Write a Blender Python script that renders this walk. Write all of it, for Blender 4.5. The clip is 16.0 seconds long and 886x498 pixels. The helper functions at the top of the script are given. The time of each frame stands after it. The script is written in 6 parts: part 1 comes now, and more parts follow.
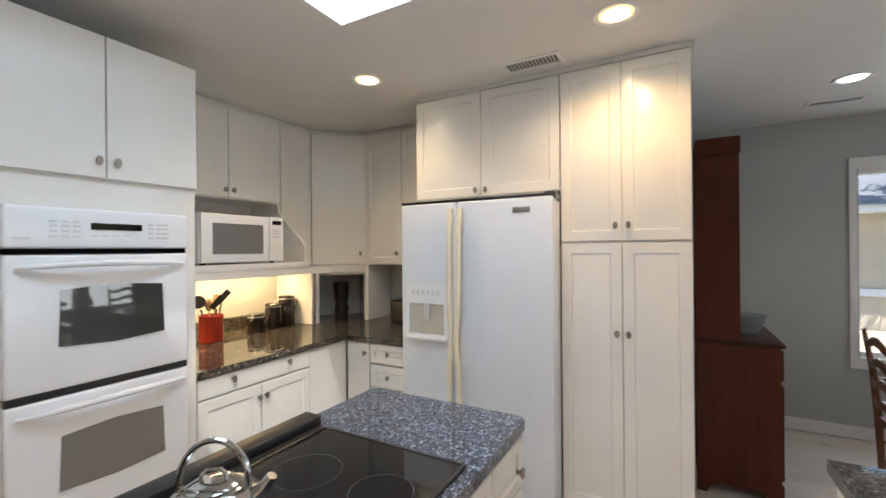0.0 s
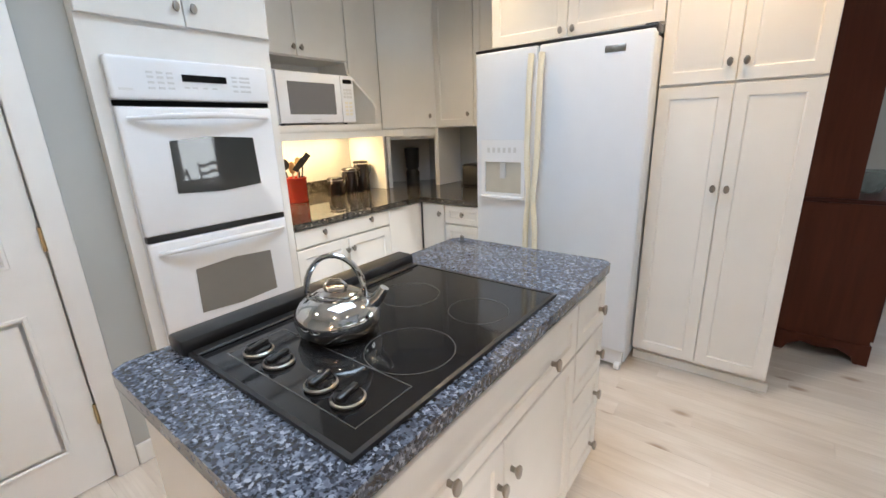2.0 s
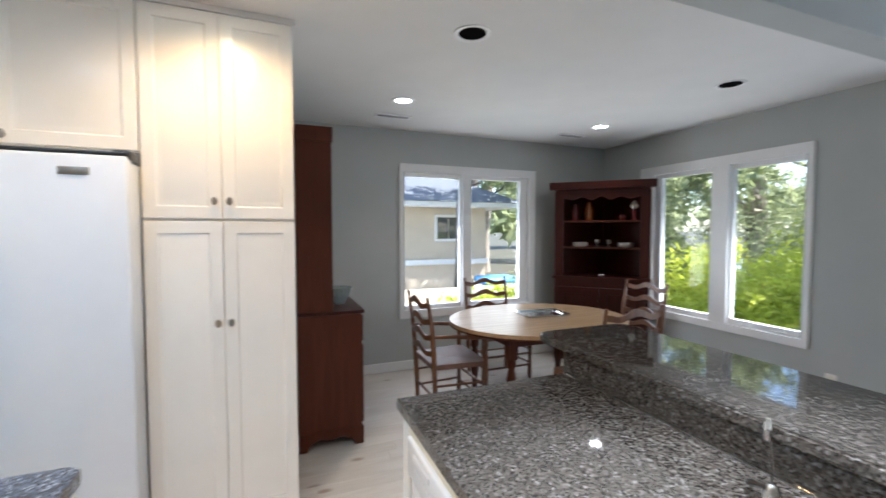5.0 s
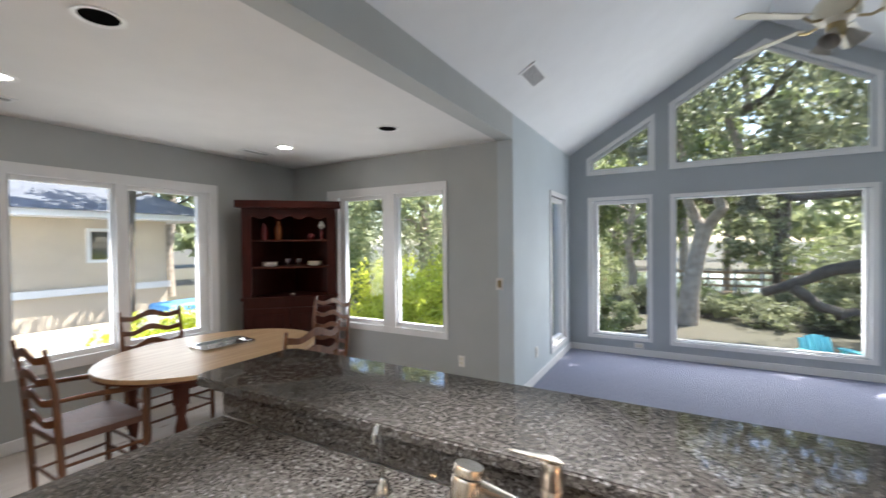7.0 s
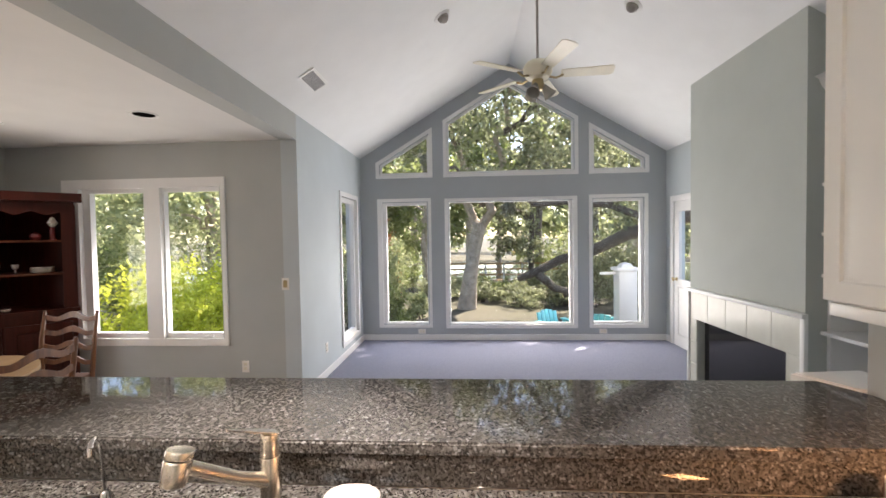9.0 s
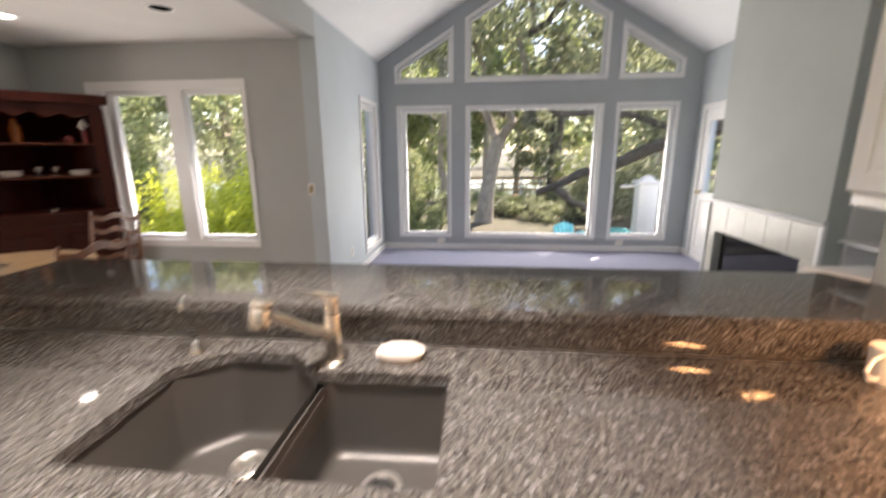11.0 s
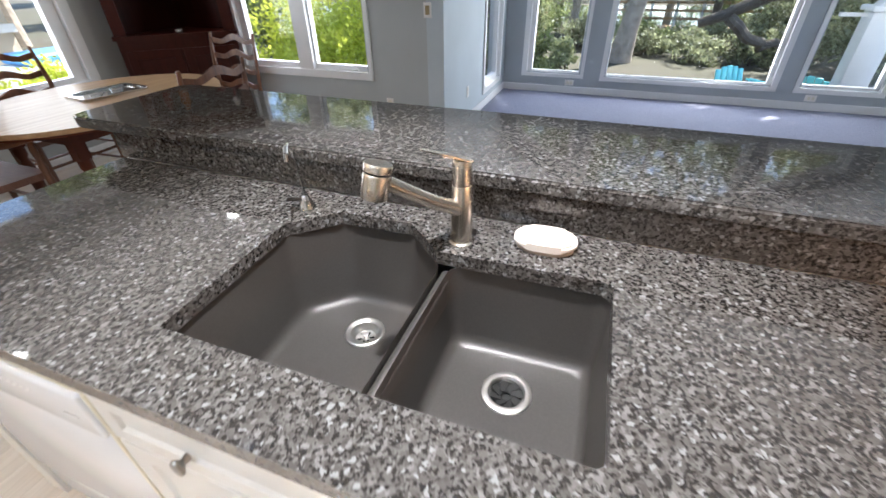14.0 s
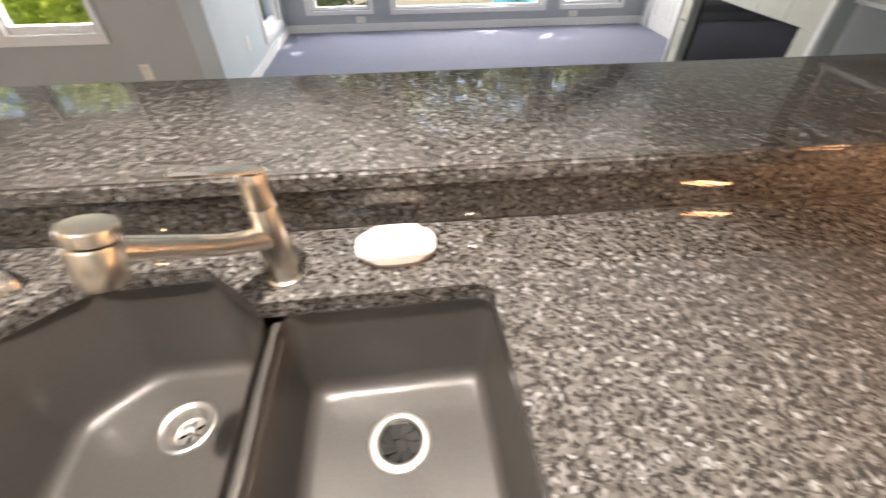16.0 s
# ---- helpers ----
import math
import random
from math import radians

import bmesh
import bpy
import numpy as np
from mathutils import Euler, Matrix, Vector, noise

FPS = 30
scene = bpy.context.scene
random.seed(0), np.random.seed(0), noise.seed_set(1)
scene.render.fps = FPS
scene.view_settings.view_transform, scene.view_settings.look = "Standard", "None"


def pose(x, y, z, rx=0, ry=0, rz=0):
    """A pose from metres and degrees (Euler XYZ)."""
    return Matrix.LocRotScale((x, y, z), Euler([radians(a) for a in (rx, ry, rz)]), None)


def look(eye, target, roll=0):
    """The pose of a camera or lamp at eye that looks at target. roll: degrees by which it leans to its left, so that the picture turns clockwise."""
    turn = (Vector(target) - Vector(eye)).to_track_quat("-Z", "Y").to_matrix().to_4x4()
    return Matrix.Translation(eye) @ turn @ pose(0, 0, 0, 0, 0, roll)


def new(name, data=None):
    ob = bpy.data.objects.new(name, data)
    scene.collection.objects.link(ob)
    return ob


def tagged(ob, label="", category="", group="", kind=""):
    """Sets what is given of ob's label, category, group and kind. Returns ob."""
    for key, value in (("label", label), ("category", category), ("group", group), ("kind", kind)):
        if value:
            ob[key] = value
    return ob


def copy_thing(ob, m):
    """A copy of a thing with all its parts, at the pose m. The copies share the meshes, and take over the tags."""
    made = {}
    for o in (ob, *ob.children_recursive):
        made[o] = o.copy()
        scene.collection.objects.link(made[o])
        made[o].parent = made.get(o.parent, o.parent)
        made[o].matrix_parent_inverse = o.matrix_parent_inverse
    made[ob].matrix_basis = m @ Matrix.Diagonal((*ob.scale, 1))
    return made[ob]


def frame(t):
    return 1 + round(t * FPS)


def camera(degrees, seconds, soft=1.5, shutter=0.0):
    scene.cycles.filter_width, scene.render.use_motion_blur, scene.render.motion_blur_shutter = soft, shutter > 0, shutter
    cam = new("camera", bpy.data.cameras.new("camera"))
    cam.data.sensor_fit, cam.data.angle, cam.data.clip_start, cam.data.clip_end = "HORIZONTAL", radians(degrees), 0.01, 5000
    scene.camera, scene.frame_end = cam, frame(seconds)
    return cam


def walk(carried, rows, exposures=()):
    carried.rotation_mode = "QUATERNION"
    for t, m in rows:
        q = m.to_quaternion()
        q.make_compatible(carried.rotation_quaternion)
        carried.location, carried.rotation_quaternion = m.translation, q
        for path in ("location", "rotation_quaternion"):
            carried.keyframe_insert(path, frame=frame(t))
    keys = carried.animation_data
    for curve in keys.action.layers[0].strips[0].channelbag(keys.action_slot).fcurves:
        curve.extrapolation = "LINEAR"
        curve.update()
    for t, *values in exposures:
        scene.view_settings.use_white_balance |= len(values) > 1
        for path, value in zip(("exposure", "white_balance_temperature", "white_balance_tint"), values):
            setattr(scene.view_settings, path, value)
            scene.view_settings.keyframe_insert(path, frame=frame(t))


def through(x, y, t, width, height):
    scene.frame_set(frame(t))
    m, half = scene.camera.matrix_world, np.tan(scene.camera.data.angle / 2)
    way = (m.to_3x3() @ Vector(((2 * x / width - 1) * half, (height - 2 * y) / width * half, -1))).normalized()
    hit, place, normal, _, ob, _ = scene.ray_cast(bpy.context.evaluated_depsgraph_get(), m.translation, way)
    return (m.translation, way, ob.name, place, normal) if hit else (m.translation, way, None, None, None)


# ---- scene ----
cam = camera(93.4, 16.0, 1.5, 0.5)
PATH = [
    (0, (0.481, 0.725, 1.528), (-0.491, 2.473, 1.53), -0.5),
    (0.5, (0.485, 0.687, 1.508), (-0.596, 2.369, 1.46), -1.0),
    (1, (0.442, 0.659, 1.485), (-0.734, 2.261, 1.266), -1.5),
    (1.5, (0.409, 0.665, 1.439), (-0.798, 2.201, 1.012), -1.9),
    (2, (0.402, 0.678, 1.405), (-0.774, 2.196, 0.845), -2.0),
    (2.5, (0.402, 0.69, 1.407), (-0.675, 2.283, 0.857), -1.5),
    (3, (0.427, 0.731, 1.441), (-0.456, 2.472, 1.009), -0.6),
    (3.5, (0.448, 0.807, 1.48), (-0.048, 2.728, 1.23), 0.4),
    (4, (0.46, 0.873, 1.499), (0.421, 2.866, 1.343), 0.4),
    (4.2, (0.447, 0.897, 1.492), (0.587, 2.888, 1.364), 0.4),
    (6.3, (0.567, 0.874, 1.556), (2.021, 2.247, 1.506), -0.4),
    (6.5, (0.586, 0.854, 1.547), (2.133, 2.121, 1.509), -0.4),
    (7, (0.603, 0.776, 1.574), (2.345, 1.76, 1.543), -0.6),
    (7.5, (0.573, 0.655, 1.581), (2.448, 1.351, 1.561), -0.7),
    (8, (0.515, 0.543, 1.575), (2.466, 0.983, 1.565), -0.8),
    (8.5, (0.491, 0.486, 1.593), (2.477, 0.729, 1.583), -0.5),
    (8.7, (0.48, 0.501, 1.598), (2.472, 0.673, 1.586), -0.7),
    (10.8, (0.411, 0.513, 1.579), (2.378, 0.627, 1.236), -0.1),
    (11, (0.358, 0.568, 1.520), (2.296, 0.764, 1.066), -0.4),
    (11.5, (0.226, 0.662, 1.469), (2.040, 1.078, 0.735), -0.8),
    (12, (0.195, 0.692, 1.432), (1.890, 1.240, 0.523), -0.9),
    (12.5, (0.223, 0.703, 1.422), (1.857, 1.311, 0.441), -0.9),
    (13, (0.355, 0.709, 1.462), (1.959, 1.360, 0.461), -0.7),
    (13.5, (0.535, 0.699, 1.475), (2.109, 1.347, 0.425), -0.5),
    (14, (0.656, 0.744, 1.458), (2.204, 1.340, 0.341), -0.9),
    (14.5, (0.800, 0.869, 1.460), (2.323, 1.346, 0.254), -0.7),
    (15, (0.879, 0.923, 1.440), (2.390, 1.242, 0.170), -0.7),
    (15.5, (0.915, 0.908, 1.433), (2.427, 1.030, 0.129), -1.1),
    (16, (0.922, 0.783, 1.421), (2.421, 0.644, 0.104), -0.4),
]
# the clip's camera sets its exposure and white balance anew as it turns: seconds, stops, kelvin, tint
EXPOSURES = [
    (0, 1.58, 6250, 10), (1.5, 1.78, 6100, 10), (3, 1.9, 5950, 10), (4, 1.88, 5850, 8), (6.5, 2.08, 6100, 11), (7, 1.95, 6350, 11),
    (8.5, 2.12, 7150, 15), (11, 2.12, 7350, 18), (11.5, 2.02, 7450, 18), (12.5, 1.75, 6250, 10), (13.2, 1.84, 5900, 10), (14, 1.98, 6050, 11), (14.7, 2.2, 6150, 11), (16, 2.37, 7150, 14),
]
walk(cam, [(t, look(eye, target, roll)) for t, eye, target, roll in PATH], EXPOSURES)

# ---- light ----
world = bpy.data.worlds.new("sky")
scene.world = world
world.use_nodes = True
wn, wl = world.node_tree.nodes, world.node_tree.links
sky = wn.new("ShaderNodeTexSky")
sky.sky_type, sky.sun_disc = "NISHITA", False
sky.sun_elevation, sky.sun_rotation = radians(57), radians(127)
wn["Background"].inputs["Strength"].default_value = 0.15
wl.new(sky.outputs[0], wn["Background"].inputs["Color"])
sun = new("sun", bpy.data.lights.new("sun", "SUN"))
sun.data.energy, sun.data.angle, sun.data.color = 5.0, radians(0.5), (1.0, 0.95, 0.86)
sun.matrix_world = look((0.8, -0.6, 1.54), (0.0, 0.0, 0.0))


def area_lamp(name, eye, target, sx, sy, watts, colour=(1, 1, 1)):
    ob = new(name, bpy.data.lights.new(name, "AREA"))
    ob.data.shape, ob.data.size, ob.data.size_y, ob.data.energy, ob.data.color = "RECTANGLE", sx, sy, watts, colour
    ob.matrix_world = look(eye, target)
    return ob


DAY = (0.97, 0.985, 1.0)
area_lamp("daylight_gable", (7.0, -0.12, 0.95), (0, -0.12, 2.2), 4.6, 1.4, 33, DAY)
area_lamp("daylight_dining_north", (2.54, 5.42, 1.1), (2.54, 0, 1.1), 1.6, 0.9, 6.5, DAY)
area_lamp("daylight_dining_east", (4.68, 3.75, 1.05), (0, 3.75, 1.05), 1.6, 0.8, 6.5, DAY)
area_lamp("daylight_skylight", (-0.42, 1.6, 3.06), (-0.42, 1.6, 0), 0.8, 1.1, 10.5, (0.70, 0.85, 1.0))


def spot_lamp(name, x, y, z, watts, colour, angle=110):
    ob = new(name, bpy.data.lights.new(name, "SPOT"))
    ob.data.energy, ob.data.color, ob.data.spot_size, ob.data.spot_blend, ob.data.shadow_soft_size = watts, colour, radians(angle), 0.7, 0.03
    ob.matrix_world = pose(x, y, z)
    return ob


WARM = (1.0, 0.70, 0.38)
spot_lamp("lamp_beam", -1.152, 2.732, 2.545, 8, WARM, 140)
spot_lamp("lamp_beam", 0.261, 2.721, 2.545, 11, (1.0, 0.62, 0.27), 156)
spot_lamp("lamp_beam", 1.448, 4.22, 2.545, 4, (1.0, 0.9, 0.8))
spot_lamp("lamp_beam", 3.55, 4.28, 2.545, 4, (1.0, 0.9, 0.8))
spot_lamp("lamp_beam", 1.155, 1.03, 2.545, 82, (1.0, 0.95, 0.90), 70)
# two beams from unseen ceiling lamps, added to brighten the kitchen
spot_lamp("lamp_beam", 0.30, 0.35, 2.545, 7, (1.0, 0.90, 0.78), 130)
spot_lamp("lamp_beam", -1.15, 0.35, 2.545, 4.5, (1.0, 0.90, 0.78), 130)
area_lamp("undercabinet_glow", (0.89, -0.585, 1.356), (0.90, -0.50, 0.9), 0.20, 0.12, 5.8, (1.0, 0.50, 0.22))
area_lamp("undercabinet_glow", (-2.40, 2.6, 1.375), (-2.42, 2.6, 0.9), 1.0, 0.06, 4.4, (1.0, 0.68, 0.32)).rotation_euler = (0, 0, radians(90))


# ---- materials ----
def material(name, colour, rough=0.5, metal=0.0, vary=0.06, scale=8.0, bump=0.0, bump_scale=60.0, coat=0.0):
    m = bpy.data.materials.new(name)
    m.use_nodes = True
    n, l = m.node_tree.nodes, m.node_tree.links
    b = n["Principled BSDF"]
    b.inputs["Roughness"].default_value, b.inputs["Metallic"].default_value = rough, metal
    b.inputs["Coat Weight"].default_value = coat
    co = n.new("ShaderNodeTexCoord")
    no = n.new("ShaderNodeTexNoise")
    no.inputs["Scale"].default_value, no.inputs["Detail"].default_value = scale, 6
    l.new(co.outputs["Object"], no.inputs["Vector"])
    ramp = n.new("ShaderNodeValToRGB")
    ramp.color_ramp.elements[0].position, ramp.color_ramp.elements[1].position = 0.3, 0.7
    ramp.color_ramp.elements[0].color = (*[max(0, c * (1 - vary)) for c in colour], 1)
    ramp.color_ramp.elements[1].color = (*[min(1, c * (1 + vary)) for c in colour], 1)
    l.new(no.outputs["Fac"], ramp.inputs["Fac"])
    l.new(ramp.outputs["Color"], b.inputs["Base Color"])
    if bump:
        fine = n.new("ShaderNodeTexNoise")
        fine.inputs["Scale"].default_value, fine.inputs["Detail"].default_value = bump_scale, 4
        l.new(co.outputs["Object"], fine.inputs["Vector"])
        bm_ = n.new("ShaderNodeBump")
        bm_.inputs["Strength"].default_value, bm_.inputs["Distance"].default_value = bump, 0.01
        l.new(fine.outputs["Fac"], bm_.inputs["Height"])
        l.new(bm_.outputs["Normal"], b.inputs["Normal"])
    return m


def wood(name, dark, light, rough=0.4, stretch=(1, 12, 12), scale=3.0, by_object=0.0, coat=0.0):
    m = bpy.data.materials.new(name)
    m.use_nodes = True
    n, l = m.node_tree.nodes, m.node_tree.links
    b = n["Principled BSDF"]
    b.inputs["Roughness"].default_value, b.inputs["Coat Weight"].default_value = rough, coat
    b.inputs["Coat Roughness"].default_value = 0.15
    co, mp, no = n.new("ShaderNodeTexCoord"), n.new("ShaderNodeMapping"), n.new("ShaderNodeTexNoise")
    mp.inputs["Scale"].default_value = stretch
    no.inputs["Scale"].default_value, no.inputs["Detail"].default_value, no.inputs["Distortion"].default_value = scale, 8, 0.6
    l.new(co.outputs["Object"], mp.inputs["Vector"])
    l.new(mp.outputs["Vector"], no.inputs["Vector"])
    ramp = n.new("ShaderNodeValToRGB")
    ramp.color_ramp.elements[0].position, ramp.color_ramp.elements[1].position = 0.32, 0.68
    ramp.color_ramp.elements[0].color, ramp.color_ramp.elements[1].color = (*dark, 1), (*light, 1)
    l.new(no.outputs["Fac"], ramp.inputs["Fac"])
    out = ramp.outputs["Color"]
    if by_object:
        info, hsv, mr = n.new("ShaderNodeObjectInfo"), n.new("ShaderNodeHueSaturation"), n.new("ShaderNodeMapRange")
        mr.inputs["To Min"].default_value, mr.inputs["To Max"].default_value = 1 - by_object, 1 + by_object
        l.new(info.outputs["Random"], mr.inputs["Value"])
        l.new(mr.outputs["Result"], hsv.inputs["Value"])
        l.new(out, hsv.inputs["Color"])
        out = hsv.outputs["Color"]
    l.new(out, b.inputs["Base Color"])
    bp = n.new("ShaderNodeBump")
    bp.inputs["Strength"].default_value, bp.inputs["Distance"].default_value = 0.08, 0.004
    l.new(no.outputs["Fac"], bp.inputs["Height"])
    l.new(bp.outputs["Normal"], b.inputs["Normal"])
    return m


def granite(name, stops, dark, pale, scale=120.0, rough=0.045):
    """Polished stone: crystals of several greys, dark mica between them and a few pale flecks."""
    m = bpy.data.materials.new(name)
    m.use_nodes = True
    n, l = m.node_tree.nodes, m.node_tree.links
    b = n["Principled BSDF"]
    b.inputs["Roughness"].default_value, b.inputs["Specular IOR Level"].default_value = rough, 0.62
    co = n.new("ShaderNodeTexCoord")
    warp = n.new("ShaderNodeTexNoise")
    warp.inputs["Scale"].default_value, warp.inputs["Detail"].default_value = 95, 4
    l.new(co.outputs["Object"], warp.inputs["Vector"])
    mixv = n.new("ShaderNodeVectorMath")
    mixv.operation = "MULTIPLY_ADD"
    mixv.inputs[1].default_value = (0.011, 0.011, 0.011)
    l.new(warp.outputs["Color"], mixv.inputs[0])
    l.new(co.outputs["Object"], mixv.inputs[2])

    def cells(size):
        vo, sep = n.new("ShaderNodeTexVoronoi"), n.new("ShaderNodeSeparateColor")
        vo.inputs["Scale"].default_value = size
        l.new(mixv.outputs[0], vo.inputs["Vector"])
        l.new(vo.outputs["Color"], sep.inputs["Color"])
        return sep

    def ramp_of(source, points, step=False):
        r = n.new("ShaderNodeValToRGB")
        if step:
            r.color_ramp.interpolation = "CONSTANT"
        els = r.color_ramp.elements
        els[0].position, els[0].color = points[0][0], (*points[0][1], 1)
        els[1].position, els[1].color = points[1][0], (*points[1][1], 1)
        for p, c in points[2:]:
            els.new(p).color = (*c, 1)
        l.new(source, r.inputs["Fac"])
        return r.outputs["Color"]

    def blend(fac, a, colour):
        mx = n.new("ShaderNodeMix")
        mx.data_type = "RGBA"
        l.new(fac, mx.inputs["Factor"])
        l.new(a, mx.inputs[6])
        mx.inputs[7].default_value = (*colour, 1)
        return mx.outputs[2]

    base = ramp_of(cells(scale).outputs[0], stops)
    mica = n.new("ShaderNodeTexNoise")
    mica.inputs["Scale"].default_value, mica.inputs["Detail"].default_value, mica.inputs["Roughness"].default_value = scale * 0.85, 4, 0.6
    l.new(co.outputs["Object"], mica.inputs["Vector"])
    base = blend(ramp_of(mica.outputs["Fac"], [(0.41, (0.92, 0.92, 0.92)), (0.46, (0, 0, 0))]), base, dark)
    base = blend(ramp_of(cells(scale * 1.4).outputs[1], [(0, (0, 0, 0)), (0.80, (0.85, 0.85, 0.85))], True), base, dark)
    base = blend(ramp_of(cells(scale * 1.15).outputs[2], [(0, (0, 0, 0)), (0.955, (0.8, 0.8, 0.8))], True), base, pale)
    l.new(base, b.inputs["Base Color"])
    return m


def knotty(name, dark, light, knot):
    """Bleached plank: soft cloudy grain along x, a little tone from board to board, and small brown knots."""
    m = bpy.data.materials.new(name)
    m.use_nodes = True
    n, l = m.node_tree.nodes, m.node_tree.links
    b = n["Principled BSDF"]
    b.inputs["Roughness"].default_value, b.inputs["Coat Weight"].default_value, b.inputs["Coat Roughness"].default_value = 0.33, 0.2, 0.15
    co, info, off = n.new("ShaderNodeTexCoord"), n.new("ShaderNodeObjectInfo"), n.new("ShaderNodeVectorMath")
    off.operation = "MULTIPLY_ADD"
    off.inputs[1].default_value = (31.0, 17.0, 5.0)
    l.new(info.outputs["Random"], off.inputs[0])
    l.new(co.outputs["Object"], off.inputs[2])

    def scaled(vec):
        mp = n.new("ShaderNodeMapping")
        mp.inputs["Scale"].default_value = vec
        l.new(off.outputs[0], mp.inputs["Vector"])
        return mp.outputs["Vector"]

    def noise(vec, size, detail):
        no = n.new("ShaderNodeTexNoise")
        no.inputs["Scale"].default_value, no.inputs["Detail"].default_value, no.inputs["Distortion"].default_value = size, detail, 0.5
        l.new(scaled(vec), no.inputs["Vector"])
        return no.outputs["Fac"]

    def ramp_of(source, p0, c0, p1, c1):
        r = n.new("ShaderNodeValToRGB")
        r.color_ramp.elements[0].position, r.color_ramp.elements[0].color = p0, (*c0, 1)
        r.color_ramp.elements[1].position, r.color_ramp.elements[1].color = p1, (*c1, 1)
        l.new(source, r.inputs["Fac"])
        return r.outputs["Color"]

    def blend(fac, a, colour):
        mx = n.new("ShaderNodeMix")
        mx.data_type = "RGBA"
        l.new(fac, mx.inputs["Factor"])
        l.new(a, mx.inputs[6])
        mx.inputs[7].default_value = (*colour, 1)
        return mx.outputs[2]

    base = ramp_of(noise((1.0, 4.0, 4.0), 2.0, 5), 0.32, dark, 0.68, light)
    grain = noise((2.0, 45.0, 45.0), 2.2, 3)
    base = blend(ramp_of(grain, 0.34, (0.30, 0.30, 0.30), 0.56, (0, 0, 0)), base, tuple(c * 0.84 for c in dark))
    vo = n.new("ShaderNodeTexVoronoi")
    vo.inputs["Scale"].default_value = 1.0
    l.new(scaled((2.6, 5.5, 0.01)), vo.inputs["Vector"])
    base = blend(ramp_of(vo.outputs["Distance"], 0.045, (0.75, 0.75, 0.75), 0.15, (0, 0, 0)), base, knot)
    hsv, mr = n.new("ShaderNodeHueSaturation"), n.new("ShaderNodeMapRange")
    mr.inputs["To Min"].default_value, mr.inputs["To Max"].default_value = 0.965, 1.03
    l.new(info.outputs["Random"], mr.inputs["Value"])
    l.new(mr.outputs["Result"], hsv.inputs["Value"])
    l.new(base, hsv.inputs["Color"])
    l.new(hsv.outputs["Color"], b.inputs["Base Color"])
    bp = n.new("ShaderNodeBump")
    bp.inputs["Strength"].default_value, bp.inputs["Distance"].default_value = 0.05, 0.003
    l.new(grain, bp.inputs["Height"])
    l.new(bp.outputs["Normal"], b.inputs["Normal"])
    return m


def glass_pane(name, tint=(1, 1, 1)):
    m = bpy.data.materials.new(name)
    m.use_nodes = True
    n, l = m.node_tree.nodes, m.node_tree.links
    tr, gl, mx, lw = n.new("ShaderNodeBsdfTransparent"), n.new("ShaderNodeBsdfGlossy"), n.new("ShaderNodeMixShader"), n.new("ShaderNodeLayerWeight")
    tr.inputs["Color"].default_value = (*tint, 1)
    gl.inputs["Roughness"].default_value = 0.02
    pw, ma = n.new("ShaderNodeMath"), n.new("ShaderNodeMath")
    pw.operation, ma.operation = "POWER", "MULTIPLY_ADD"
    pw.inputs[1].default_value, ma.inputs[1].default_value, ma.inputs[2].default_value = 5.0, 0.7, 0.025
    l.new(lw.outputs["Facing"], pw.inputs[0])
    l.new(pw.outputs[0], ma.inputs[0])
    l.new(ma.outputs[0], mx.inputs[0])
    l.new(tr.outputs[0], mx.inputs[1])
    l.new(gl.outputs[0], mx.inputs[2])
    l.new(mx.outputs[0], n["Material Output"].inputs["Surface"])
    return m


def glow(name, colour, strength):
    m = bpy.data.materials.new(name)
    m.use_nodes = True
    b = m.node_tree.nodes["Principled BSDF"]
    b.inputs["Base Color"].default_value = (*colour, 1)
    b.inputs["Emission Color"].default_value, b.inputs["Emission Strength"].default_value = (*colour, 1), strength
    return m


M_WALL = material("wall_paint", (0.425, 0.442, 0.432), 0.75, vary=0.03, scale=3, bump=0.05, bump_scale=220)
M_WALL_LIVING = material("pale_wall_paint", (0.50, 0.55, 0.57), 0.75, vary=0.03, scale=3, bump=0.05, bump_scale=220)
M_CEIL = material("ceiling_paint", (0.72, 0.71, 0.69), 0.8, vary=0.02, scale=4, bump=0.08, bump_scale=160)
M_VAULT = material("vault_paint", (0.80, 0.81, 0.81), 0.8, vary=0.02, scale=4, bump=0.08, bump_scale=160)
M_TRIM = material("white_trim", (0.78, 0.78, 0.77), 0.4, vary=0.02)
M_CAB = material("white_cabinet", (0.76, 0.75, 0.72), 0.28, vary=0.025, scale=5, bump=0.015, bump_scale=30, coat=0.15)
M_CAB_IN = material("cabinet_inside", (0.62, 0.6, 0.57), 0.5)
M_APPL = material("white_enamel", (0.78, 0.80, 0.83), 0.22, vary=0.015, coat=0.3)
M_APPL_TEX = material("fridge_enamel", (0.67, 0.71, 0.77), 0.32, vary=0.015, bump=0.12, bump_scale=700)
M_IVORY = material("aged_ivory_plastic", (0.72, 0.68, 0.55), 0.35, vary=0.05)
M_NICKEL = material("satin_nickel", (0.30, 0.28, 0.255), 0.32, 1.0, vary=0.08, scale=30)
M_STEEL = material("brushed_steel", (0.62, 0.57, 0.50), 0.27, 1.0, vary=0.05, scale=40)
M_CHROME = material("chrome", (0.62, 0.62, 0.61), 0.08, 1.0, vary=0.02)
M_BLACK = material("black_plastic", (0.012, 0.012, 0.013), 0.35, vary=0.2)
M_BLACK_GLASS = material("black_glass", (0.008, 0.008, 0.009), 0.06, vary=0.1)
M_RING = material("burner_ring_print", (0.07, 0.07, 0.07), 0.2, vary=0.2)
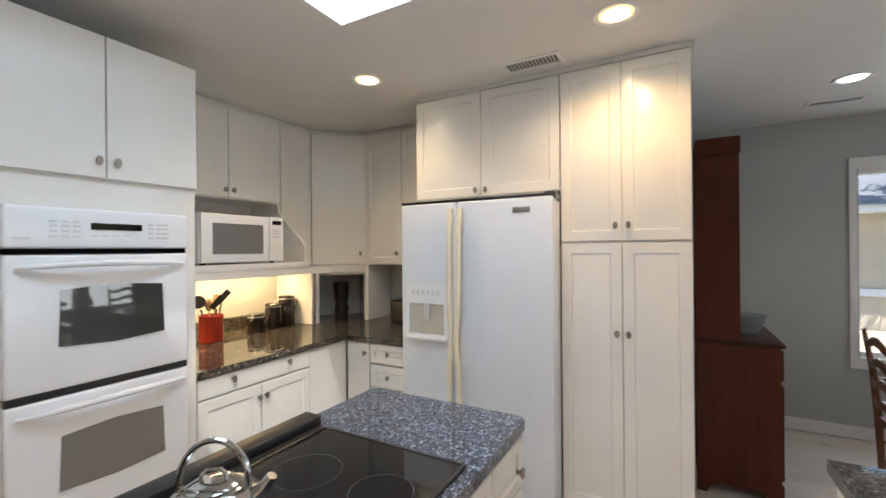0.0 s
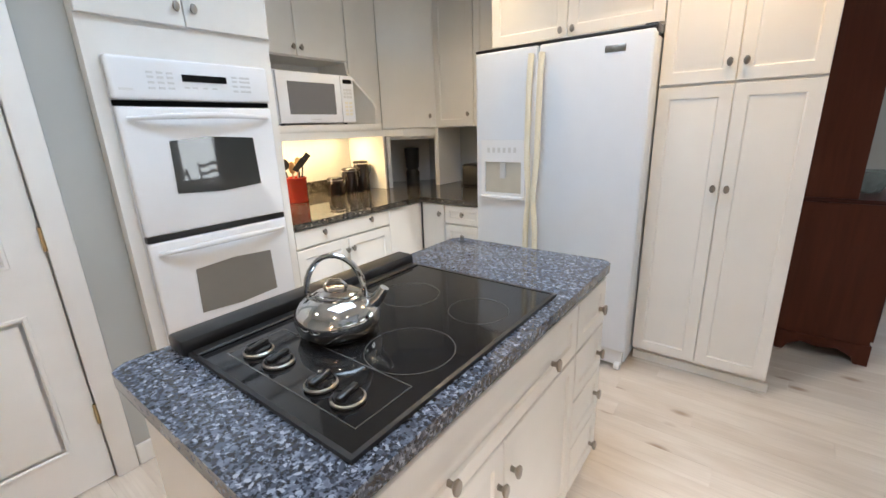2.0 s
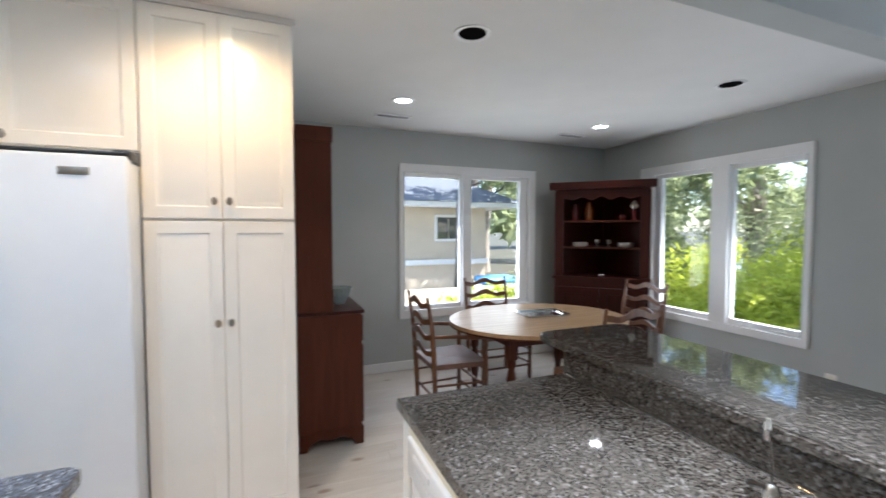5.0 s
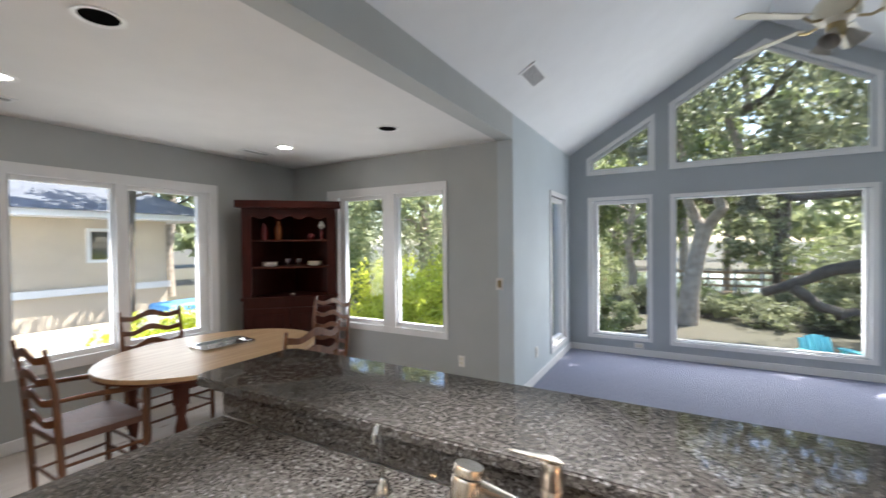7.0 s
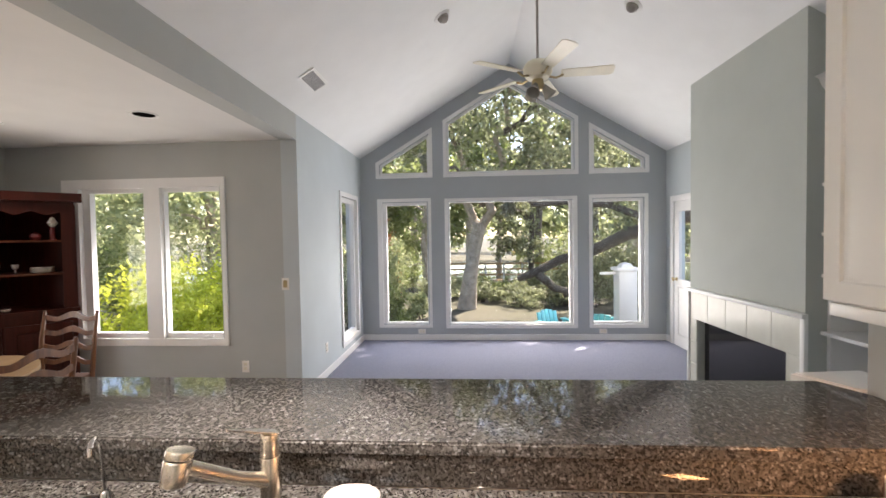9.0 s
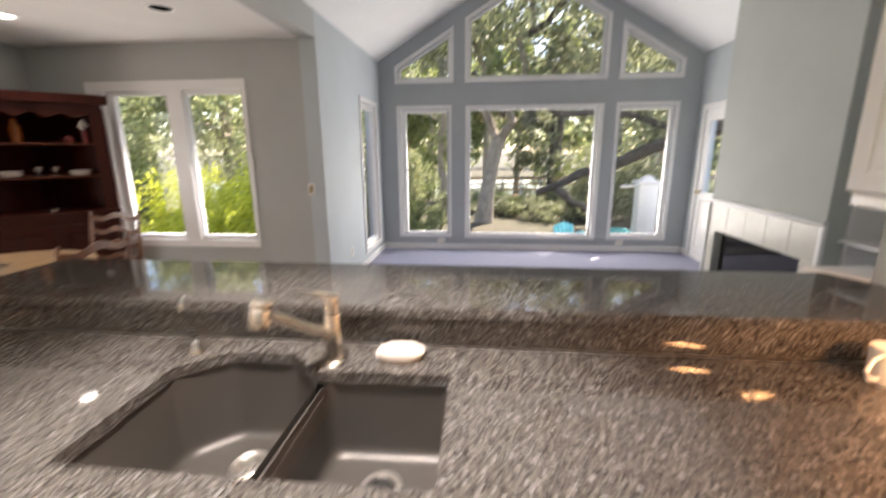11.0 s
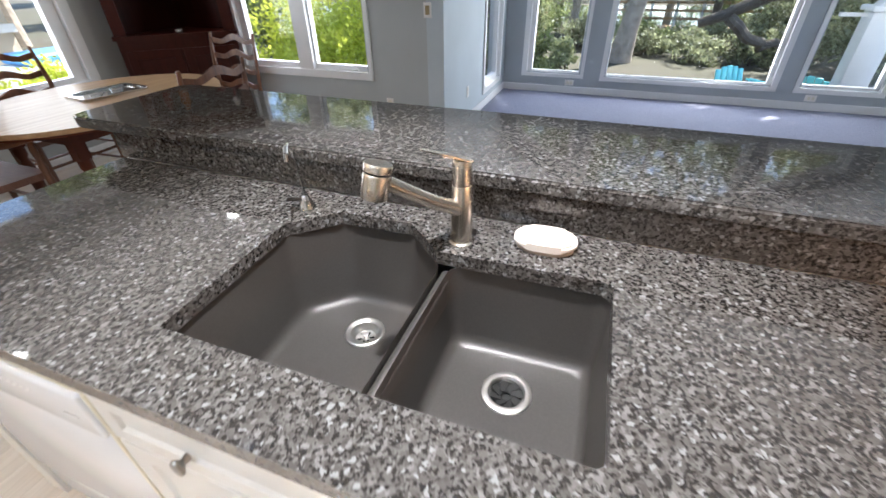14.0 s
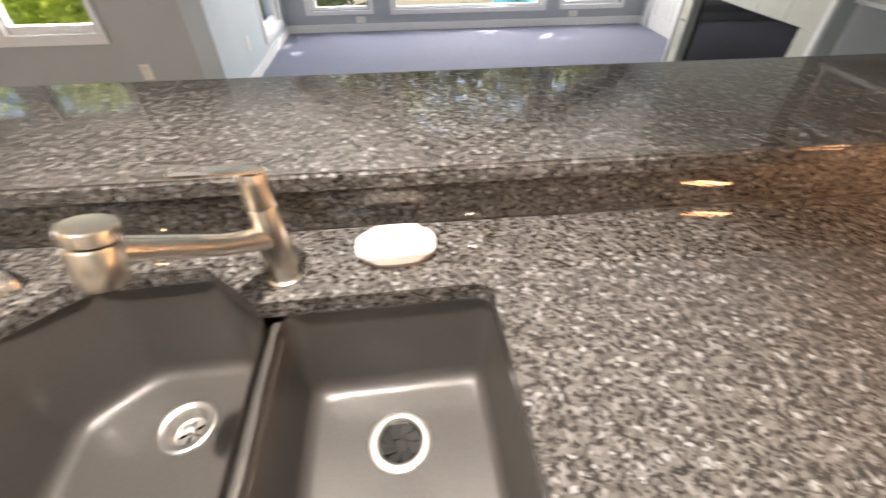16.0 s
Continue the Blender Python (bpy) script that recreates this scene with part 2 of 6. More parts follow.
M_GREYGLASS = material("oven_window_glass", (0.05, 0.052, 0.05), 0.03, vary=0.05)
M_GREYGLASS.node_tree.nodes["Principled BSDF"].inputs["Specular IOR Level"].default_value = 1.0
M_OVEN2 = material("lower_oven_window", (0.20, 0.19, 0.17), 0.15, vary=0.05)
# sheenless near-black that stands for the shade in slots and openings
M_DARK = material("gap_shade", (0.006, 0.006, 0.006), 0.9)
M_DARK.node_tree.nodes["Principled BSDF"].inputs["Specular IOR Level"].default_value = 0.0
M_PRINT = material("grey_print", (0.58, 0.59, 0.60), 0.5)
M_GRANITE_BLUE = granite("blue_pearl_granite", [(0, (0.040, 0.048, 0.068)), (0.45, (0.080, 0.096, 0.132)), (0.8, (0.136, 0.160, 0.216)), (1.0, (0.240, 0.280, 0.360))], (0.014, 0.016, 0.022), (0.336, 0.376, 0.464), 125)
M_GRANITE = granite("grey_granite", [(0, (0.055, 0.051, 0.047)), (0.4, (0.085, 0.080, 0.076)), (0.8, (0.110, 0.106, 0.102)), (1.0, (0.160, 0.157, 0.154))], (0.017, 0.015, 0.014), (0.231, 0.237, 0.242), 125)
M_GRANITE_DARK = granite("dark_granite", [(0, (0.03, 0.027, 0.022)), (0.5, (0.07, 0.06, 0.048)), (1.0, (0.16, 0.14, 0.11))], (0.012, 0.011, 0.010), (0.36, 0.32, 0.26), 105)
M_FLOOR = knotty("bleached_oak", (0.60, 0.535, 0.465), (0.72, 0.67, 0.605), (0.27, 0.17, 0.10))
M_CARPET = material("blue_grey_carpet", (0.25, 0.26, 0.34), 0.95, vary=0.12, scale=60, bump=0.6, bump_scale=500)
M_CHERRY = wood("cherry_wood", (0.058, 0.013, 0.005), (0.078, 0.019, 0.008), 0.42, (12, 12, 1), 2.5, 0, 0.0)
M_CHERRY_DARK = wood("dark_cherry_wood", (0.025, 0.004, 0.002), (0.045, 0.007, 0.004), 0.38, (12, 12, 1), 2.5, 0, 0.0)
for cherry in (M_CHERRY, M_CHERRY_DARK):
    cherry.node_tree.nodes["Principled BSDF"].inputs["Specular IOR Level"].default_value = 0.22
M_CHAIR = wood("walnut_stained_wood", (0.085, 0.029, 0.010), (0.17, 0.064, 0.021), 0.4, (10, 10, 1), 3, 0, 0.2)
M_TABLE = wood("honey_oak", (0.32, 0.195, 0.095), (0.44, 0.29, 0.155), 0.42, (1, 12, 12), 2.5, 0, 0.12)
M_RUSH = wood("woven_rush", (0.10, 0.045, 0.032), (0.17, 0.085, 0.058), 0.6, (60, 3, 3), 3)
M_SINK = material("graphite_composite", (0.056, 0.052, 0.049), 0.36, vary=0.1, scale=200, bump=0.05, bump_scale=400)
M_GLASS = glass_pane("window_glass")
# grey tint added only to weaken the sun patch on the cabinets
M_SKYLIGHT = glass_pane("sun_dimming_skylight_glass", (0.34, 0.34, 0.34))
M_RUBBER = material("black_rubber", (0.014, 0.014, 0.014), 0.75, vary=0.2)
M_DISH = material("glazed_pinkish_white", (0.66, 0.60, 0.55), 0.3, vary=0.03)
M_TAUPE = material("taupe_plastic", (0.30, 0.24, 0.19), 0.4, vary=0.05)
M_PALE_STEEL = material("pale_satin_steel", (0.56, 0.545, 0.52), 0.40, 1.0, vary=0.05, scale=40)
M_RED = material("red_glaze", (0.42, 0.03, 0.015), 0.18, vary=0.1, coat=0.5)
M_SMOKE = material("black_ceramic", (0.02, 0.014, 0.012), 0.08, vary=0.2)
M_WHITE = material("white_ceramic", (0.80, 0.77, 0.72), 0.3, vary=0.03)
M_TILE = material("cream_tile", (0.62, 0.62, 0.55), 0.22, vary=0.05)
M_BRASS = material("antique_brass", (0.40, 0.32, 0.18), 0.35, 1.0, vary=0.1)
M_FIREBOX = material("sooty_firebrick", (0.035, 0.022, 0.018), 0.8, vary=0.4, scale=12, bump=0.3, bump_scale=40)
M_VENT = material("vent_grey", (0.42, 0.42, 0.42), 0.5)
M_LAMP = glow("lit_lamp", (1.0, 0.86, 0.62), 14)
# reflector rings emit weakly in place of lamplight falling on a cone
M_LAMP_RIM = glow("self_lit_reflector", (1.0, 0.66, 0.30), 0.55)
M_LAMP_RIM_COOL = glow("self_lit_cool_reflector", (0.95, 0.92, 0.86), 0.5)
M_LAMP_COOL = glow("lit_cool_lamp", (1.0, 0.97, 0.92), 10)


# ---- mesh helpers ----
def box(x0, y0, z0, x1, y1, z1, bm=None, bevel=0.0, seg=2):
    bm = bm or bmesh.new()
    lo, hi = [min(a, b) for a, b in ((x0, x1), (y0, y1), (z0, z1))], [max(a, b) for a, b in ((x0, x1), (y0, y1), (z0, z1))]
    r = bmesh.ops.create_cube(bm, size=1, matrix=Matrix.LocRotScale([(a + b) / 2 for a, b in zip(lo, hi)], None, [b - a for a, b in zip(lo, hi)]))
    if bevel:
        es = list({e for v in r["verts"] for e in v.link_edges})
        bmesh.ops.bevel(bm, geom=es, offset=bevel, segments=seg, affect="EDGES", profile=0.5)
    return bm


def lathe(profile, n=28, bm=None, m=None):
    """Turns (radius, height) pairs round z."""
    bm = bm or bmesh.new()
    rings = []
    for r, z in profile:
        if r < 1e-5:
            rings.append([bm.verts.new((0, 0, z))])
        else:
            rings.append([bm.verts.new((r * math.cos(2 * math.pi * i / n), r * math.sin(2 * math.pi * i / n), z)) for i in range(n)])
    for a, b in zip(rings, rings[1:]):
        for i in range(n):
            j = (i + 1) % n
            if len(a) == 1 and len(b) == 1:
                continue
            if len(a) == 1:
                bm.faces.new((a[0], b[j], b[i]))
            elif len(b) == 1:
                bm.faces.new((a[i], a[j], b[0]))
            else:
                bm.faces.new((a[i], a[j], b[j], b[i]))
    if m is not None:
        bmesh.ops.transform(bm, matrix=m, verts=[v for r in rings for v in r])
    return bm


def tube(points, radius, n=10, bm=None, cap=True):
    """A round bar along points; radius a number or one for each point."""
    bm = bm or bmesh.new()
    pts = [Vector(p) for p in points]
    rad = radius if isinstance(radius, (list, tuple)) else [radius] * len(pts)
    rings, side = [], None
    for i, p in enumerate(pts):
        d = (pts[min(i + 1, len(pts) - 1)] - pts[max(i - 1, 0)]).normalized()
        if side is None:
            side = d.orthogonal().normalized()
        side = (side - d * side.dot(d)).normalized()
        up = d.cross(side)
        rings.append([bm.verts.new(p + rad[i] * (math.cos(2 * math.pi * k / n) * side + math.sin(2 * math.pi * k / n) * up)) for k in range(n)])
    for a, b in zip(rings, rings[1:]):
        for k in range(n):
            j = (k + 1) % n
            bm.faces.new((a[k], a[j], b[j], b[k]))
    if cap:
        bm.faces.new(rings[0][::-1])
        bm.faces.new(rings[-1])
    return bm


def prism(outline, z0, z1, bm=None, m=None):
    """An outline of (x, y) drawn out from z0 to z1; m then turns it."""
    bm = bm or bmesh.new()
    lo = [bm.verts.new((x, y, z0)) for x, y in outline]
    hi = [bm.verts.new((x, y, z1)) for x, y in outline]
    bm.faces.new(lo[::-1])
    bm.faces.new(hi)
    k = len(outline)
    for i in range(k):
        bm.faces.new((lo[i], lo[(i + 1) % k], hi[(i + 1) % k], hi[i]))
    if m is not None:
        bmesh.ops.transform(bm, matrix=m, verts=lo + hi)
    return bm


def rounded(x0, y0, x1, y1, r, n=5):
    out = []
    for cx, cy, a in ((x1 - r, y1 - r, 0), (x0 + r, y1 - r, 90), (x0 + r, y0 + r, 180), (x1 - r, y0 + r, 270)):
        for i in range(n + 1):
            t = radians(a + 90 * i / n)
            out.append((cx + r * math.cos(t), cy + r * math.sin(t)))
    return out


def front(w, h, t=0.02, panel=True, frame_w=0.055, bm=None):
    """A door or drawer front: back at y=0, face at y=-t, x 0..w, z 0..h, with a routed raised panel."""
    bm = bm or bmesh.new()
    f = min(frame_w, w * 0.3, h * 0.3)
    rings = [(0, 0), (0, -t + 0.003), (0.003, -t)]
    if panel:
        rings += [(f, -t), (f + 0.006, -t + 0.007), (f + 0.014, -t + 0.007), (f + 0.034, -t + 0.001)]
    loops = []
    for i, y in rings:
        i = min(i, w * 0.48, h * 0.48)
        loops.append([bm.verts.new(c) for c in ((i, y, i), (w - i, y, i), (w - i, y, h - i), (i, y, h - i))])
    bm.faces.new(loops[0][::-1])
    for a, b in zip(loops, loops[1:]):
        for k in range(4):
            bm.faces.new((a[k], a[(k + 1) % 4], b[(k + 1) % 4], b[k]))
    bm.faces.new(loops[-1])
    return bm


def mesh_of(name, bm, mat, smooth=True):
    bmesh.ops.recalc_face_normals(bm, faces=bm.faces)
    me = bpy.data.meshes.new(name)
    bm.to_mesh(me)
    bm.free()
    me.materials.append(mat)
    if smooth:
        for p in me.polygons:
            p.use_smooth = True
        me.set_sharp_from_angle(angle=radians(35))
    return me


def part(name, bm, mat, parent, label="", at=None, smooth=True):
    ob = new(name, mesh_of(name, bm, mat, smooth))
    ob.parent = parent
    if at is not None:
        ob.matrix_local = at
    return tagged(ob, label) if label else ob


def thing(name, m, label, category, group=""):
    ob = new(name)
    ob.empty_display_size = 0.1
    ob.matrix_world = m
    return tagged(ob, label, category, group)


def solid(name, bm, mat, label, category, group="", kind="", smooth=True, m=None):
    ob = new(name, mesh_of(name, bm, mat, smooth))
    if m is not None:
        ob.matrix_world = m
    return tagged(ob, label, category, group, kind)


def structure(name, bm, mat, label, category, smooth=False):
    return solid(name, bm, mat, label, category, kind="structure", smooth=smooth)


KNOB = None


def knob(parent, x, y, z, long=False):
    """An oval satin knob that stands off a front facing -y."""
    global KNOB
    if KNOB is None:
        bm = lathe([(0.0, 0), (0.007, 0), (0.006, 0.012), (0.012, 0.017), (0.0155, 0.021), (0.014, 0.026), (0.0, 0.029)], 16)
        KNOB = mesh_of("knob", bm, M_NICKEL)
    ob = new("knob", KNOB)
    ob.parent = parent
    ob.matrix_local = pose(x, y, z, 90, 0, 0) @ Matrix.Diagonal((1.55 if long else 0.85, 0.85 if long else 1.3, 1, 1))
    return ob


def cabinet(name, m, w, d, z0, z1, fronts, label, category="cabinet", group="", toe=0.0, mat=None, front_mat=None, body_top=None):
    """A cabinet unit: x 0..w, front at y=0 facing -y, depth d. fronts: (kind, x0, z0, x1, z1, panel, [(x, z, long)])."""
    mat = mat or M_CAB
    ob = thing(name, m, label, category, group)
    bm = box(0.001, 0.002, z0 + toe, w - 0.001, d, body_top or z1)
    if body_top:
        box(0.001, 0.002, body_top, w - 0.001, 0.02, z1, bm)
    if toe:
        box(0.004, 0.055, z0, w - 0.004, d, z0 + toe + 0.01, bm)
    part("body", bm, mat, ob, smooth=False)
    for kind, x0, za, x1, zb, panel, knobs in fronts:
        f = part(kind, front(x1 - x0 - 0.004, zb - za - 0.004, 0.02, panel), front_mat or mat, ob, at=pose(x0 + 0.002, 0, za + 0.002))
        for kx, kz, lg in knobs:
            knob(f, kx - x0 - 0.002, -0.02, kz - za - 0.002, lg)
    return ob


def keys(parent, name, spots, w, h, mat):
    """Small printed keys, one part each, on one shared mesh."""
    me = mesh_of(name, box(0, -0.0008, 0, w, 0.0008, h), mat, False)
    for x, y, z in spots:
        ob = new(name, me)
        ob.parent = parent
        ob.location = (x, y, z)


# ---- structure ----
CEIL = 2.566
SPRING, RIDGE, RIDGE_Y, VN, VS, VE, VW = 2.81, 4.165, -0.117, 2.167, -2.40, 6.83, 1.45
NY, EX = 5.20, 4.451


def roof_z(y):
    return SPRING + (RIDGE - SPRING) * ((VN - y) / (VN - RIDGE_Y) if y > RIDGE_Y else (y - VS) / (RIDGE_Y - VS))


def holed(bm, a0, a1, z0, z1, holes, put):
    """Fills the rectangle a0..a1, z0..z1 with boxes round rectangular holes (a0, a1, z0, z1); put(bm, a0, a1, z0, z1) adds one box."""
    cuts = sorted({a0, a1, *[h[0] for h in holes], *[h[1] for h in holes]})
    for p, q in zip(cuts, cuts[1:]):
        low = z0
        for h in sorted([h for h in holes if h[0] <= p + 1e-6 and h[1] >= q - 1e-6], key=lambda h: h[2]):
            if h[2] > low:
                put(bm, p, q, low, h[2])
            low = h[3]
        if z1 > low:
            put(bm, p, q, low, z1)
    return bm


def wall_y(name, y0, y1, x0, x1, z0, z1, holes=(), mat=None, label="grey painted plaster wall"):
    bm = holed(bmesh.new(), x0, x1, z0, z1, holes, lambda b, p, q, r, s: box(p, y0, r, q, y1, s, b))
    return structure(name, bm, mat or M_WALL, label, "wall")


def wall_x(name, x0, x1, y0, y1, z0, z1, holes=(), mat=None, label="grey painted plaster wall"):
    bm = holed(bmesh.new(), y0, y1, z0, z1, holes, lambda b, p, q, r, s: box(x0, p, r, x1, q, s, b))
    return structure(name, bm, mat or M_WALL, label, "wall")


wall_y("wall_dining_north", NY, NY + 0.16, 0.5, EX + 0.16, 0, CEIL + 0.1, [(1.75, 3.325, 0.62, 2.16)])
wall_x("wall_dining_east", EX, EX + 0.16, VN + 0.16, NY, 0, CEIL + 0.1, [(2.957, 4.534, 0.61, 2.16)])
wall_y("wall_living_north", VN, VN + 0.16, EX, VE, 0, SPRING, [(5.80, 6.56, 0.22, 2.15)], M_WALL_LIVING)
structure("wall_header", box(VW + 0.12, VN, CEIL - 0.003, EX, VN + 0.16, SPRING), M_WALL, "pale blue-grey header above the dining opening", "wall")
wall_x("wall_hutch", 0.46, 0.585, 3.82, NY, 0, CEIL)
wall_y("wall_kitchen_back", 3.93, 4.03, -2.70, 0.46, 0, CEIL)
wall_x("wall_kitchen_left", -2.70, -2.58, 1.95, 3.93, 0, CEIL)
wall_x("wall_door", -1.78, -1.645, -1.2, 1.18, 0, CEIL, [(0.145, 0.965, 0, 2.05)])
wall_y("wall_oven_return", 1.18, 1.195, -2.7, -1.645, 0, CEIL)
wall_y("wall_kitchen_south", -0.95, -0.83, -1.78, 1.95, 0, CEIL)
wall_x("wall_living_west", 1.83, 1.95, VS, -0.95, 0, 3.9, [], M_WALL_LIVING)
wall_y("wall_living_south", VS - 0.16, VS, 1.83, VE, 0, SPRING, [(5.70, 6.62, 0, 2.06)], M_WALL_LIVING)

bm = bmesh.new()
holed(bm, VS - 0.16, VN + 0.16, 0, 2.44, [(1.143, 1.848, 0.262, 2.13), (-1.048, 0.815, 0.255, 2.12), (-2.078, -1.34, 0.255, 2.13)], lambda b, p, q, r, s: box(VE, p, r, VE + 0.16, q, s, b))
HIGH = ((1.86, 1.10), (0.83, -1.07), (-1.34, -2.09))


def gable_piece(b, y0, y1, low0, low1, up0, up1):
    ring = [(y0, low0), (y1, low1), (y1, up1), (y0, up0)]
    lo, hi = [b.verts.new((VE, y, z)) for y, z in ring], [b.verts.new((VE + 0.16, y, z)) for y, z in ring]
    b.faces.new(lo)
    b.faces.new(hi[::-1])
    for i in range(4):
        b.faces.new((lo[i], hi[i], hi[(i + 1) % 4], lo[(i + 1) % 4]))


cuts = sorted({VN, VS, RIDGE_Y, *[v for h in HIGH for v in h]}, reverse=True)
for p, q in zip(cuts, cuts[1:]):
    if any(h[0] >= p - 1e-6 and h[1] <= q + 1e-6 for h in HIGH):
        gable_piece(bm, p, q, 2.44, 2.44, 2.56, 2.56)
        gable_piece(bm, p, q, roof_z(p) - 0.28, roof_z(q) - 0.28, roof_z(p), roof_z(q))
    else:
        gable_piece(bm, p, q, 2.44, 2.44, roof_z(p), roof_z(q))
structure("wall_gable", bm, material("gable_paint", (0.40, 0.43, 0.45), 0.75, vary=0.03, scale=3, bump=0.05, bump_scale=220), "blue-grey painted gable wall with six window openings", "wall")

bm = bmesh.new()
ring = [(VN, CEIL), (VN, SPRING), (RIDGE_Y, RIDGE), (VS, SPRING), (VS, CEIL)]
prism(ring, VW - 0.0, VW + 0.12, bm, Matrix(((0, 0, 1, 0), (1, 0, 0, 0), (0, 1, 0, 0), (0, 0, 0, 1))))
structure("wall_gable_west", bm, M_WALL_LIVING, "pale painted gable over the kitchen opening", "wall")

bm = bmesh.new()
holed(bm, -2.7, VW, -1.0, NY, [(-0.855, 0.02, 1.02, 2.185)], lambda b, p, q, r, s: box(p, r, CEIL, q, s, CEIL + 0.1, b))
box(VW, VN + 0.16, CEIL, EX, NY, CEIL + 0.1, bm)
structure("ceiling", bm, M_CEIL, "flat off-white painted ceiling with a skylight well", "ceiling")
bm = bmesh.new()
for a, b_ in (((VN + 0.16, SPRING - 0.095), (RIDGE_Y, RIDGE)), ((RIDGE_Y, RIDGE), (VS - 0.16, SPRING - 0.095))):
    prism([(a[0], a[1]), (b_[0], b_[1]), (b_[0], b_[1] + 0.12), (a[0], a[1] + 0.12)], VW, VE + 0.2, bm, Matrix(((0, 0, 1, 0), (1, 0, 0, 0), (0, 1, 0, 0), (0, 0, 0, 1))))
structure("ceiling_vault", bm, M_VAULT, "white painted vaulted ceiling", "ceiling")
bm = bmesh.new()
for x0, y0, x1, y1 in ((-0.895, 0.98, -0.855, 2.225), (0.02, 0.98, 0.06, 2.225), (-0.855, 0.98, 0.02, 1.02), (-0.855, 2.185, 0.02, 2.225)):
    box(x0, y0, CEIL + 0.1, x1, y1, 3.1, bm)
structure("skylight_well", bm, M_VAULT, "white painted skylight well", "skylight")
structure("skylight_pane", box(-0.87, 1.0, 3.1, 0.04, 2.2, 3.11), M_SKYLIGHT, "skylight pane darkened to weaken the sun below", "skylight")

structure("floor_living", box(2.0, VS - 0.1, -0.06, VE + 0.1, VN, 0.012), M_CARPET, "blue-grey cut pile carpet", "carpet")
floor = structure("floor", box(-2.7, -1.2, -0.08, EX + 0.1, NY + 0.1, -0.006), M_FLOOR, "bleached pale oak plank floor", "floor")


def skirting(name, pts):
    """Baseboard boxes (x0, y0, x1, y1)."""
    bm = bmesh.new()
    for x0, y0, x1, y1 in pts:
        box(x0, y0, 0, x1, y1, 0.10, bm, 0.004, 1)
    structure(name, bm, M_TRIM, "white painted baseboard", "baseboard")


skirting("baseboard", [(0.585, NY - 0.015, EX, NY), (EX - 0.015, VN, EX, NY - 0.015), (EX, VN - 0.015, VE, VN), (VE - 0.015, VS, VE, VN - 0.015), (6.70, VS, VE - 0.015, VS + 0.015), (0.585, 3.83, 0.60, NY - 0.015), (-1.645, 1.045, -1.63, 1.18), (-1.645, -0.8, -1.63, 0.02), (-1.6, -0.83, 0.8, -0.815)])


def ring_frame(outer, inner, y0, y1, bm=None):
    """A solid frame between two outlines of (x, z), from depth y0 to y1."""
    bm = bm or bmesh.new()
    k = len(outer)
    v = [[bm.verts.new((x, y, z)) for x, z in o] for y in (y0, y1) for o in (outer, inner)]
    for i in range(k):
        j = (i + 1) % k
        bm.faces.new((v[0][i], v[0][j], v[1][j], v[1][i]))
        bm.faces.new((v[2][i], v[3][i], v[3][j], v[2][j]))
        bm.faces.new((v[0][i], v[2][i], v[2][j], v[0][j]))
        bm.faces.new((v[1][i], v[1][j], v[3][j], v[3][i]))
    return bm


def rect(x0, z0, x1, z1):
    return [(x0, z0), (x1, z0), (x1, z1), (x0, z1)]


def window(name, m, outer, openings, label, cranks=()):
    """A window: outer casing outline, then (opening outline, glass outline) pairs; local x along the wall, face at y=0 towards -y."""
    ob = thing(name, m, label, "window")
    ob["kind"] = "structure"
    if len(openings) == 1:
        part("window_frame", ring_frame(outer, openings[0][0], -0.018, 0.03), M_TRIM, ob, smooth=False)
    else:
        xs = [p[0] for p in outer]
        zs = [p[1] for p in outer]
        a = openings[0][0]
        b = openings[-1][0]
        bm = ring_frame(rect(min(xs), min(zs), max(xs), max(zs)), rect(a[0][0], a[0][1], b[1][0], b[2][1]), -0.018, 0.03)
        for (o1, _), (o2, _) in zip(openings, openings[1:]):
            box(o1[1][0], -0.012, a[0][1], o2[0][0], 0.10, a[2][1], bm)
        part("window_frame", bm, M_TRIM, ob, smooth=False)
    for o, g in openings:
        part("sash", ring_frame(o, g, 0.03, 0.09), M_TRIM, ob, smooth=False)
        bm = bmesh.new()
        lo, hi = [bm.verts.new((x, 0.06, z)) for x, z in g], [bm.verts.new((x, 0.066, z)) for x, z in g]
        bm.faces.new(lo)
        bm.faces.new(hi[::-1])
        for i in range(len(g)):
            j = (i + 1) % len(g)
            bm.faces.new((lo[i], hi[i], hi[j], lo[j]))
        p = part("pane", bm, M_GLASS, ob, "clear glass pane", smooth=False)
        p.visible_shadow = False
    for cx, cz in cranks:
        bm = box(cx - 0.05, 0.012, cz, cx + 0.05, 0.035, cz + 0.018, None, 0.004)
        tube([(cx, 0.02, cz + 0.015), (cx + 0.02, 0.005, cz + 0.03), (cx + 0.06, 0.0, cz + 0.032)], 0.006, 6, bm)
        part("crank_handle", bm, M_TRIM, ob)
    return ob


window("window_1", pose(0, NY, 0), rect(1.69, 0.56, 3.385, 2.222), [(rect(1.735, 0.645, 2.43, 2.135), rect(1.757, 0.69, 2.412, 2.095)), (rect(2.53, 0.645, 3.30, 2.135), rect(2.552, 0.69, 3.195, 2.095))], "white double casement window above the dining table", [(2.9, 0.65)])
window("window_2", pose(EX, 0, 0, 0, 0, -90), rect(-4.594, 0.55, -2.897, 2.222), [(rect(-4.42, 0.62, -3.735, 2.13), rect(-4.34, 0.67, -3.752, 2.09)), (rect(-3.57, 0.62, -2.94, 2.13), rect(-3.553, 0.67, -2.956, 2.09))], "white double casement window beside the corner cabinet", [(-3.12, 0.625)])
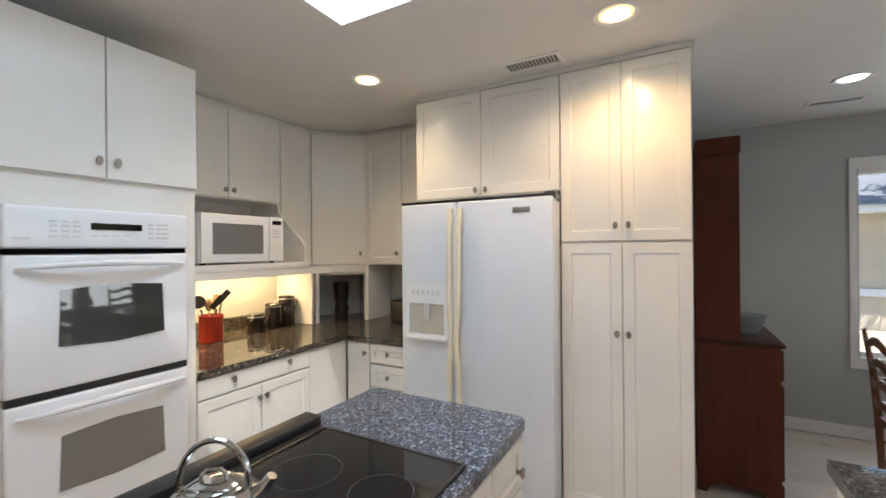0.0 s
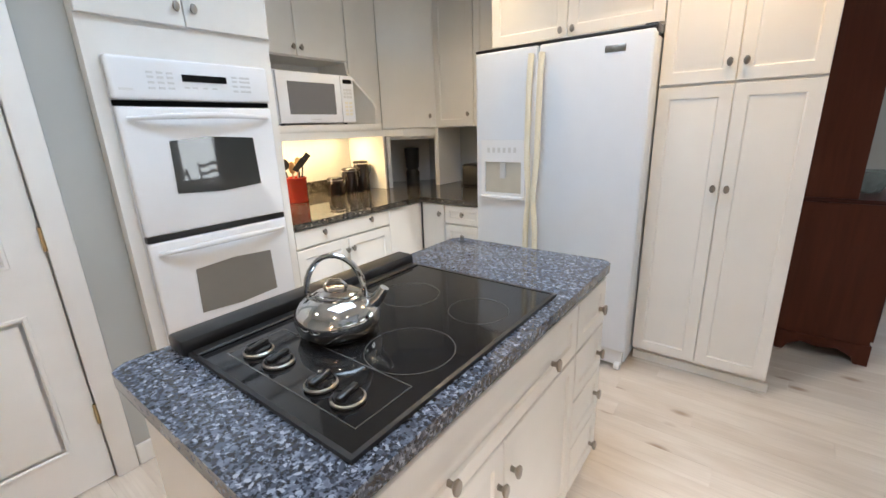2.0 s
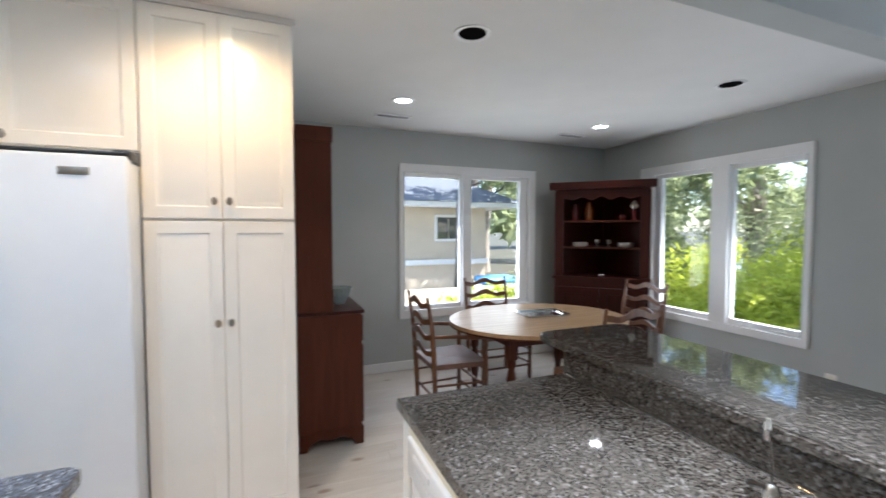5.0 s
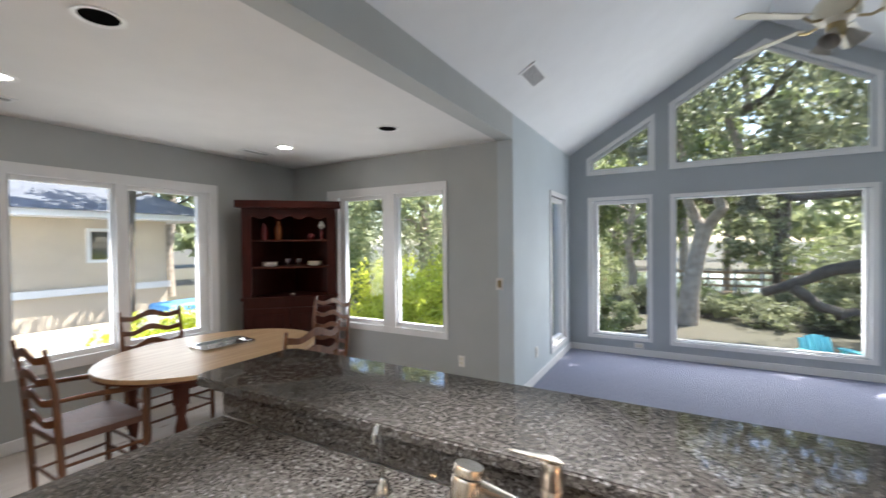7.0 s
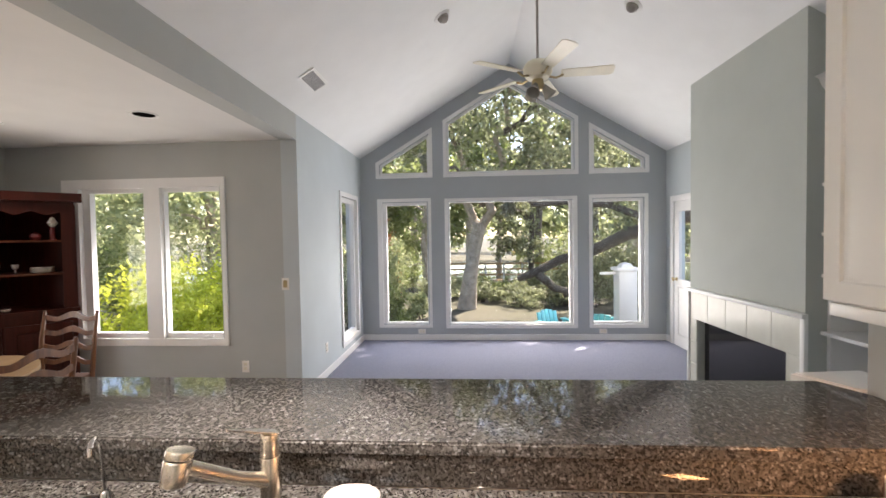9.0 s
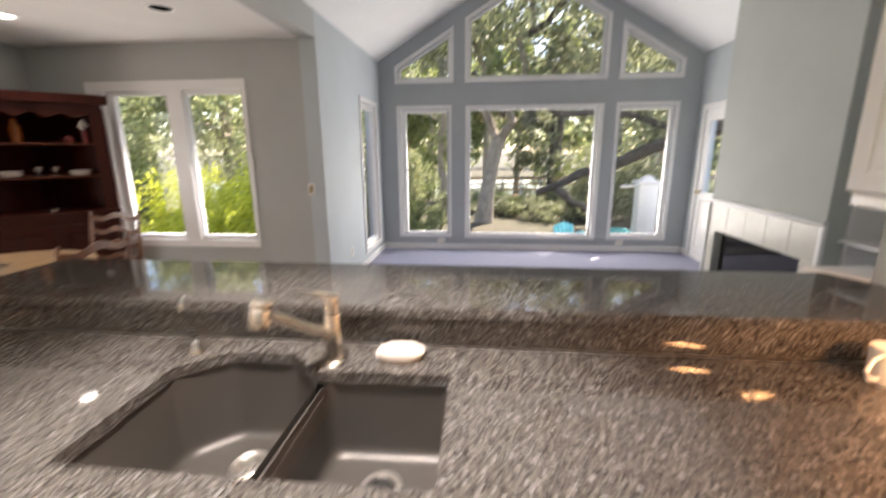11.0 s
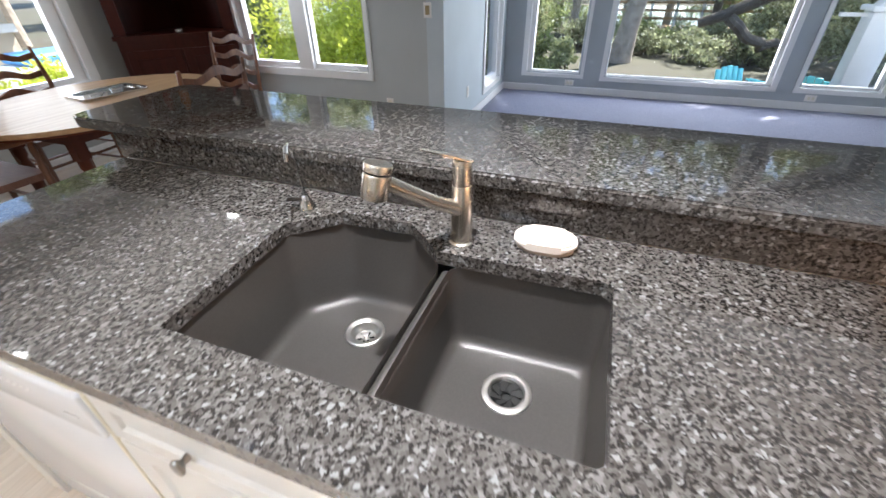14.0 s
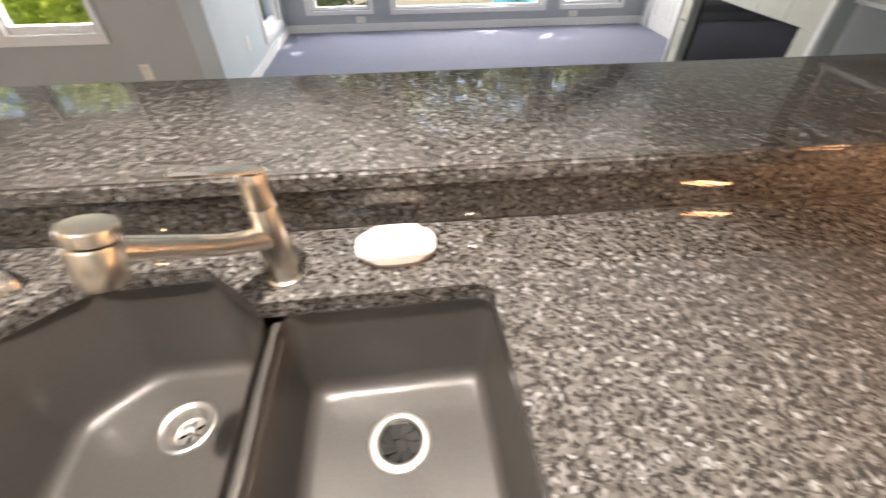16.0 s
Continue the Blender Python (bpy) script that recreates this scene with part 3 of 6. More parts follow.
window("window_3", pose(0, VN, 0), rect(5.752, 0.172, 6.60, 2.21), [(rect(5.80, 0.23, 6.55, 2.15), rect(5.86, 0.29, 6.49, 2.09))], "tall narrow white casement window", [])
GM = pose(VE, 0, 0, 0, 0, -90)
window("window_4", GM, rect(-1.908, 0.206, -1.083, 2.189), [(rect(-1.84, 0.25, -1.125, 2.14), rect(-1.776, 0.285, -1.152, 2.085))], "tall white casement window in the gable wall", [(-1.6, 0.255)])
window("window_5", GM, rect(-0.875, 0.194, 1.108, 2.177), [(rect(-0.82, 0.245, 1.045, 2.13), rect(-0.80, 0.272, 1.0, 2.112))], "large white fixed picture window", [])
window("window_6", GM, rect(1.28, 0.197, 2.136, 2.19), [(rect(1.325, 0.25, 2.085, 2.14), rect(1.345, 0.285, 2.035, 2.09))], "tall white casement window in the gable wall", [])


def shrink(x0, x1, d):
    """A window outline under the rake, between x0 and x1 (local x = -y), drawn in by d."""
    pts = [(x0 + d, 2.5 + d), (x1 - d, 2.5 + d), (x1 - d, roof_z(-(x1 - d)) - 0.215 - 1.15 * d)]
    if x0 < -RIDGE_Y < x1:
        pts.append((-RIDGE_Y, RIDGE - 0.215 - 1.15 * d))
    pts.append((x0 + d, roof_z(-(x0 + d)) - 0.215 - 1.15 * d))
    return pts


for i, (x0, x1, lab) in enumerate(((-1.923, -1.05, "white trapezoid window under the vault"), (-0.885, 1.128, "white peaked window under the ridge"), (1.283, 2.15, "white trapezoid window under the vault"))):
    window("window_%d" % (7 + i), GM, shrink(x0, x1, 0), [(shrink(x0, x1, 0.055), shrink(x0, x1, 0.085))], lab)


def panel_door(name, m, w, h, glass, label):
    """An interior door with casing; x 0..w, face at y=0 towards -y."""
    ob = thing(name, m, label, "door")
    ob["kind"] = "structure"
    bm = bmesh.new()
    box(0, 0, 0.008, w, 0.04, h, bm)
    if glass:
        bm.free()
        bm = ring_frame(rect(0, 0.008, w, h), rect(0.13, 0.95, w - 0.13, h - 0.14), 0, 0.04)
    leaf = part("door_leaf", bm, M_TRIM, ob, smooth=False)
    rows = ((0.16, 0.86),) if glass else ((0.20, 0.80), (0.98, 1.86))
    for z0, z1 in rows:
        for x0, x1 in ((0.10, w / 2 - 0.04), (w / 2 + 0.04, w - 0.10)):
            part("door_panel", front(x1 - x0, z1 - z0, 0.006, True, 0.012), M_TRIM, leaf, at=pose(x0, 0.0, z0))
    if glass:
        p = part("pane", box(0.13, 0.018, 0.95, w - 0.13, 0.024, h - 0.14), M_GLASS, leaf, "clear glass pane", smooth=False)
        p.visible_shadow = False
    part("door_stop", ring_frame(rect(-0.012, 0.0, w + 0.012, h + 0.012), rect(0.014, 0.0, w - 0.014, h - 0.014), 0.0405, 0.06), M_TRIM, ob, smooth=False)
    bm = bmesh.new()
    for x0, x1 in ((-0.085, -0.005), (w + 0.005, w + 0.085)):
        box(x0, -0.022, 0, x1, 0.0, h + 0.085, bm, 0.006, 2)
    box(-0.005, -0.022, h + 0.005, w + 0.005, 0.0, h + 0.085, bm, 0.006, 2)
    part("door_casing", bm, M_TRIM, ob)
    for z in (0.28, 1.02, 1.78):
        part("hinge", tube([(w + 0.002, -0.012, z), (w + 0.002, -0.012, z + 0.09)], 0.008, 8), M_BRASS, ob, "antique brass hinge")
    bm = lathe([(0.026, 0), (0.026, 0.006), (0.010, 0.012), (0.010, 0.03), (0.026, 0.045), (0.027, 0.058), (0.0, 0.066)], 16)
    part("door_handle", bm, M_BRASS, ob, "brass door knob", at=pose(0.07, 0, 0.95, 90))
    return ob


panel_door("door_1", pose(-1.65, 0.155, 0, 0, 0, 90), 0.80, 2.04, False, "closed white raised-panel door with brass hinges")
panel_door("door_2", pose(6.60, VS - 0.005, 0, 0, 0, 180), 0.88, 2.04, True, "closed white half-glazed patio door")


# ---- kitchen ----
# tall oven unit: local x runs along world y, front faces +x
OVX, OVY = -1.585, 1.195
oven_cab = cabinet("oven_cabinet", pose(OVX, OVY, 0, 0, 0, 90), 0.735, 1.0, 0.0, 2.425,
                   [("door", 0.0, 1.83, 0.362, 2.42, False, [(0.33, 1.90, False)]), ("door", 0.362, 1.83, 0.735, 2.42, False, [(0.395, 1.90, False)]), ("drawer", 0.0, 0.11, 0.735, 0.37, True, [(0.2, 0.25, False), (0.53, 0.25, False)])],
                   "white tall cabinet round a double wall oven", toe=0.10)
oven = thing("wall_oven", pose(OVX, OVY, 0, 0, 0, 90), "white built-in electric double wall oven", "oven")
part("housing", box(0.045, -0.004, 0.38, 0.675, -0.001, 1.70), M_APPL, oven, smooth=False)
part("control_panel", box(0.045, -0.05, 1.545, 0.675, -0.004, 1.70, None, 0.012, 3), M_APPL, oven, "white control panel with grey printed keys")
part("display", box(0.295, -0.0535, 1.618, 0.475, -0.0505, 1.645), M_BLACK_GLASS, oven, "black display strip", smooth=False)
keys(oven, "key", [(gx, -0.0515, gz) for gx in (0.17, 0.205, 0.24, 0.50, 0.535, 0.56) for gz in (1.585, 1.605, 1.625, 1.642)], 0.022, 0.008, M_PRINT)
keys(oven, "key", [(gx, -0.0515, 1.592) for gx in (0.30, 0.33, 0.37, 0.41)], 0.02, 0.006, M_PRINT)
part("badge", box(0.07, -0.0525, 1.578, 0.115, -0.0503, 1.586), M_PRINT, oven, smooth=False)
part("vent_slot", box(0.05, -0.03, 1.523, 0.67, -0.005, 1.543), M_DARK, oven, "dark vent slot", smooth=False)


def oven_door(z0, z1, wz0, wz1, mat, lab):
    d = part("oven_door", box(0.048, -0.045, z0, 0.672, -0.005, z1, None, 0.01, 3), M_APPL, oven)
    arch = [(0.195, wz0), (0.38, wz0 - 0.012), (0.565, wz0), (0.558, wz1), (0.38, wz1 + 0.012), (0.202, wz1)]
    bm = prism(arch, 0, 0.003, None, Matrix(((1, 0, 0, 0), (0, 0, -1, -0.0455), (0, 1, 0, 0), (0, 0, 0, 1))))
    part("oven_window", bm, mat, d, lab, smooth=False)
    pts = [(0.075 + 0.57 * i / 12, -0.05 - 0.045 * math.sin(math.pi * i / 12) ** 0.6, z1 - 0.045 + 0.012 * math.sin(math.pi * i / 12)) for i in range(13)]
    part("handle", tube(pts, [0.008 + 0.006 * math.sin(math.pi * i / 12) for i in range(13)], 10), M_APPL, d, "white bowed bar handle")


oven_door(1.015, 1.52, 1.175, 1.388, M_GREYGLASS, "dark reflective oven window")
part("vent_slot", box(0.05, -0.035, 0.988, 0.67, -0.006, 1.012), M_BLACK, oven, "black ribbed vent strip", smooth=False)
oven_door(0.42, 0.985, 0.633, 0.838, M_OVEN2, "taupe oven window")

# base units on the left wall
BX = -1.655
cabinet("base_cabinet", pose(BX, 1.95, 0, 0, 0, 90), 0.76, 0.92, 0, 0.876, [("drawer", 0.01, 0.765, 0.76, 0.872, False, [(0.205, 0.836, False), (0.58, 0.838, False)]), ("door", 0.01, 0.115, 0.385, 0.757, True, [(0.365, 0.682, False)]), ("door", 0.389, 0.115, 0.76, 0.757, True, [(0.412, 0.684, False)])], "white base cabinet with a wide drawer and two doors", group="left base cabinets", toe=0.1)
cabinet("base_cabinet", pose(BX, 2.71, 0, 0, 0, 90), 0.355, 0.92, 0, 0.876, [("door", 0.0, 0.115, 0.35, 0.872, False, [])], "white blind corner base cabinet", group="left base cabinets", toe=0.1)
cabinet("base_cabinet", pose(-1.615, 3.065, 0), 0.21, 0.86, 0, 0.876, [("door", 0.0, 0.115, 0.205, 0.872, False, [(0.17, 0.80, False)])], "narrow white base cabinet in the corner", toe=0.1)
cabinet("base_cabinet", pose(-1.405, 3.065, 0), 0.31, 0.86, 0, 0.876, [("drawer", 0, 0.735, 0.31, 0.872, True, [(0.16, 0.81, False)]), ("drawer", 0, 0.57, 0.31, 0.727, True, [(0.16, 0.65, False)]), ("drawer", 0, 0.115, 0.31, 0.562, True, [(0.16, 0.46, False)])], "white base cabinet with a bank of drawers", toe=0.1)
bm = prism([(-2.578, 1.934), (-1.62, 1.934), (-1.62, 3.03), (-1.085, 3.03), (-1.085, 3.928), (-2.578, 3.928)], 0.878, 0.914)
bmesh.ops.bevel(bm, geom=[e for e in bm.edges], offset=0.004, segments=2, affect="EDGES")
solid("countertop", bm, M_GRANITE_DARK, "dark polished granite corner countertop", "countertop")
bm = box(-2.578, 1.96, 0.914, -2.556, 3.2, 1.01, None, 0.003)
solid("backsplash", bm, M_GRANITE_DARK, "low dark granite backsplash behind the canisters", "backsplash")

# wall cabinets
UX, UZ = -2.25, 2.53
cabinet("wall_cabinet", pose(UX, 1.95, 0, 0, 0, 90), 1.027, 0.325, 1.895, UZ, [("door", 0.0, 1.90, 0.591, UZ - 0.005, False, [(0.56, 1.955, False)]), ("door", 0.591, 1.90, 1.027, UZ - 0.005, False, [(0.622, 1.955, False)])], "white two-door wall cabinet above the microwave", group="wall cabinets")
cabinet("wall_cabinet", pose(UX, 2.98, 0, 0, 0, 90), 0.32, 0.325, 1.40, UZ, [("door", 0.0, 1.405, 0.318, UZ - 0.005, False, [])], "plain white wall cabinet filler", group="wall cabinets")
cw = math.hypot(0.34, 0.305)
cabinet("wall_cabinet", pose(-2.235, 3.302, 0, 0, 0, math.degrees(math.atan2(0.305, 0.34))), cw, 0.2, 1.40, UZ, [("door", 0.0, 1.405, cw, UZ - 0.005, False, [(cw - 0.05, 1.50, False)])], "white diagonal corner wall cabinet", group="wall cabinets")
cabinet("wall_cabinet", pose(-1.885, 3.607, 0), 0.80, 0.32, 1.40, UZ, [("door", 0.0, 1.405, 0.385, UZ - 0.005, True, [(0.34, 1.50, False)]), ("door", 0.387, 1.405, 0.80, UZ - 0.005, True, [(0.76, 1.50, False)])], "white wall cabinet beside the refrigerator", group="wall cabinets")
bm = box(-2.578, 1.95, 2.531, -2.262, 3.3, CEIL - 0.001)
prism([(-2.578, 3.302), (-2.262, 3.302), (-1.888, 3.64), (-1.888, 3.92), (-2.578, 3.92)], 2.531, CEIL - 0.001, bm)
box(-1.886, 3.62, 2.531, -1.087, 3.92, CEIL - 0.001, bm)
structure("trim_soffit", bm, M_CAB, "thin white filler above the wall cabinets", "trim")
# microwave shelf with its shaped side
shelf = thing("microwave_shelf", pose(-2.58, 1.95, 1.40, 0, 0, 90), "white open shelf with a curved side bracket", "shelf")
part("board", box(0, -0.66, 0.0, 1.03, 0, 0.045, None, 0.004), M_CAB, shelf)
side = [(0, 0.045), (-0.62, 0.045), (-0.63, 0.15), (-0.60, 0.2), (-0.345, 0.42), (-0.335, 0.495), (0, 0.495)]
part("side_panel", prism(side, 1.01, 1.03, None, Matrix(((0, 0, 1, 0), (1, 0, 0, 0), (0, 1, 0, 0), (0, 0, 0, 1)))), M_CAB, shelf, smooth=False)
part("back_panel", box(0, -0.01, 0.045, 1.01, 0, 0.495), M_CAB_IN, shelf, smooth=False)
part("light_rail", box(0, -0.655, -0.045, 1.27, -0.64, 0.0), M_CAB, shelf, smooth=False)
mw = thing("microwave_oven", pose(-1.945, 2.157, 1.445, 0, 0, 90), "white countertop microwave oven on the shelf", "microwave")
part("case", box(0, 0.0, 0.012, 0.595, 0.42, 0.315, None, 0.006), M_APPL, mw)
part("door", box(0.005, -0.018, 0.014, 0.475, 0.0, 0.312, None, 0.006), M_APPL, mw)
part("door_window", box(0.075, -0.0195, 0.065, 0.425, -0.0175, 0.255), material("microwave_mesh", (0.16, 0.16, 0.165), 0.25, vary=0.1, scale=400), mw, "grey mesh window", smooth=False)
part("control_panel", box(0.48, -0.015, 0.014, 0.592, 0.0, 0.312, None, 0.005), M_APPL, mw)
bm = bmesh.new()
box(0.50, -0.0165, 0.262, 0.572, -0.0145, 0.288, bm)
part("display", bm, M_BLACK_GLASS, mw, "black clock display", smooth=False)
keys(mw, "key", [(0.50 + c * 0.025, -0.0155, 0.17 + r * 0.022) for r in range(3) for c in range(3)], 0.02, 0.016, M_PRINT)
keys(mw, "key", [(0.505 + c * 0.036, -0.0155, 0.06 + r * 0.024) for r in range(4) for c in range(2)], 0.025, 0.014, M_IVORY)
part("badge", box(0.22, -0.0195, 0.032, 0.30, -0.0175, 0.038), M_PRINT, mw, smooth=False)
for fx in (0.05, 0.54):
    part("foot", lathe([(0, 0), (0.015, 0), (0.015, 0.012), (0, 0.012)], 10), M_BLACK, mw, at=pose(fx, 0.04, 0))
# appliance garage in the corner
gar = thing("appliance_garage", pose(-2.165, 3.296, 0.914, 0, 0, math.degrees(math.atan2(0.314, 0.26))), "white corner appliance garage with a raised tambour door", "cabinet")
gw = math.hypot(0.314, 0.26)
part("frame_top", box(-0.02, 0, 0.425, gw + 0.02, 0.02, 0.486), M_CAB, gar, smooth=False)
part("jamb", box(-0.02, 0, 0, 0.012, 0.02, 0.425), M_CAB, gar, smooth=False)
part("jamb", box(gw - 0.012, 0, 0, gw + 0.02, 0.02, 0.425), M_CAB, gar, smooth=False)
for i in range(3):
    part("tambour_slat", box(0.012, 0.022, 0.40 + i * 0.011, gw - 0.012, 0.03, 0.41 + i * 0.011, None, 0.002, 1), M_CAB, gar)
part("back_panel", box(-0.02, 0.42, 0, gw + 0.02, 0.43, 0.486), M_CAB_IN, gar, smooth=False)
solid("garage_side_panel", box(-2.578, 3.215, 0.916, -2.15, 3.235, 1.40), M_CAB, "white panel closing the lit counter niche", "panel", smooth=False)
solid("garage_side_panel", box(-1.90, 3.60, 0.916, -1.87, 3.925, 1.40), M_CAB, "white upright panel beside the open niche", "panel", smooth=False)

# things on the corner counter
crock = thing("utensil_crock", pose(-2.30, 2.45, 0.914), "red glazed crock full of cooking utensils", "utensil holder")
part("crock", lathe([(0, 0), (0.072, 0), (0.076, 0.004), (0.076, 0.165), (0.079, 0.170), (0.079, 0.178), (0.073, 0.180), (0.070, 0.172), (0.070, 0.02), (0, 0.02)], 32), M_RED, crock)
for dx, dy, h, kind in ((-0.03, -0.05, 0.27, 0), (0.0, 0.03, 0.28, 1), (0.02, 0.06, 0.30, 2), (0.03, 0.02, 0.27, 2), (-0.02, 0.0, 0.25, 1)):
    bm = tube([(dx * 0.4, dy * 0.4, 0.03), (dx, dy, h - 0.05)], 0.006, 8)
    tip = Vector((dx * 1.2, dy * 1.3, h))
    if kind == 0:
        lathe([(0, 0), (0.042, 0.001), (0.045, 0.006), (0, 0.008)], 18, bm, Matrix.Translation(tip) @ pose(0, 0, 0, 70, 0, 60))
        part("skimmer", bm, M_BLACK, crock, "black slotted skimmer")
    elif kind == 1:
        lathe([(0, -0.05), (0.02, -0.04), (0.03, 0), (0.02, 0.03), (0, 0.04)], 14, bm, Matrix.Translation(tip) @ pose(0, 0, 0, 0, 0, 30) @ Matrix.Diagonal((1, 0.3, 1, 1)))
        part("wooden_spoon", bm, M_TABLE, crock, "pale wooden spoon")
    else:
        box(-0.02, -0.003, -0.06, 0.02, 0.003, 0.05, bm)
        bmesh.ops.transform(bm, matrix=Matrix.Translation(tip) @ pose(0, 0, 0, 0, 40, 50), verts=bm.verts[-8:])
        part("spatula", bm, M_BLACK, crock, "dark turner")
for cx, cy, r, h in ((-2.30, 2.80, 0.062, 0.115), (-2.335, 2.985, 0.066, 0.17), (-2.36, 3.135, 0.066, 0.215)):
    c = thing("canister", pose(cx, cy, 0.914), "black ceramic canister with a wire bail clamp lid", "canister", "canisters on the counter")
    part("jar", lathe([(0, 0), (r * 0.96, 0), (r, 0.006), (r, h * 0.86), (r * 0.9, h * 0.93), (r * 0.9, h)], 28), M_SMOKE, c)
    part("gasket", lathe([(r * 0.9, h), (r * 0.96, h), (r * 0.96, h + 0.006), (r * 0.9, h + 0.006)], 28), M_WHITE, c, "pale rubber gasket")
    part("lid", lathe([(r * 0.97, h + 0.006), (r * 0.99, h + 0.016), (r * 0.8, h + 0.026), (0, h + 0.030)], 28), M_SMOKE, c)
    part("wire_clamp", tube([(0.02, r * 0.95, h * 0.55), (0.02, r + 0.014, h * 0.75), (0.0, r + 0.016, h * 0.95), (-0.02, r + 0.014, h * 0.75), (-0.02, r * 0.95, h * 0.55)], 0.0025, 6), M_CHROME, c, "chrome wire clamp", at=pose(0, 0, 0, 0, 0, -40))
solid("blender_jug", lathe([(0, 0), (0.06, 0), (0.065, 0.10), (0.05, 0.13), (0.06, 0.15), (0.07, 0.32), (0, 0.33)], 20), M_BLACK, "dark blender in the shade of the appliance garage", "blender", m=pose(-2.2, 3.62, 0.914))
solid("toaster", box(-0.09, -0.14, 0, 0.09, 0.14, 0.19, None, 0.025, 3), M_BLACK, "black toaster on the counter in the niche", "toaster", m=pose(-1.55, 3.74, 0.914))
solid("outlet_plate", box(-0.035, -0.006, -0.057, 0.035, 0, 0.057, None, 0.002), M_WHITE, "white wall outlet in the niche", "outlet", m=pose(-1.60, 3.928, 1.18))

# refrigerator
fr = thing("refrigerator", pose(-1.075, 2.965, 0), "white textured side-by-side refrigerator with an ice dispenser", "refrigerator")
part("cabinet_body", box(0.012, 0.075, 0.03, 0.973, 0.82, 1.80, None, 0.006), M_APPL_TEX, fr)
part("freezer_door", box(0.0, 0.0, 0.13, 0.402, 0.07, 1.815, None, 0.014, 3), M_APPL_TEX, fr)
part("fridge_door", box(0.410, 0.0, 0.13, 0.985, 0.07, 1.815, None, 0.014, 3), M_APPL_TEX, fr)
# black strip drawn where there is only a dark gap
part("top_trim", box(0.0, 0.004, 1.815, 0.985, 0.07, 1.83, None, 0.004), M_BLACK, fr, "black strip standing in for the dark gap at the top")
part("hinge_cover", box(0.93, 0.02, 1.80, 0.99, 0.14, 1.84, None, 0.006), M_BLACK, fr, "black hinge cover")
part("grille", box(0.02, 0.03, 0.03, 0.965, 0.07, 0.12, None, 0.004), M_APPL, fr)
for hx, sgn in ((0.375, -1), (0.437, 1)):
    pts = []
    for i in range(19):
        z = 1.77 - i * 1.47 / 18
        bow = 0.018 * math.exp(-((z - 1.0) / 0.12) ** 2)
        pts.append((hx + sgn * (0.0 - bow), -0.022 - 0.03 * math.sin(math.pi * i / 18) ** 0.5, z))
    part("handle", tube(pts, 0.0165, 12), M_IVORY, fr, "ivory full-length door handle")
disp = part("dispenser", ring_frame(rect(0.045, 0.965, 0.345, 1.32), rect(0.07, 1.0, 0.32, 1.19), -0.012, 0.0), M_APPL, fr, "white ice and water dispenser")
# flat plate whose darker warm colour holds the shade of a cavity
part("recess", box(0.072, -0.003, 1.002, 0.318, -0.001, 1.188), material("dispenser_shade", (0.50, 0.47, 0.40), 0.4), disp, smooth=False)
part("drip_tray", box(0.05, -0.035, 0.965, 0.34, -0.004, 0.985, None, 0.005), M_APPL, disp)
part("paddle", box(0.175, -0.012, 1.09, 0.215, -0.004, 1.188, None, 0.003), M_PRINT, disp)
keys(disp, "button", [(0.09 + i * 0.036, -0.0135, 1.245) for i in range(6)], 0.018, 0.03, M_PRINT)
part("badge", box(0.76, -0.004, 1.73, 0.86, 0.001, 1.762, None, 0.002), M_NICKEL, fr, "plain grey badge")
for wx in (0.06, 0.93):
    part("foot", tube([(wx, 0.03, 0.025), (wx + 0.03, 0.03, 0.025)], 0.025, 14), M_APPL, fr)

cabinet("fridge_cabinet", pose(-1.072, 3.168, 0), 0.978, 0.76, 1.86, 2.535, [("door", 0, 1.865, 0.485, 2.53, True, [(0.451, 1.901, False)]), ("door", 0.485, 1.865, 0.978, 2.53, True, [(0.52, 1.901, False)])], "white cabinet above the refrigerator")
cabinet("pantry_cabinet", pose(-0.092, 3.168, 0), 0.651, 0.64, 0, 2.535, [("door", 0, 1.565, 0.325, 2.53, True, [(0.293, 1.65, False)]), ("door", 0.325, 1.565, 0.651, 2.53, True, [(0.357, 1.65, False)]), ("door", 0, 0.09, 0.325, 1.557, True, [(0.297, 1.066, False)]), ("door", 0.325, 0.09, 0.651, 1.557, True, [(0.355, 1.066, False)])], "tall white four-door pantry cabinet", toe=0.08)
bm = box(-1.072, 3.16, 2.537, 0.575, 3.80, CEIL, None, 0.003)
structure("trim_crown", bm, M_CAB, "thin white filler strip under the ceiling", "trim")
structure("trim_base", box(-0.092, 3.195, 0, 0.575, 3.215, 0.05, None, 0.004), M_CAB, "white shoe moulding under the pantry", "trim")

# ---- island ----
isl = thing("kitchen_island", pose(-0.02, 0.90, 0, 0, 0, 90), "white kitchen island cabinet with doors and a bank of drawers", "island")
part("body", box(0.001, 0.002, 0.10, 1.269, 0.645, 0.876), M_CAB, isl, smooth=False)
part("plinth", box(0.02, 0.06, 0, 1.25, 0.60, 0.10), M_CAB, isl, smooth=False)
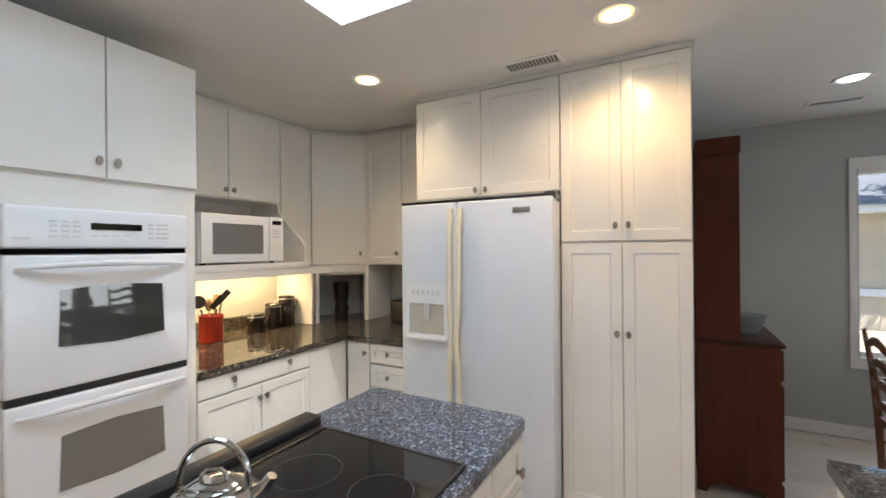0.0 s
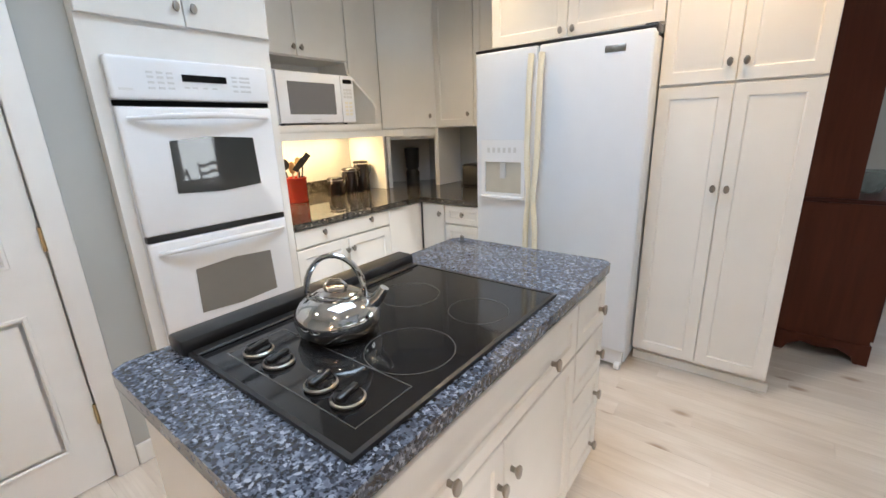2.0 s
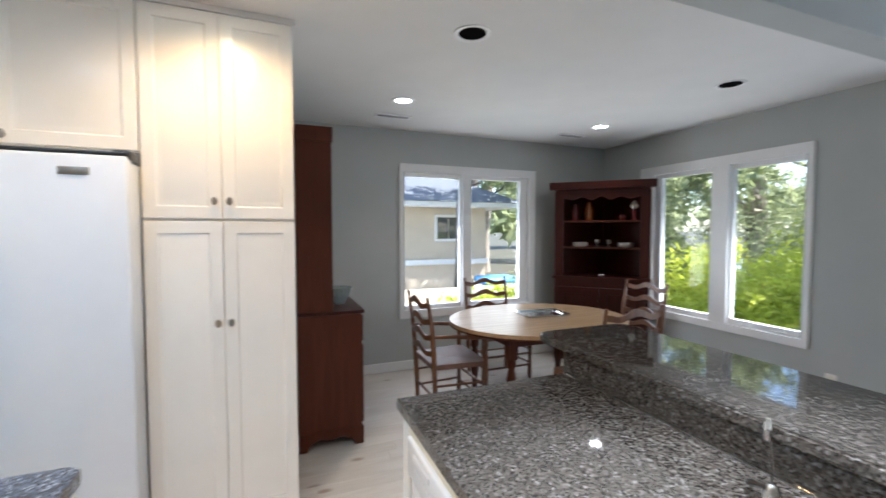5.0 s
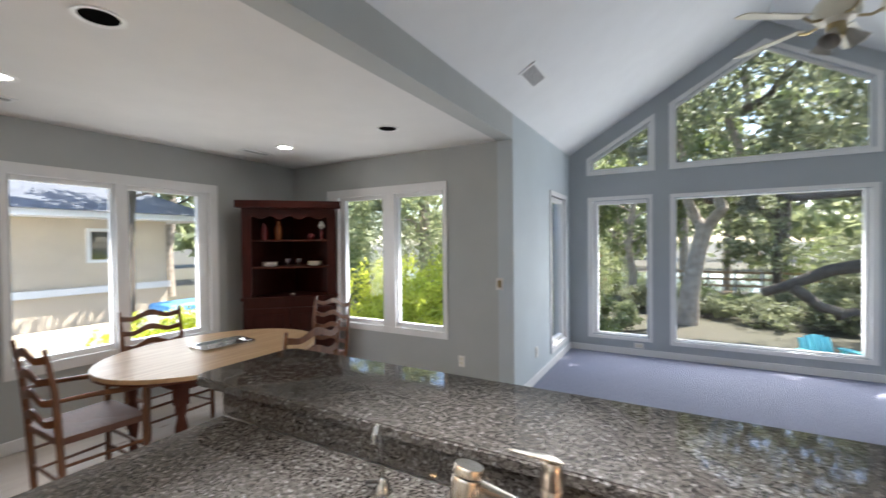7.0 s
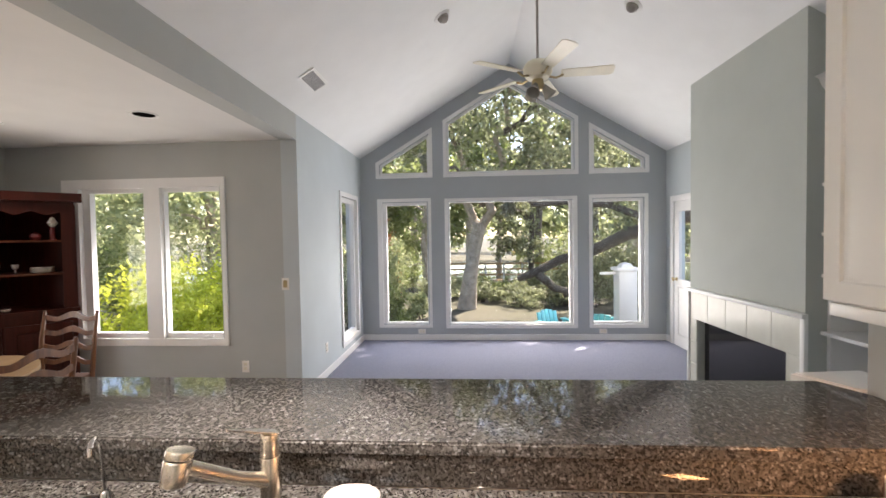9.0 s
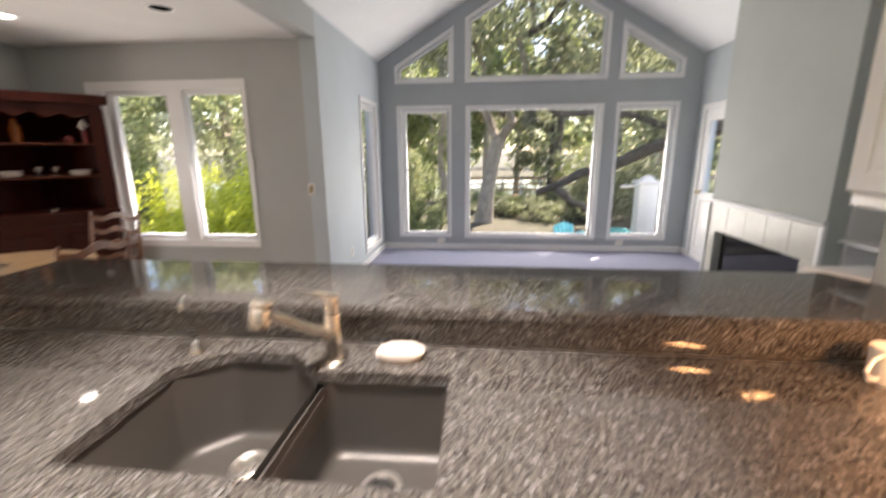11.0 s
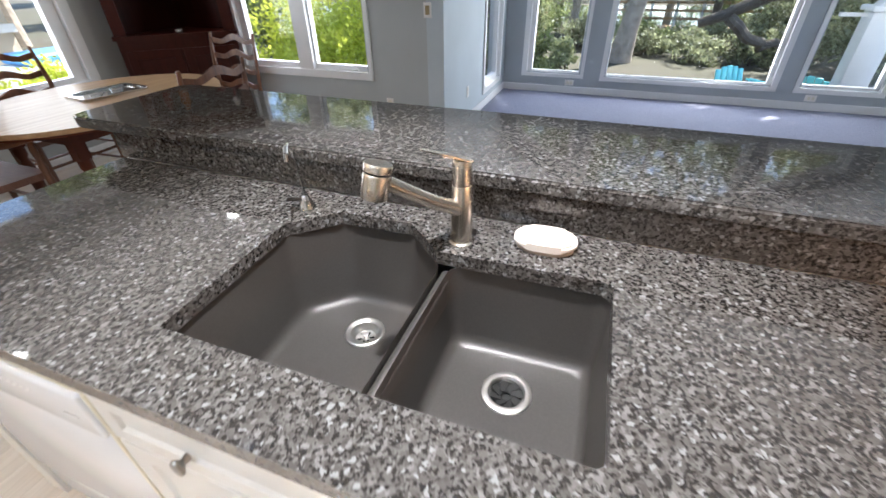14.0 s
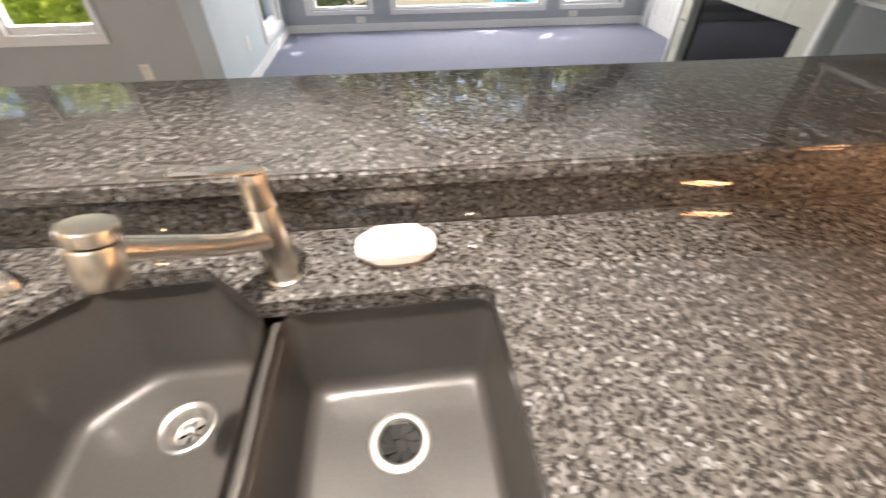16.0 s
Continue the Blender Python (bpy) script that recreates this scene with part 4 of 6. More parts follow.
for kind, x0, z0, x1, z1, panel, knobs in (("drawer", 0.03, 0.69, 0.975, 0.865, True, [(0.287, 0.745), (0.781, 0.754)]), ("door", 0.03, 0.12, 0.508, 0.682, True, [(0.48, 0.572)]), ("door", 0.512, 0.12, 0.975, 0.682, True, [(0.545, 0.576)]),
                                           ("drawer", 0.985, 0.69, 1.262, 0.865, True, [(1.195, 0.764)]), ("drawer", 0.985, 0.505, 1.262, 0.682, True, [(1.205, 0.584)]), ("drawer", 0.985, 0.315, 1.262, 0.497, True, [(1.20, 0.415)]), ("drawer", 0.985, 0.12, 1.262, 0.307, True, [(1.19, 0.19)])):
    f = part(kind, front(x1 - x0, z1 - z0, 0.02, panel, 0.045), M_CAB, isl, at=pose(x0, 0, z0))
    for kx, kz in knobs:
        knob(f, kx - x0, -0.02, kz - z0)


def slab(outline, z0, z1, bevel=0.006):
    bm = prism(outline, z0, z1)
    bmesh.ops.bevel(bm, geom=[e for e in bm.edges if abs(e.verts[0].co.z - e.verts[1].co.z) < 1e-6], offset=bevel, segments=3, affect="EDGES")
    return bm


solid("island_countertop", slab(rounded(-0.70, 0.866, 0.004, 2.204, 0.03), 0.878, 0.914), M_GRANITE_BLUE, "polished blue-grey speckled granite island top", "countertop")
ck = thing("cooktop", pose(0, 0, 0.914), "black glass electric cooktop with a downdraft vent", "cooktop")
part("glass", slab(rounded(-0.628, 1.003, -0.042, 1.776, 0.012), 0.001, 0.008, 0.002), M_BLACK_GLASS, ck)
part("frame", ring_frame(rect(-0.634, -1.782, -0.036, -0.997), rect(-0.624, -1.772, -0.046, -1.007), 0.0005, 0.0095), M_BLACK, ck, "dark metal edge trim", at=Matrix(((1, 0, 0, 0), (0, 0, -1, 0), (0, 1, 0, 0), (0, 0, 0, 1))))
part("downdraft_vent", box(-0.675, 0.985, 0.0, -0.60, 1.79, 0.042, None, 0.008, 2), M_BLACK, ck, "raised black vent bar")
part("vent_grille", box(-0.596, 1.0, 0.008, -0.565, 1.775, 0.014, None, 0.003, 1), M_BLACK, ck, "black vent slot")


def flat_ring(cx, cy, r, w, z, n=48):
    bm = bmesh.new()
    a = [bm.verts.new((cx + r * math.cos(2 * math.pi * i / n), cy + r * math.sin(2 * math.pi * i / n), z)) for i in range(n)]
    b = [bm.verts.new((cx + (r - w) * math.cos(2 * math.pi * i / n), cy + (r - w) * math.sin(2 * math.pi * i / n), z)) for i in range(n)]
    for i in range(n):
        bm.faces.new((a[i], a[(i + 1) % n], b[(i + 1) % n], b[i]))
    return bm


for cx, cy, r in ((-0.185, 1.30, 0.105), (-0.167, 1.56, 0.083), (-0.408, 1.545, 0.095), (-0.40, 1.27, 0.083)):
    part("burner_ring", flat_ring(cx, cy, r, 0.0022, 0.0085), M_RING, ck, "thin grey burner ring", smooth=False)
part("knob_border", ring_frame(rect(-0.523, 1.048, -0.085, 1.195), rect(-0.5205, 1.0505, -0.0875, 1.1925), -0.0085, -0.0080), M_RING, ck, "thin grey border line", at=Matrix(((1, 0, 0, 0), (0, 0, 1, 0), (0, -1, 0, 0), (0, 0, 0, 1))) @ pose(0, 0, 0), smooth=False)
for kx in (-0.466, -0.384, -0.237, -0.156):
    k = part("control_knob", lathe([(0, 0.008), (0.030, 0.008), (0.031, 0.014), (0.027, 0.022), (0, 0.024)], 28), M_BLACK_GLASS, ck, "black control knob", at=pose(kx, 1.094, 0))
    part("knob_rim", lathe([(0.0315, 0.009), (0.034, 0.010), (0.034, 0.015), (0.030, 0.018)], 28), M_NICKEL, k, "bright metal rim")
    part("grip", box(-0.007, -0.028, 0.020, 0.007, 0.028, 0.032, None, 0.004, 2), M_BLACK, k, at=pose(0, 0, 0, 0, 0, 12))

ket = thing("tea_kettle", pose(-0.40, 1.275, 0.9235, 0, 0, 35) @ Matrix.Diagonal((1.0, 1.0, 0.87, 1.0)), "polished stainless steel tea kettle standing on a burner", "kettle")
part("body", lathe([(0, 0), (0.085, 0), (0.098, 0.012), (0.106, 0.04), (0.103, 0.068), (0.088, 0.092), (0.06, 0.108), (0.052, 0.110)], 40), M_CHROME, ket)
part("lid", lathe([(0.054, 0.110), (0.054, 0.114), (0.035, 0.123), (0, 0.127)], 32), M_CHROME, ket)
part("lid_loop", tube([(-0.026, 0, 0.120), (-0.026, 0, 0.137), (-0.014, 0, 0.151), (0.014, 0, 0.151), (0.026, 0, 0.137), (0.026, 0, 0.120)], 0.0042, 8), M_CHROME, ket, "small chrome lid loop")
part("spout", tube([(0.078, 0, 0.075), (0.105, 0, 0.098), (0.122, 0, 0.126)], [0.024, 0.017, 0.012], 14), M_CHROME, ket, "short tapered spout")
arc = [(0.072 * math.cos(radians(a)) * -1, 0, 0.118 + 0.105 * math.sin(radians(a))) for a in range(-12, 193, 12)]
part("handle", tube(arc, 0.0075, 10), M_CHROME, ket, "tall chrome hoop handle")

# ---- peninsula ----
PX, PEN = 0.885, "sink run cabinets"


def pen_x(y):
    return 2.25 - y


cabinet("end_panel", pose(PX - 0.018, 2.272, 0, 0, 0, -90), 0.072, 0.718, 0, 0.876, [], "white end panel of the sink run", "panel", PEN)
dw = thing("dishwasher", pose(PX, 2.195, 0, 0, 0, -90), "white built-in dishwasher under the counter", "dishwasher")
part("tub", box(0.004, 0.03, 0.03, 0.688, 0.6, 0.872), M_APPL, dw, smooth=False)
part("door", box(0.004, -0.012, 0.192, 0.672, 0.03, 0.702, None, 0.006), M_APPL, dw)
part("control_panel", box(0.004, -0.028, 0.707, 0.672, 0.03, 0.838, None, 0.010, 3), M_APPL, dw, "white control panel")
part("top_trim", box(0.004, -0.02, 0.842, 0.684, 0.03, 0.874, None, 0.006), M_IVORY, dw, "cream top rail")
part("side_trim", box(0.674, -0.02, 0.03, 0.688, 0.03, 0.842, None, 0.004), M_IVORY, dw, "cream side trim")
part("kick_plate", box(0.004, -0.006, 0.035, 0.680, 0.03, 0.186, None, 0.004), M_APPL, dw)
part("latch", box(0.08, -0.0325, 0.792, 0.22, -0.028, 0.812, None, 0.002), M_PRINT, dw, "grey latch recess")
keys(dw, "key", [(0.09 + i * 0.022, -0.0285, 0.762) for i in range(7)], 0.012, 0.008, M_PRINT)
keys(dw, "lamp_mark", [(0.40 + i * 0.02, -0.0285, 0.785) for i in range(6)] + [(0.27 + i * 0.03, -0.0285, 0.79) for i in range(4)], 0.005, 0.005, M_PRINT)
part("badge", box(0.59, -0.0295, 0.758, 0.63, -0.0278, 0.764), M_PRINT, dw, smooth=False)
cabinet("sink_cabinet", pose(PX, 1.503, 0, 0, 0, -90), 0.904, 0.69, 0, 0.876, [("drawer", 0.004, 0.724, 0.902, 0.872, True, [(0.217, 0.786, False), (0.674, 0.793, True)]), ("door", 0.004, 0.11, 0.450, 0.717, True, [(0.414, 0.609, False)]), ("door", 0.454, 0.11, 0.902, 0.717, True, [(0.469, 0.597, False)])], "white sink base cabinet with two raised-panel doors", group=PEN, toe=0.1, body_top=0.56)
cabinet("drawer_cabinet", pose(PX, 0.594, 0, 0, 0, -90), 0.39, 0.69, 0, 0.876, [("drawer", 0.008, 0.724, 0.386, 0.872, True, [(0.204, 0.796, True)]), ("drawer", 0.008, 0.11, 0.386, 0.717, True, [(0.204, 0.688, True)])], "white cabinet with a shallow and a deep drawer beside the sink", group=PEN, toe=0.1)
cabinet("drawer_cabinet", pose(PX, 0.20, 0, 0, 0, -90), 0.44, 0.69, 0, 0.876, [("drawer", 0.008, 0.724, 0.435, 0.872, True, [(0.22, 0.796, True)]), ("drawer", 0.008, 0.11, 0.435, 0.717, True, [(0.22, 0.688, True)])], "white cabinet with a shallow and a deep drawer beside the sink", group=PEN, toe=0.1)
cabinet("corner_base_cabinet", pose(PX, -0.24, 0, 0, 0, -90), 0.585, 0.69, 0, 0.876, [], "white blind corner base cabinet", group=PEN, toe=0.1)

# counter with the sink cut out, inner outline run in step with the outer one
SINK = [(0.994, 1.44), (1.383, 1.463), (1.486, 1.353), (1.494, 1.151), (1.397, 1.047), (1.405, 0.675), (1.39, 0.658), (1.01, 0.65), (0.996, 0.664), (0.994, 1.05)]
OUTER = [(0.858, 2.312), (1.58, 2.312), (1.58, 1.353), (1.58, 1.151), (1.58, 1.047), (1.58, 0.675), (1.58, -0.828), (0.858, -0.828), (0.858, 0.664), (0.858, 1.05)]
bm = ring_frame([(x, -y) for x, y in OUTER], [(x, -y) for x, y in SINK], 0.878, 0.914)
for v in bm.verts:
    x, y, z = v.co
    v.co = (x, -z, y)
bmesh.ops.bevel(bm, geom=[e for e in bm.edges if e.is_manifold and e.calc_face_angle(0) > 0.5], offset=0.006, segments=3, affect="EDGES")
solid("sink_countertop", bm, M_GRANITE, "polished grey speckled granite counter round the sink", "countertop")
solid("bar_backsplash", box(1.582, -0.828, 0.914, 1.606, 2.318, 1.012, None, 0.002), M_GRANITE, "grey granite upstand below the bar", "backsplash")
structure("wall_bar", box(1.607, -0.95, 0, 1.95, 2.34, 1.010), M_TRIM, "white half wall under the bar", "wall")
solid("bar_counter", slab([(1.558, 2.44), (1.575, 2.475), (1.62, 2.49), (2.03, 2.49), (2.065, 2.455), (2.065, -0.755), (1.92, -0.828), (1.558, -0.828)], 1.012, 1.05), M_GRANITE, "raised polished grey granite bar top", "bar counter")
structure("trim_bar_end", slab([(2.14, -0.722), (1.953, -0.812), (1.953, -1.0), (2.17, -1.0)], 1.0, 1.056), M_TRIM, "white painted cap at the end of the bar", "trim")


def bowl(outline, top, depth, taper, drain, mat, name, parent, lab=""):
    """An open basin below an outline: drawn in by taper towards its floor, with a rounded foot and a drain hole at (x, y)."""
    bm = bmesh.new()
    cx = sum(p[0] for p in outline) / len(outline)
    cy = sum(p[1] for p in outline) / len(outline)
    loops = []
    for dz, s in ((0, 1.0), (0.012, 0.997), (depth - 0.034, 1 - taper), (depth - 0.018, 1 - taper - 0.012), (depth - 0.007, 1 - taper - 0.045), (depth - 0.001, 1 - taper - 0.10), (depth, 1 - taper - 0.14)):
        loops.append([bm.verts.new((cx + (x - cx) * s, cy + (y - cy) * s, top - dz)) for x, y in outline])
    hole = []
    for x, y in outline:
        d = Vector((x - drain[0], y - drain[1])).normalized() * 0.047
        hole.append(bm.verts.new((drain[0] + d.x, drain[1] + d.y, top - depth - 0.003)))
    loops.append(hole)
    k = len(outline)
    for a, b in zip(loops, loops[1:]):
        for i in range(k):
            bm.faces.new((a[i], a[(i + 1) % k], b[(i + 1) % k], b[i]))
    return part(name, bm, mat, parent, lab)


def round_corners(outline, r, n=3):
    """Each corner of an outline replaced by a short arc of about radius r."""
    out = []
    k = len(outline)
    for i in range(k):
        p, a, b = Vector(outline[i]), Vector(outline[i - 1]), Vector(outline[(i + 1) % k])
        u, w = (a - p), (b - p)
        d = min(r, u.length * 0.45, w.length * 0.45)
        u, w = p + u.normalized() * d, p + w.normalized() * d
        for j in range(n + 1):
            t = j / n
            q = u * (1 - t) ** 2 + p * 2 * t * (1 - t) + w * t * t
            out.append((q.x, q.y))
    return out


sk = thing("kitchen_sink", pose(0, 0, 0), "dark graphite undermount double-bowl sink", "sink")
DRAIN_L, DRAIN_R = (1.358, 1.251), (1.275, 0.832)
bowl(round_corners([(0.985, 1.445), (1.383, 1.47), (1.495, 1.358), (1.503, 1.148), (1.40, 1.036), (0.985, 1.032)], 0.035), 0.877, 0.257, 0.05, DRAIN_L, M_SINK, "large_bowl", sk)
bowl(round_corners([(0.985, 1.010), (1.405, 1.012), (1.414, 0.648), (0.985, 0.642)], 0.04), 0.877, 0.228, 0.045, DRAIN_R, M_SINK, "small_bowl", sk)
part("divider", box(0.985, 1.008, 0.64, 1.408, 1.035, 0.860, None, 0.011, 4), M_SINK, sk, "rounded low divider")
d = part("drain", lathe([(0.034, -0.032), (0.037, -0.028), (0.038, 0.0), (0.042, 0.003), (0.050, 0.0045), (0.055, 0.002), (0.056, -0.004)], 32), M_PALE_STEEL, sk, "pale steel strainer flange", at=pose(*DRAIN_L, 0.620))
basket = part("strainer", lathe([(0, -0.026), (0.016, -0.027), (0.030, -0.024), (0.035, -0.012), (0.0375, -0.004)], 28), M_PALE_STEEL, d, "perforated basket strainer")
for a in range(6):
    part("strainer_slot", box(0.010, -0.0022, -0.0262, 0.024, 0.0022, -0.0238), M_DARK, basket, at=pose(0, 0, 0, 0, 0, 60 * a), smooth=False)
part("strainer_knob", lathe([(0, -0.026), (0.007, -0.026), (0.006, -0.012), (0.010, -0.008), (0, -0.004)], 16), M_PALE_STEEL, basket)
d = part("drain", lathe([(0.038, -0.022), (0.039, -0.002), (0.043, 0.003), (0.052, 0.0045), (0.0575, 0.002), (0.058, -0.004)], 32), M_PALE_STEEL, sk, "pale steel disposer flange", at=pose(*DRAIN_R, 0.649))
guard = part("splash_guard", lathe([(0.0, -0.024), (0.012, -0.022), (0.030, -0.016), (0.0385, -0.010)], 28), M_RUBBER, d, "black rubber splash guard")
for a in range(8):
    part("guard_flap", box(0.006, -0.010, -0.0185, 0.034, 0.010, -0.0165, None, 0.002, 1), M_RUBBER, guard, at=pose(0, 0, 0, 0, 0, 12 + 45 * a) @ pose(0, 0, 0, 16, -16, 0), smooth=False)

fc = thing("kitchen_faucet", pose(1.460, 1.006, 0.914), "brushed steel single-lever faucet with a pull-out spray head", "faucet")
part("base_ring", lathe([(0, 0), (0.032, 0), (0.032, 0.003), (0.028, 0.006), (0, 0.006)], 32), M_STEEL, fc)
part("column", lathe([(0.0262, 0.004), (0.0255, 0.05), (0.0240, 0.146), (0.0225, 0.1485)], 36), M_STEEL, fc)
bm = lathe([(0.0222, 0.149), (0.0236, 0.151), (0.0222, 0.190), (0.0215, 0.200), (0.019, 0.204), (0, 0.205)], 36)
for v in bm.verts:
    if v.co.z > 0.18:
        v.co.z += (v.co.x * -0.30 + v.co.y * 0.25) * 0.35
lever_base = part("handle_cap", bm, M_STEEL, fc, "tapered handle cap")
bm = bmesh.new()
for (x0, y0, z0, w0), (x1, y1, z1, w1) in zip(((0.014, -0.011, 0.201, 0.019), (-0.012, 0.010, 0.214, 0.017), (-0.040, 0.032, 0.228, 0.0125), (-0.074, 0.061, 0.245, 0.008)), ((-0.012, 0.010, 0.214, 0.017), (-0.040, 0.032, 0.228, 0.0125), (-0.074, 0.061, 0.245, 0.008), (-0.078, 0.064, 0.2462, 0.0045))):
    side = Vector((0.637, 0.771, 0))
    ring = []
    for x, y, z, w in ((x0, y0, z0, w0), (x1, y1, z1, w1)):
        c = Vector((x, y, z))
        ring.append([bm.verts.new(c + side * (k * w) + Vector((0, 0, h))) for k, h in ((-1, -0.002), (1, -0.002), (1, 0.002), (0, 0.0036), (-1, 0.002))])
    for k in range(5):
        bm.faces.new((ring[0][k], ring[0][(k + 1) % 5], ring[1][(k + 1) % 5], ring[1][k]))
    bm.faces.new(ring[0])
    bm.faces.new(ring[1])
bmesh.ops.remove_doubles(bm, verts=bm.verts, dist=1e-5)
part("lever", bm, M_STEEL, fc, "slim flat lever handle")
HEAD = Vector((-0.172, 0.114, 0.214))
spd = Vector((HEAD.x, HEAD.y, 0)).normalized()
part("spout", tube([Vector((0, 0, 0.088)) + spd * 0.004, Vector((0, 0, 0.104)) + spd * 0.034, Vector((0, 0, 0.128)) + spd * 0.080, HEAD - spd * 0.020 + Vector((0, 0, -0.010))], [0.0215, 0.0175, 0.0160, 0.0150], 20), M_STEEL, fc)
hd = part("spray_head", lathe([(0, -0.038), (0.021, -0.038), (0.0255, -0.036), (0.0262, -0.032), (0.0282, 0.010), (0.0270, 0.012), (0.0262, 0.014)], 36), M_STEEL, fc, "brushed spray head", at=Matrix.Translation(HEAD) @ pose(0, 0, 0, 0, 0, math.degrees(math.atan2(spd.y, spd.x))) @ pose(0, 0, 0, 0, -15, 0))
part("head_seam", lathe([(0.0262, 0.0135), (0.0255, 0.015), (0.0262, 0.0175)], 32), M_BLACK, hd, "dark seam ring")
part("head_cap", lathe([(0.0262, 0.017), (0.0285, 0.018), (0.0285, 0.030), (0.0265, 0.0335), (0, 0.0345)], 36), M_STEEL, hd, "round satin cap")
sd = thing("water_tap", pose(1.476, 1.458, 0.914), "chrome filtered-water tap beside the sink", "tap")
part("base", lathe([(0, 0), (0.024, 0), (0.0235, 0.006), (0.017, 0.020), (0.012, 0.034), (0.007, 0.040), (0, 0.040)], 24), M_CHROME, sd)
part("stem", tube([(0, 0, 0.03), (-0.001, 0.003, 0.09), (-0.004, 0.004, 0.14), (-0.012, 0.003, 0.172), (-0.028, -0.004, 0.190), (-0.046, -0.013, 0.190), (-0.057, -0.019, 0.178)], [0.0045, 0.0042, 0.0042, 0.0044, 0.0048, 0.0058, 0.0062], 12), M_CHROME, sd)
part("spout_tip", tube([(-0.0565, -0.0188, 0.180), (-0.061, -0.021, 0.160)], [0.0072, 0.0066], 12), M_CHROME, sd, "bright spout tip")
part("lever", tube([(-0.008, 0.012, 0.030), (-0.030, 0.030, 0.036), (-0.036, 0.034, 0.034)], [0.005, 0.0065, 0.005], 10), M_BLACK, sd, "small black lever")
sp = thing("soap_dish", pose(1.500, 0.814, 0.914, 0, 0, 92), "white oval lidded soap dish on the counter", "soap dish")


def oval(a, b, n=28):
    return [(a * math.copysign(abs(math.cos(2 * math.pi * i / n)) ** 0.75, math.cos(2 * math.pi * i / n)), b * math.copysign(abs(math.sin(2 * math.pi * i / n)) ** 0.75, math.sin(2 * math.pi * i / n))) for i in range(n)]


part("base", slab(oval(0.067, 0.041), 0, 0.011, 0.003), M_TAUPE, sp, "taupe lower tray")
part("lid", slab(oval(0.072, 0.046), 0.0112, 0.029, 0.006), M_DISH, sp)

# wall cabinet and things at the far end of the counter
cabinet("wall_cabinet", pose(1.76, -0.545, 0, 0, 0, 180), 1.01, 0.28, 1.39, 2.56, [("door", 0.004, 1.395, 0.504, 2.555, True, [(0.47, 1.46, False)]), ("door", 0.506, 1.395, 1.006, 2.555, True, [(0.54, 1.46, False)])], "white wall cabinet above the end of the counter")
solid("light_valance", box(0.752, -0.566, 1.35, 1.758, -0.548, 1.389, None, 0.003), M_CAB, "white valance hiding the under-cabinet light", "valance")
mug = thing("coffee_mug", pose(1.47, -0.50, 0.914), "white ceramic mug near the end of the counter", "mug")
part("cup", lathe([(0, 0), (0.038, 0), (0.042, 0.006), (0.046, 0.10), (0.043, 0.10), (0.039, 0.01), (0, 0.01)], 24), M_WHITE, mug)
part("handle", tube([(-0.02, 0.042, 0.02), (-0.03, 0.07, 0.025), (-0.035, 0.085, 0.05), (-0.03, 0.07, 0.078), (-0.02, 0.042, 0.085)], 0.006, 8), M_WHITE, mug)

# ---- ceiling fixtures ----
def can_light(x, y, lit, lab, z=CEIL):
    ob = thing("recessed_light", pose(x, y, z), lab, "ceiling light", "recessed lights")
    part("trim_ring", lathe([(0.098, 0), (0.098, -0.006), (0.090, -0.008), (0.076, -0.003), (0.074, 0.0)], 32), M_TRIM, ob)
    if lit:
        part("reflector", lathe([(0.058, -0.0035), (0.066, -0.002), (0.075, -0.001)], 28), M_LAMP_RIM if lit == 1 else M_LAMP_RIM_COOL, ob, "reflector ring with the lamplight on it as its own glow")
        part("lens", lathe([(0, -0.003), (0.04, -0.004), (0.058, -0.0035)], 28), M_LAMP if lit == 1 else M_LAMP_COOL, ob, "glowing lamp")
    else:
        # no real hollow here: the shade is a black disc on the ceiling
        part("opening", lathe([(0, -0.0005), (0.075, -0.001)], 28), M_DARK, ob, "flat black disc for the shade inside the can")


can_light(-1.152, 2.732, 1, "lit recessed ceiling light with a white ring")
can_light(0.261, 2.721, 1, "lit recessed ceiling light with a white ring")
can_light(1.448, 4.215, 2, "lit recessed ceiling light over the dining area")
can_light(3.555, 4.29, 2, "lit recessed ceiling light over the dining area")
can_light(1.155, 1.03, 1, "lit recessed ceiling light above the sink")
# the next two cans are made up, to carry the added beams
can_light(0.30, 0.35, 1, "unseen recessed light added to brighten the kitchen")
can_light(-1.15, 0.35, 1, "unseen recessed light added to brighten the kitchen")
can_light(1.463, 2.96, 0, "unlit recessed light with a dark open can")
can_light(3.535, 2.97, 0, "unlit recessed light with a dark open can")


def ceiling_vent(m, w, d, lab):
    ob = thing("ceiling_vent", m, lab, "vent", "ceiling vents")
    part("vent_frame", ring_frame(rect(-w / 2, -d / 2, w / 2, d / 2), rect(-w / 2 + 0.02, -d / 2 + 0.02, w / 2 - 0.02, d / 2 - 0.02), 0.0, 0.010), M_TRIM, ob, at=pose(0, 0, 0, -90), smooth=False)
    part("backing", box(-w / 2 + 0.02, -d / 2 + 0.02, -0.002, w / 2 - 0.02, d / 2 - 0.02, -0.001), M_DARK, ob, smooth=False)
    n = max(4, int(w / 0.022))
    for i in range(n):
        x = -w / 2 + 0.025 + (w - 0.05) * i / (n - 1)
        part("slat", box(x - 0.0055, -d / 2 + 0.02, -0.008, x + 0.0055, d / 2 - 0.02, -0.003), M_VENT, ob, smooth=False)


ceiling_vent(pose(-0.205, 3.0, CEIL), 0.33, 0.14, "white supply vent in the ceiling near the pantry")
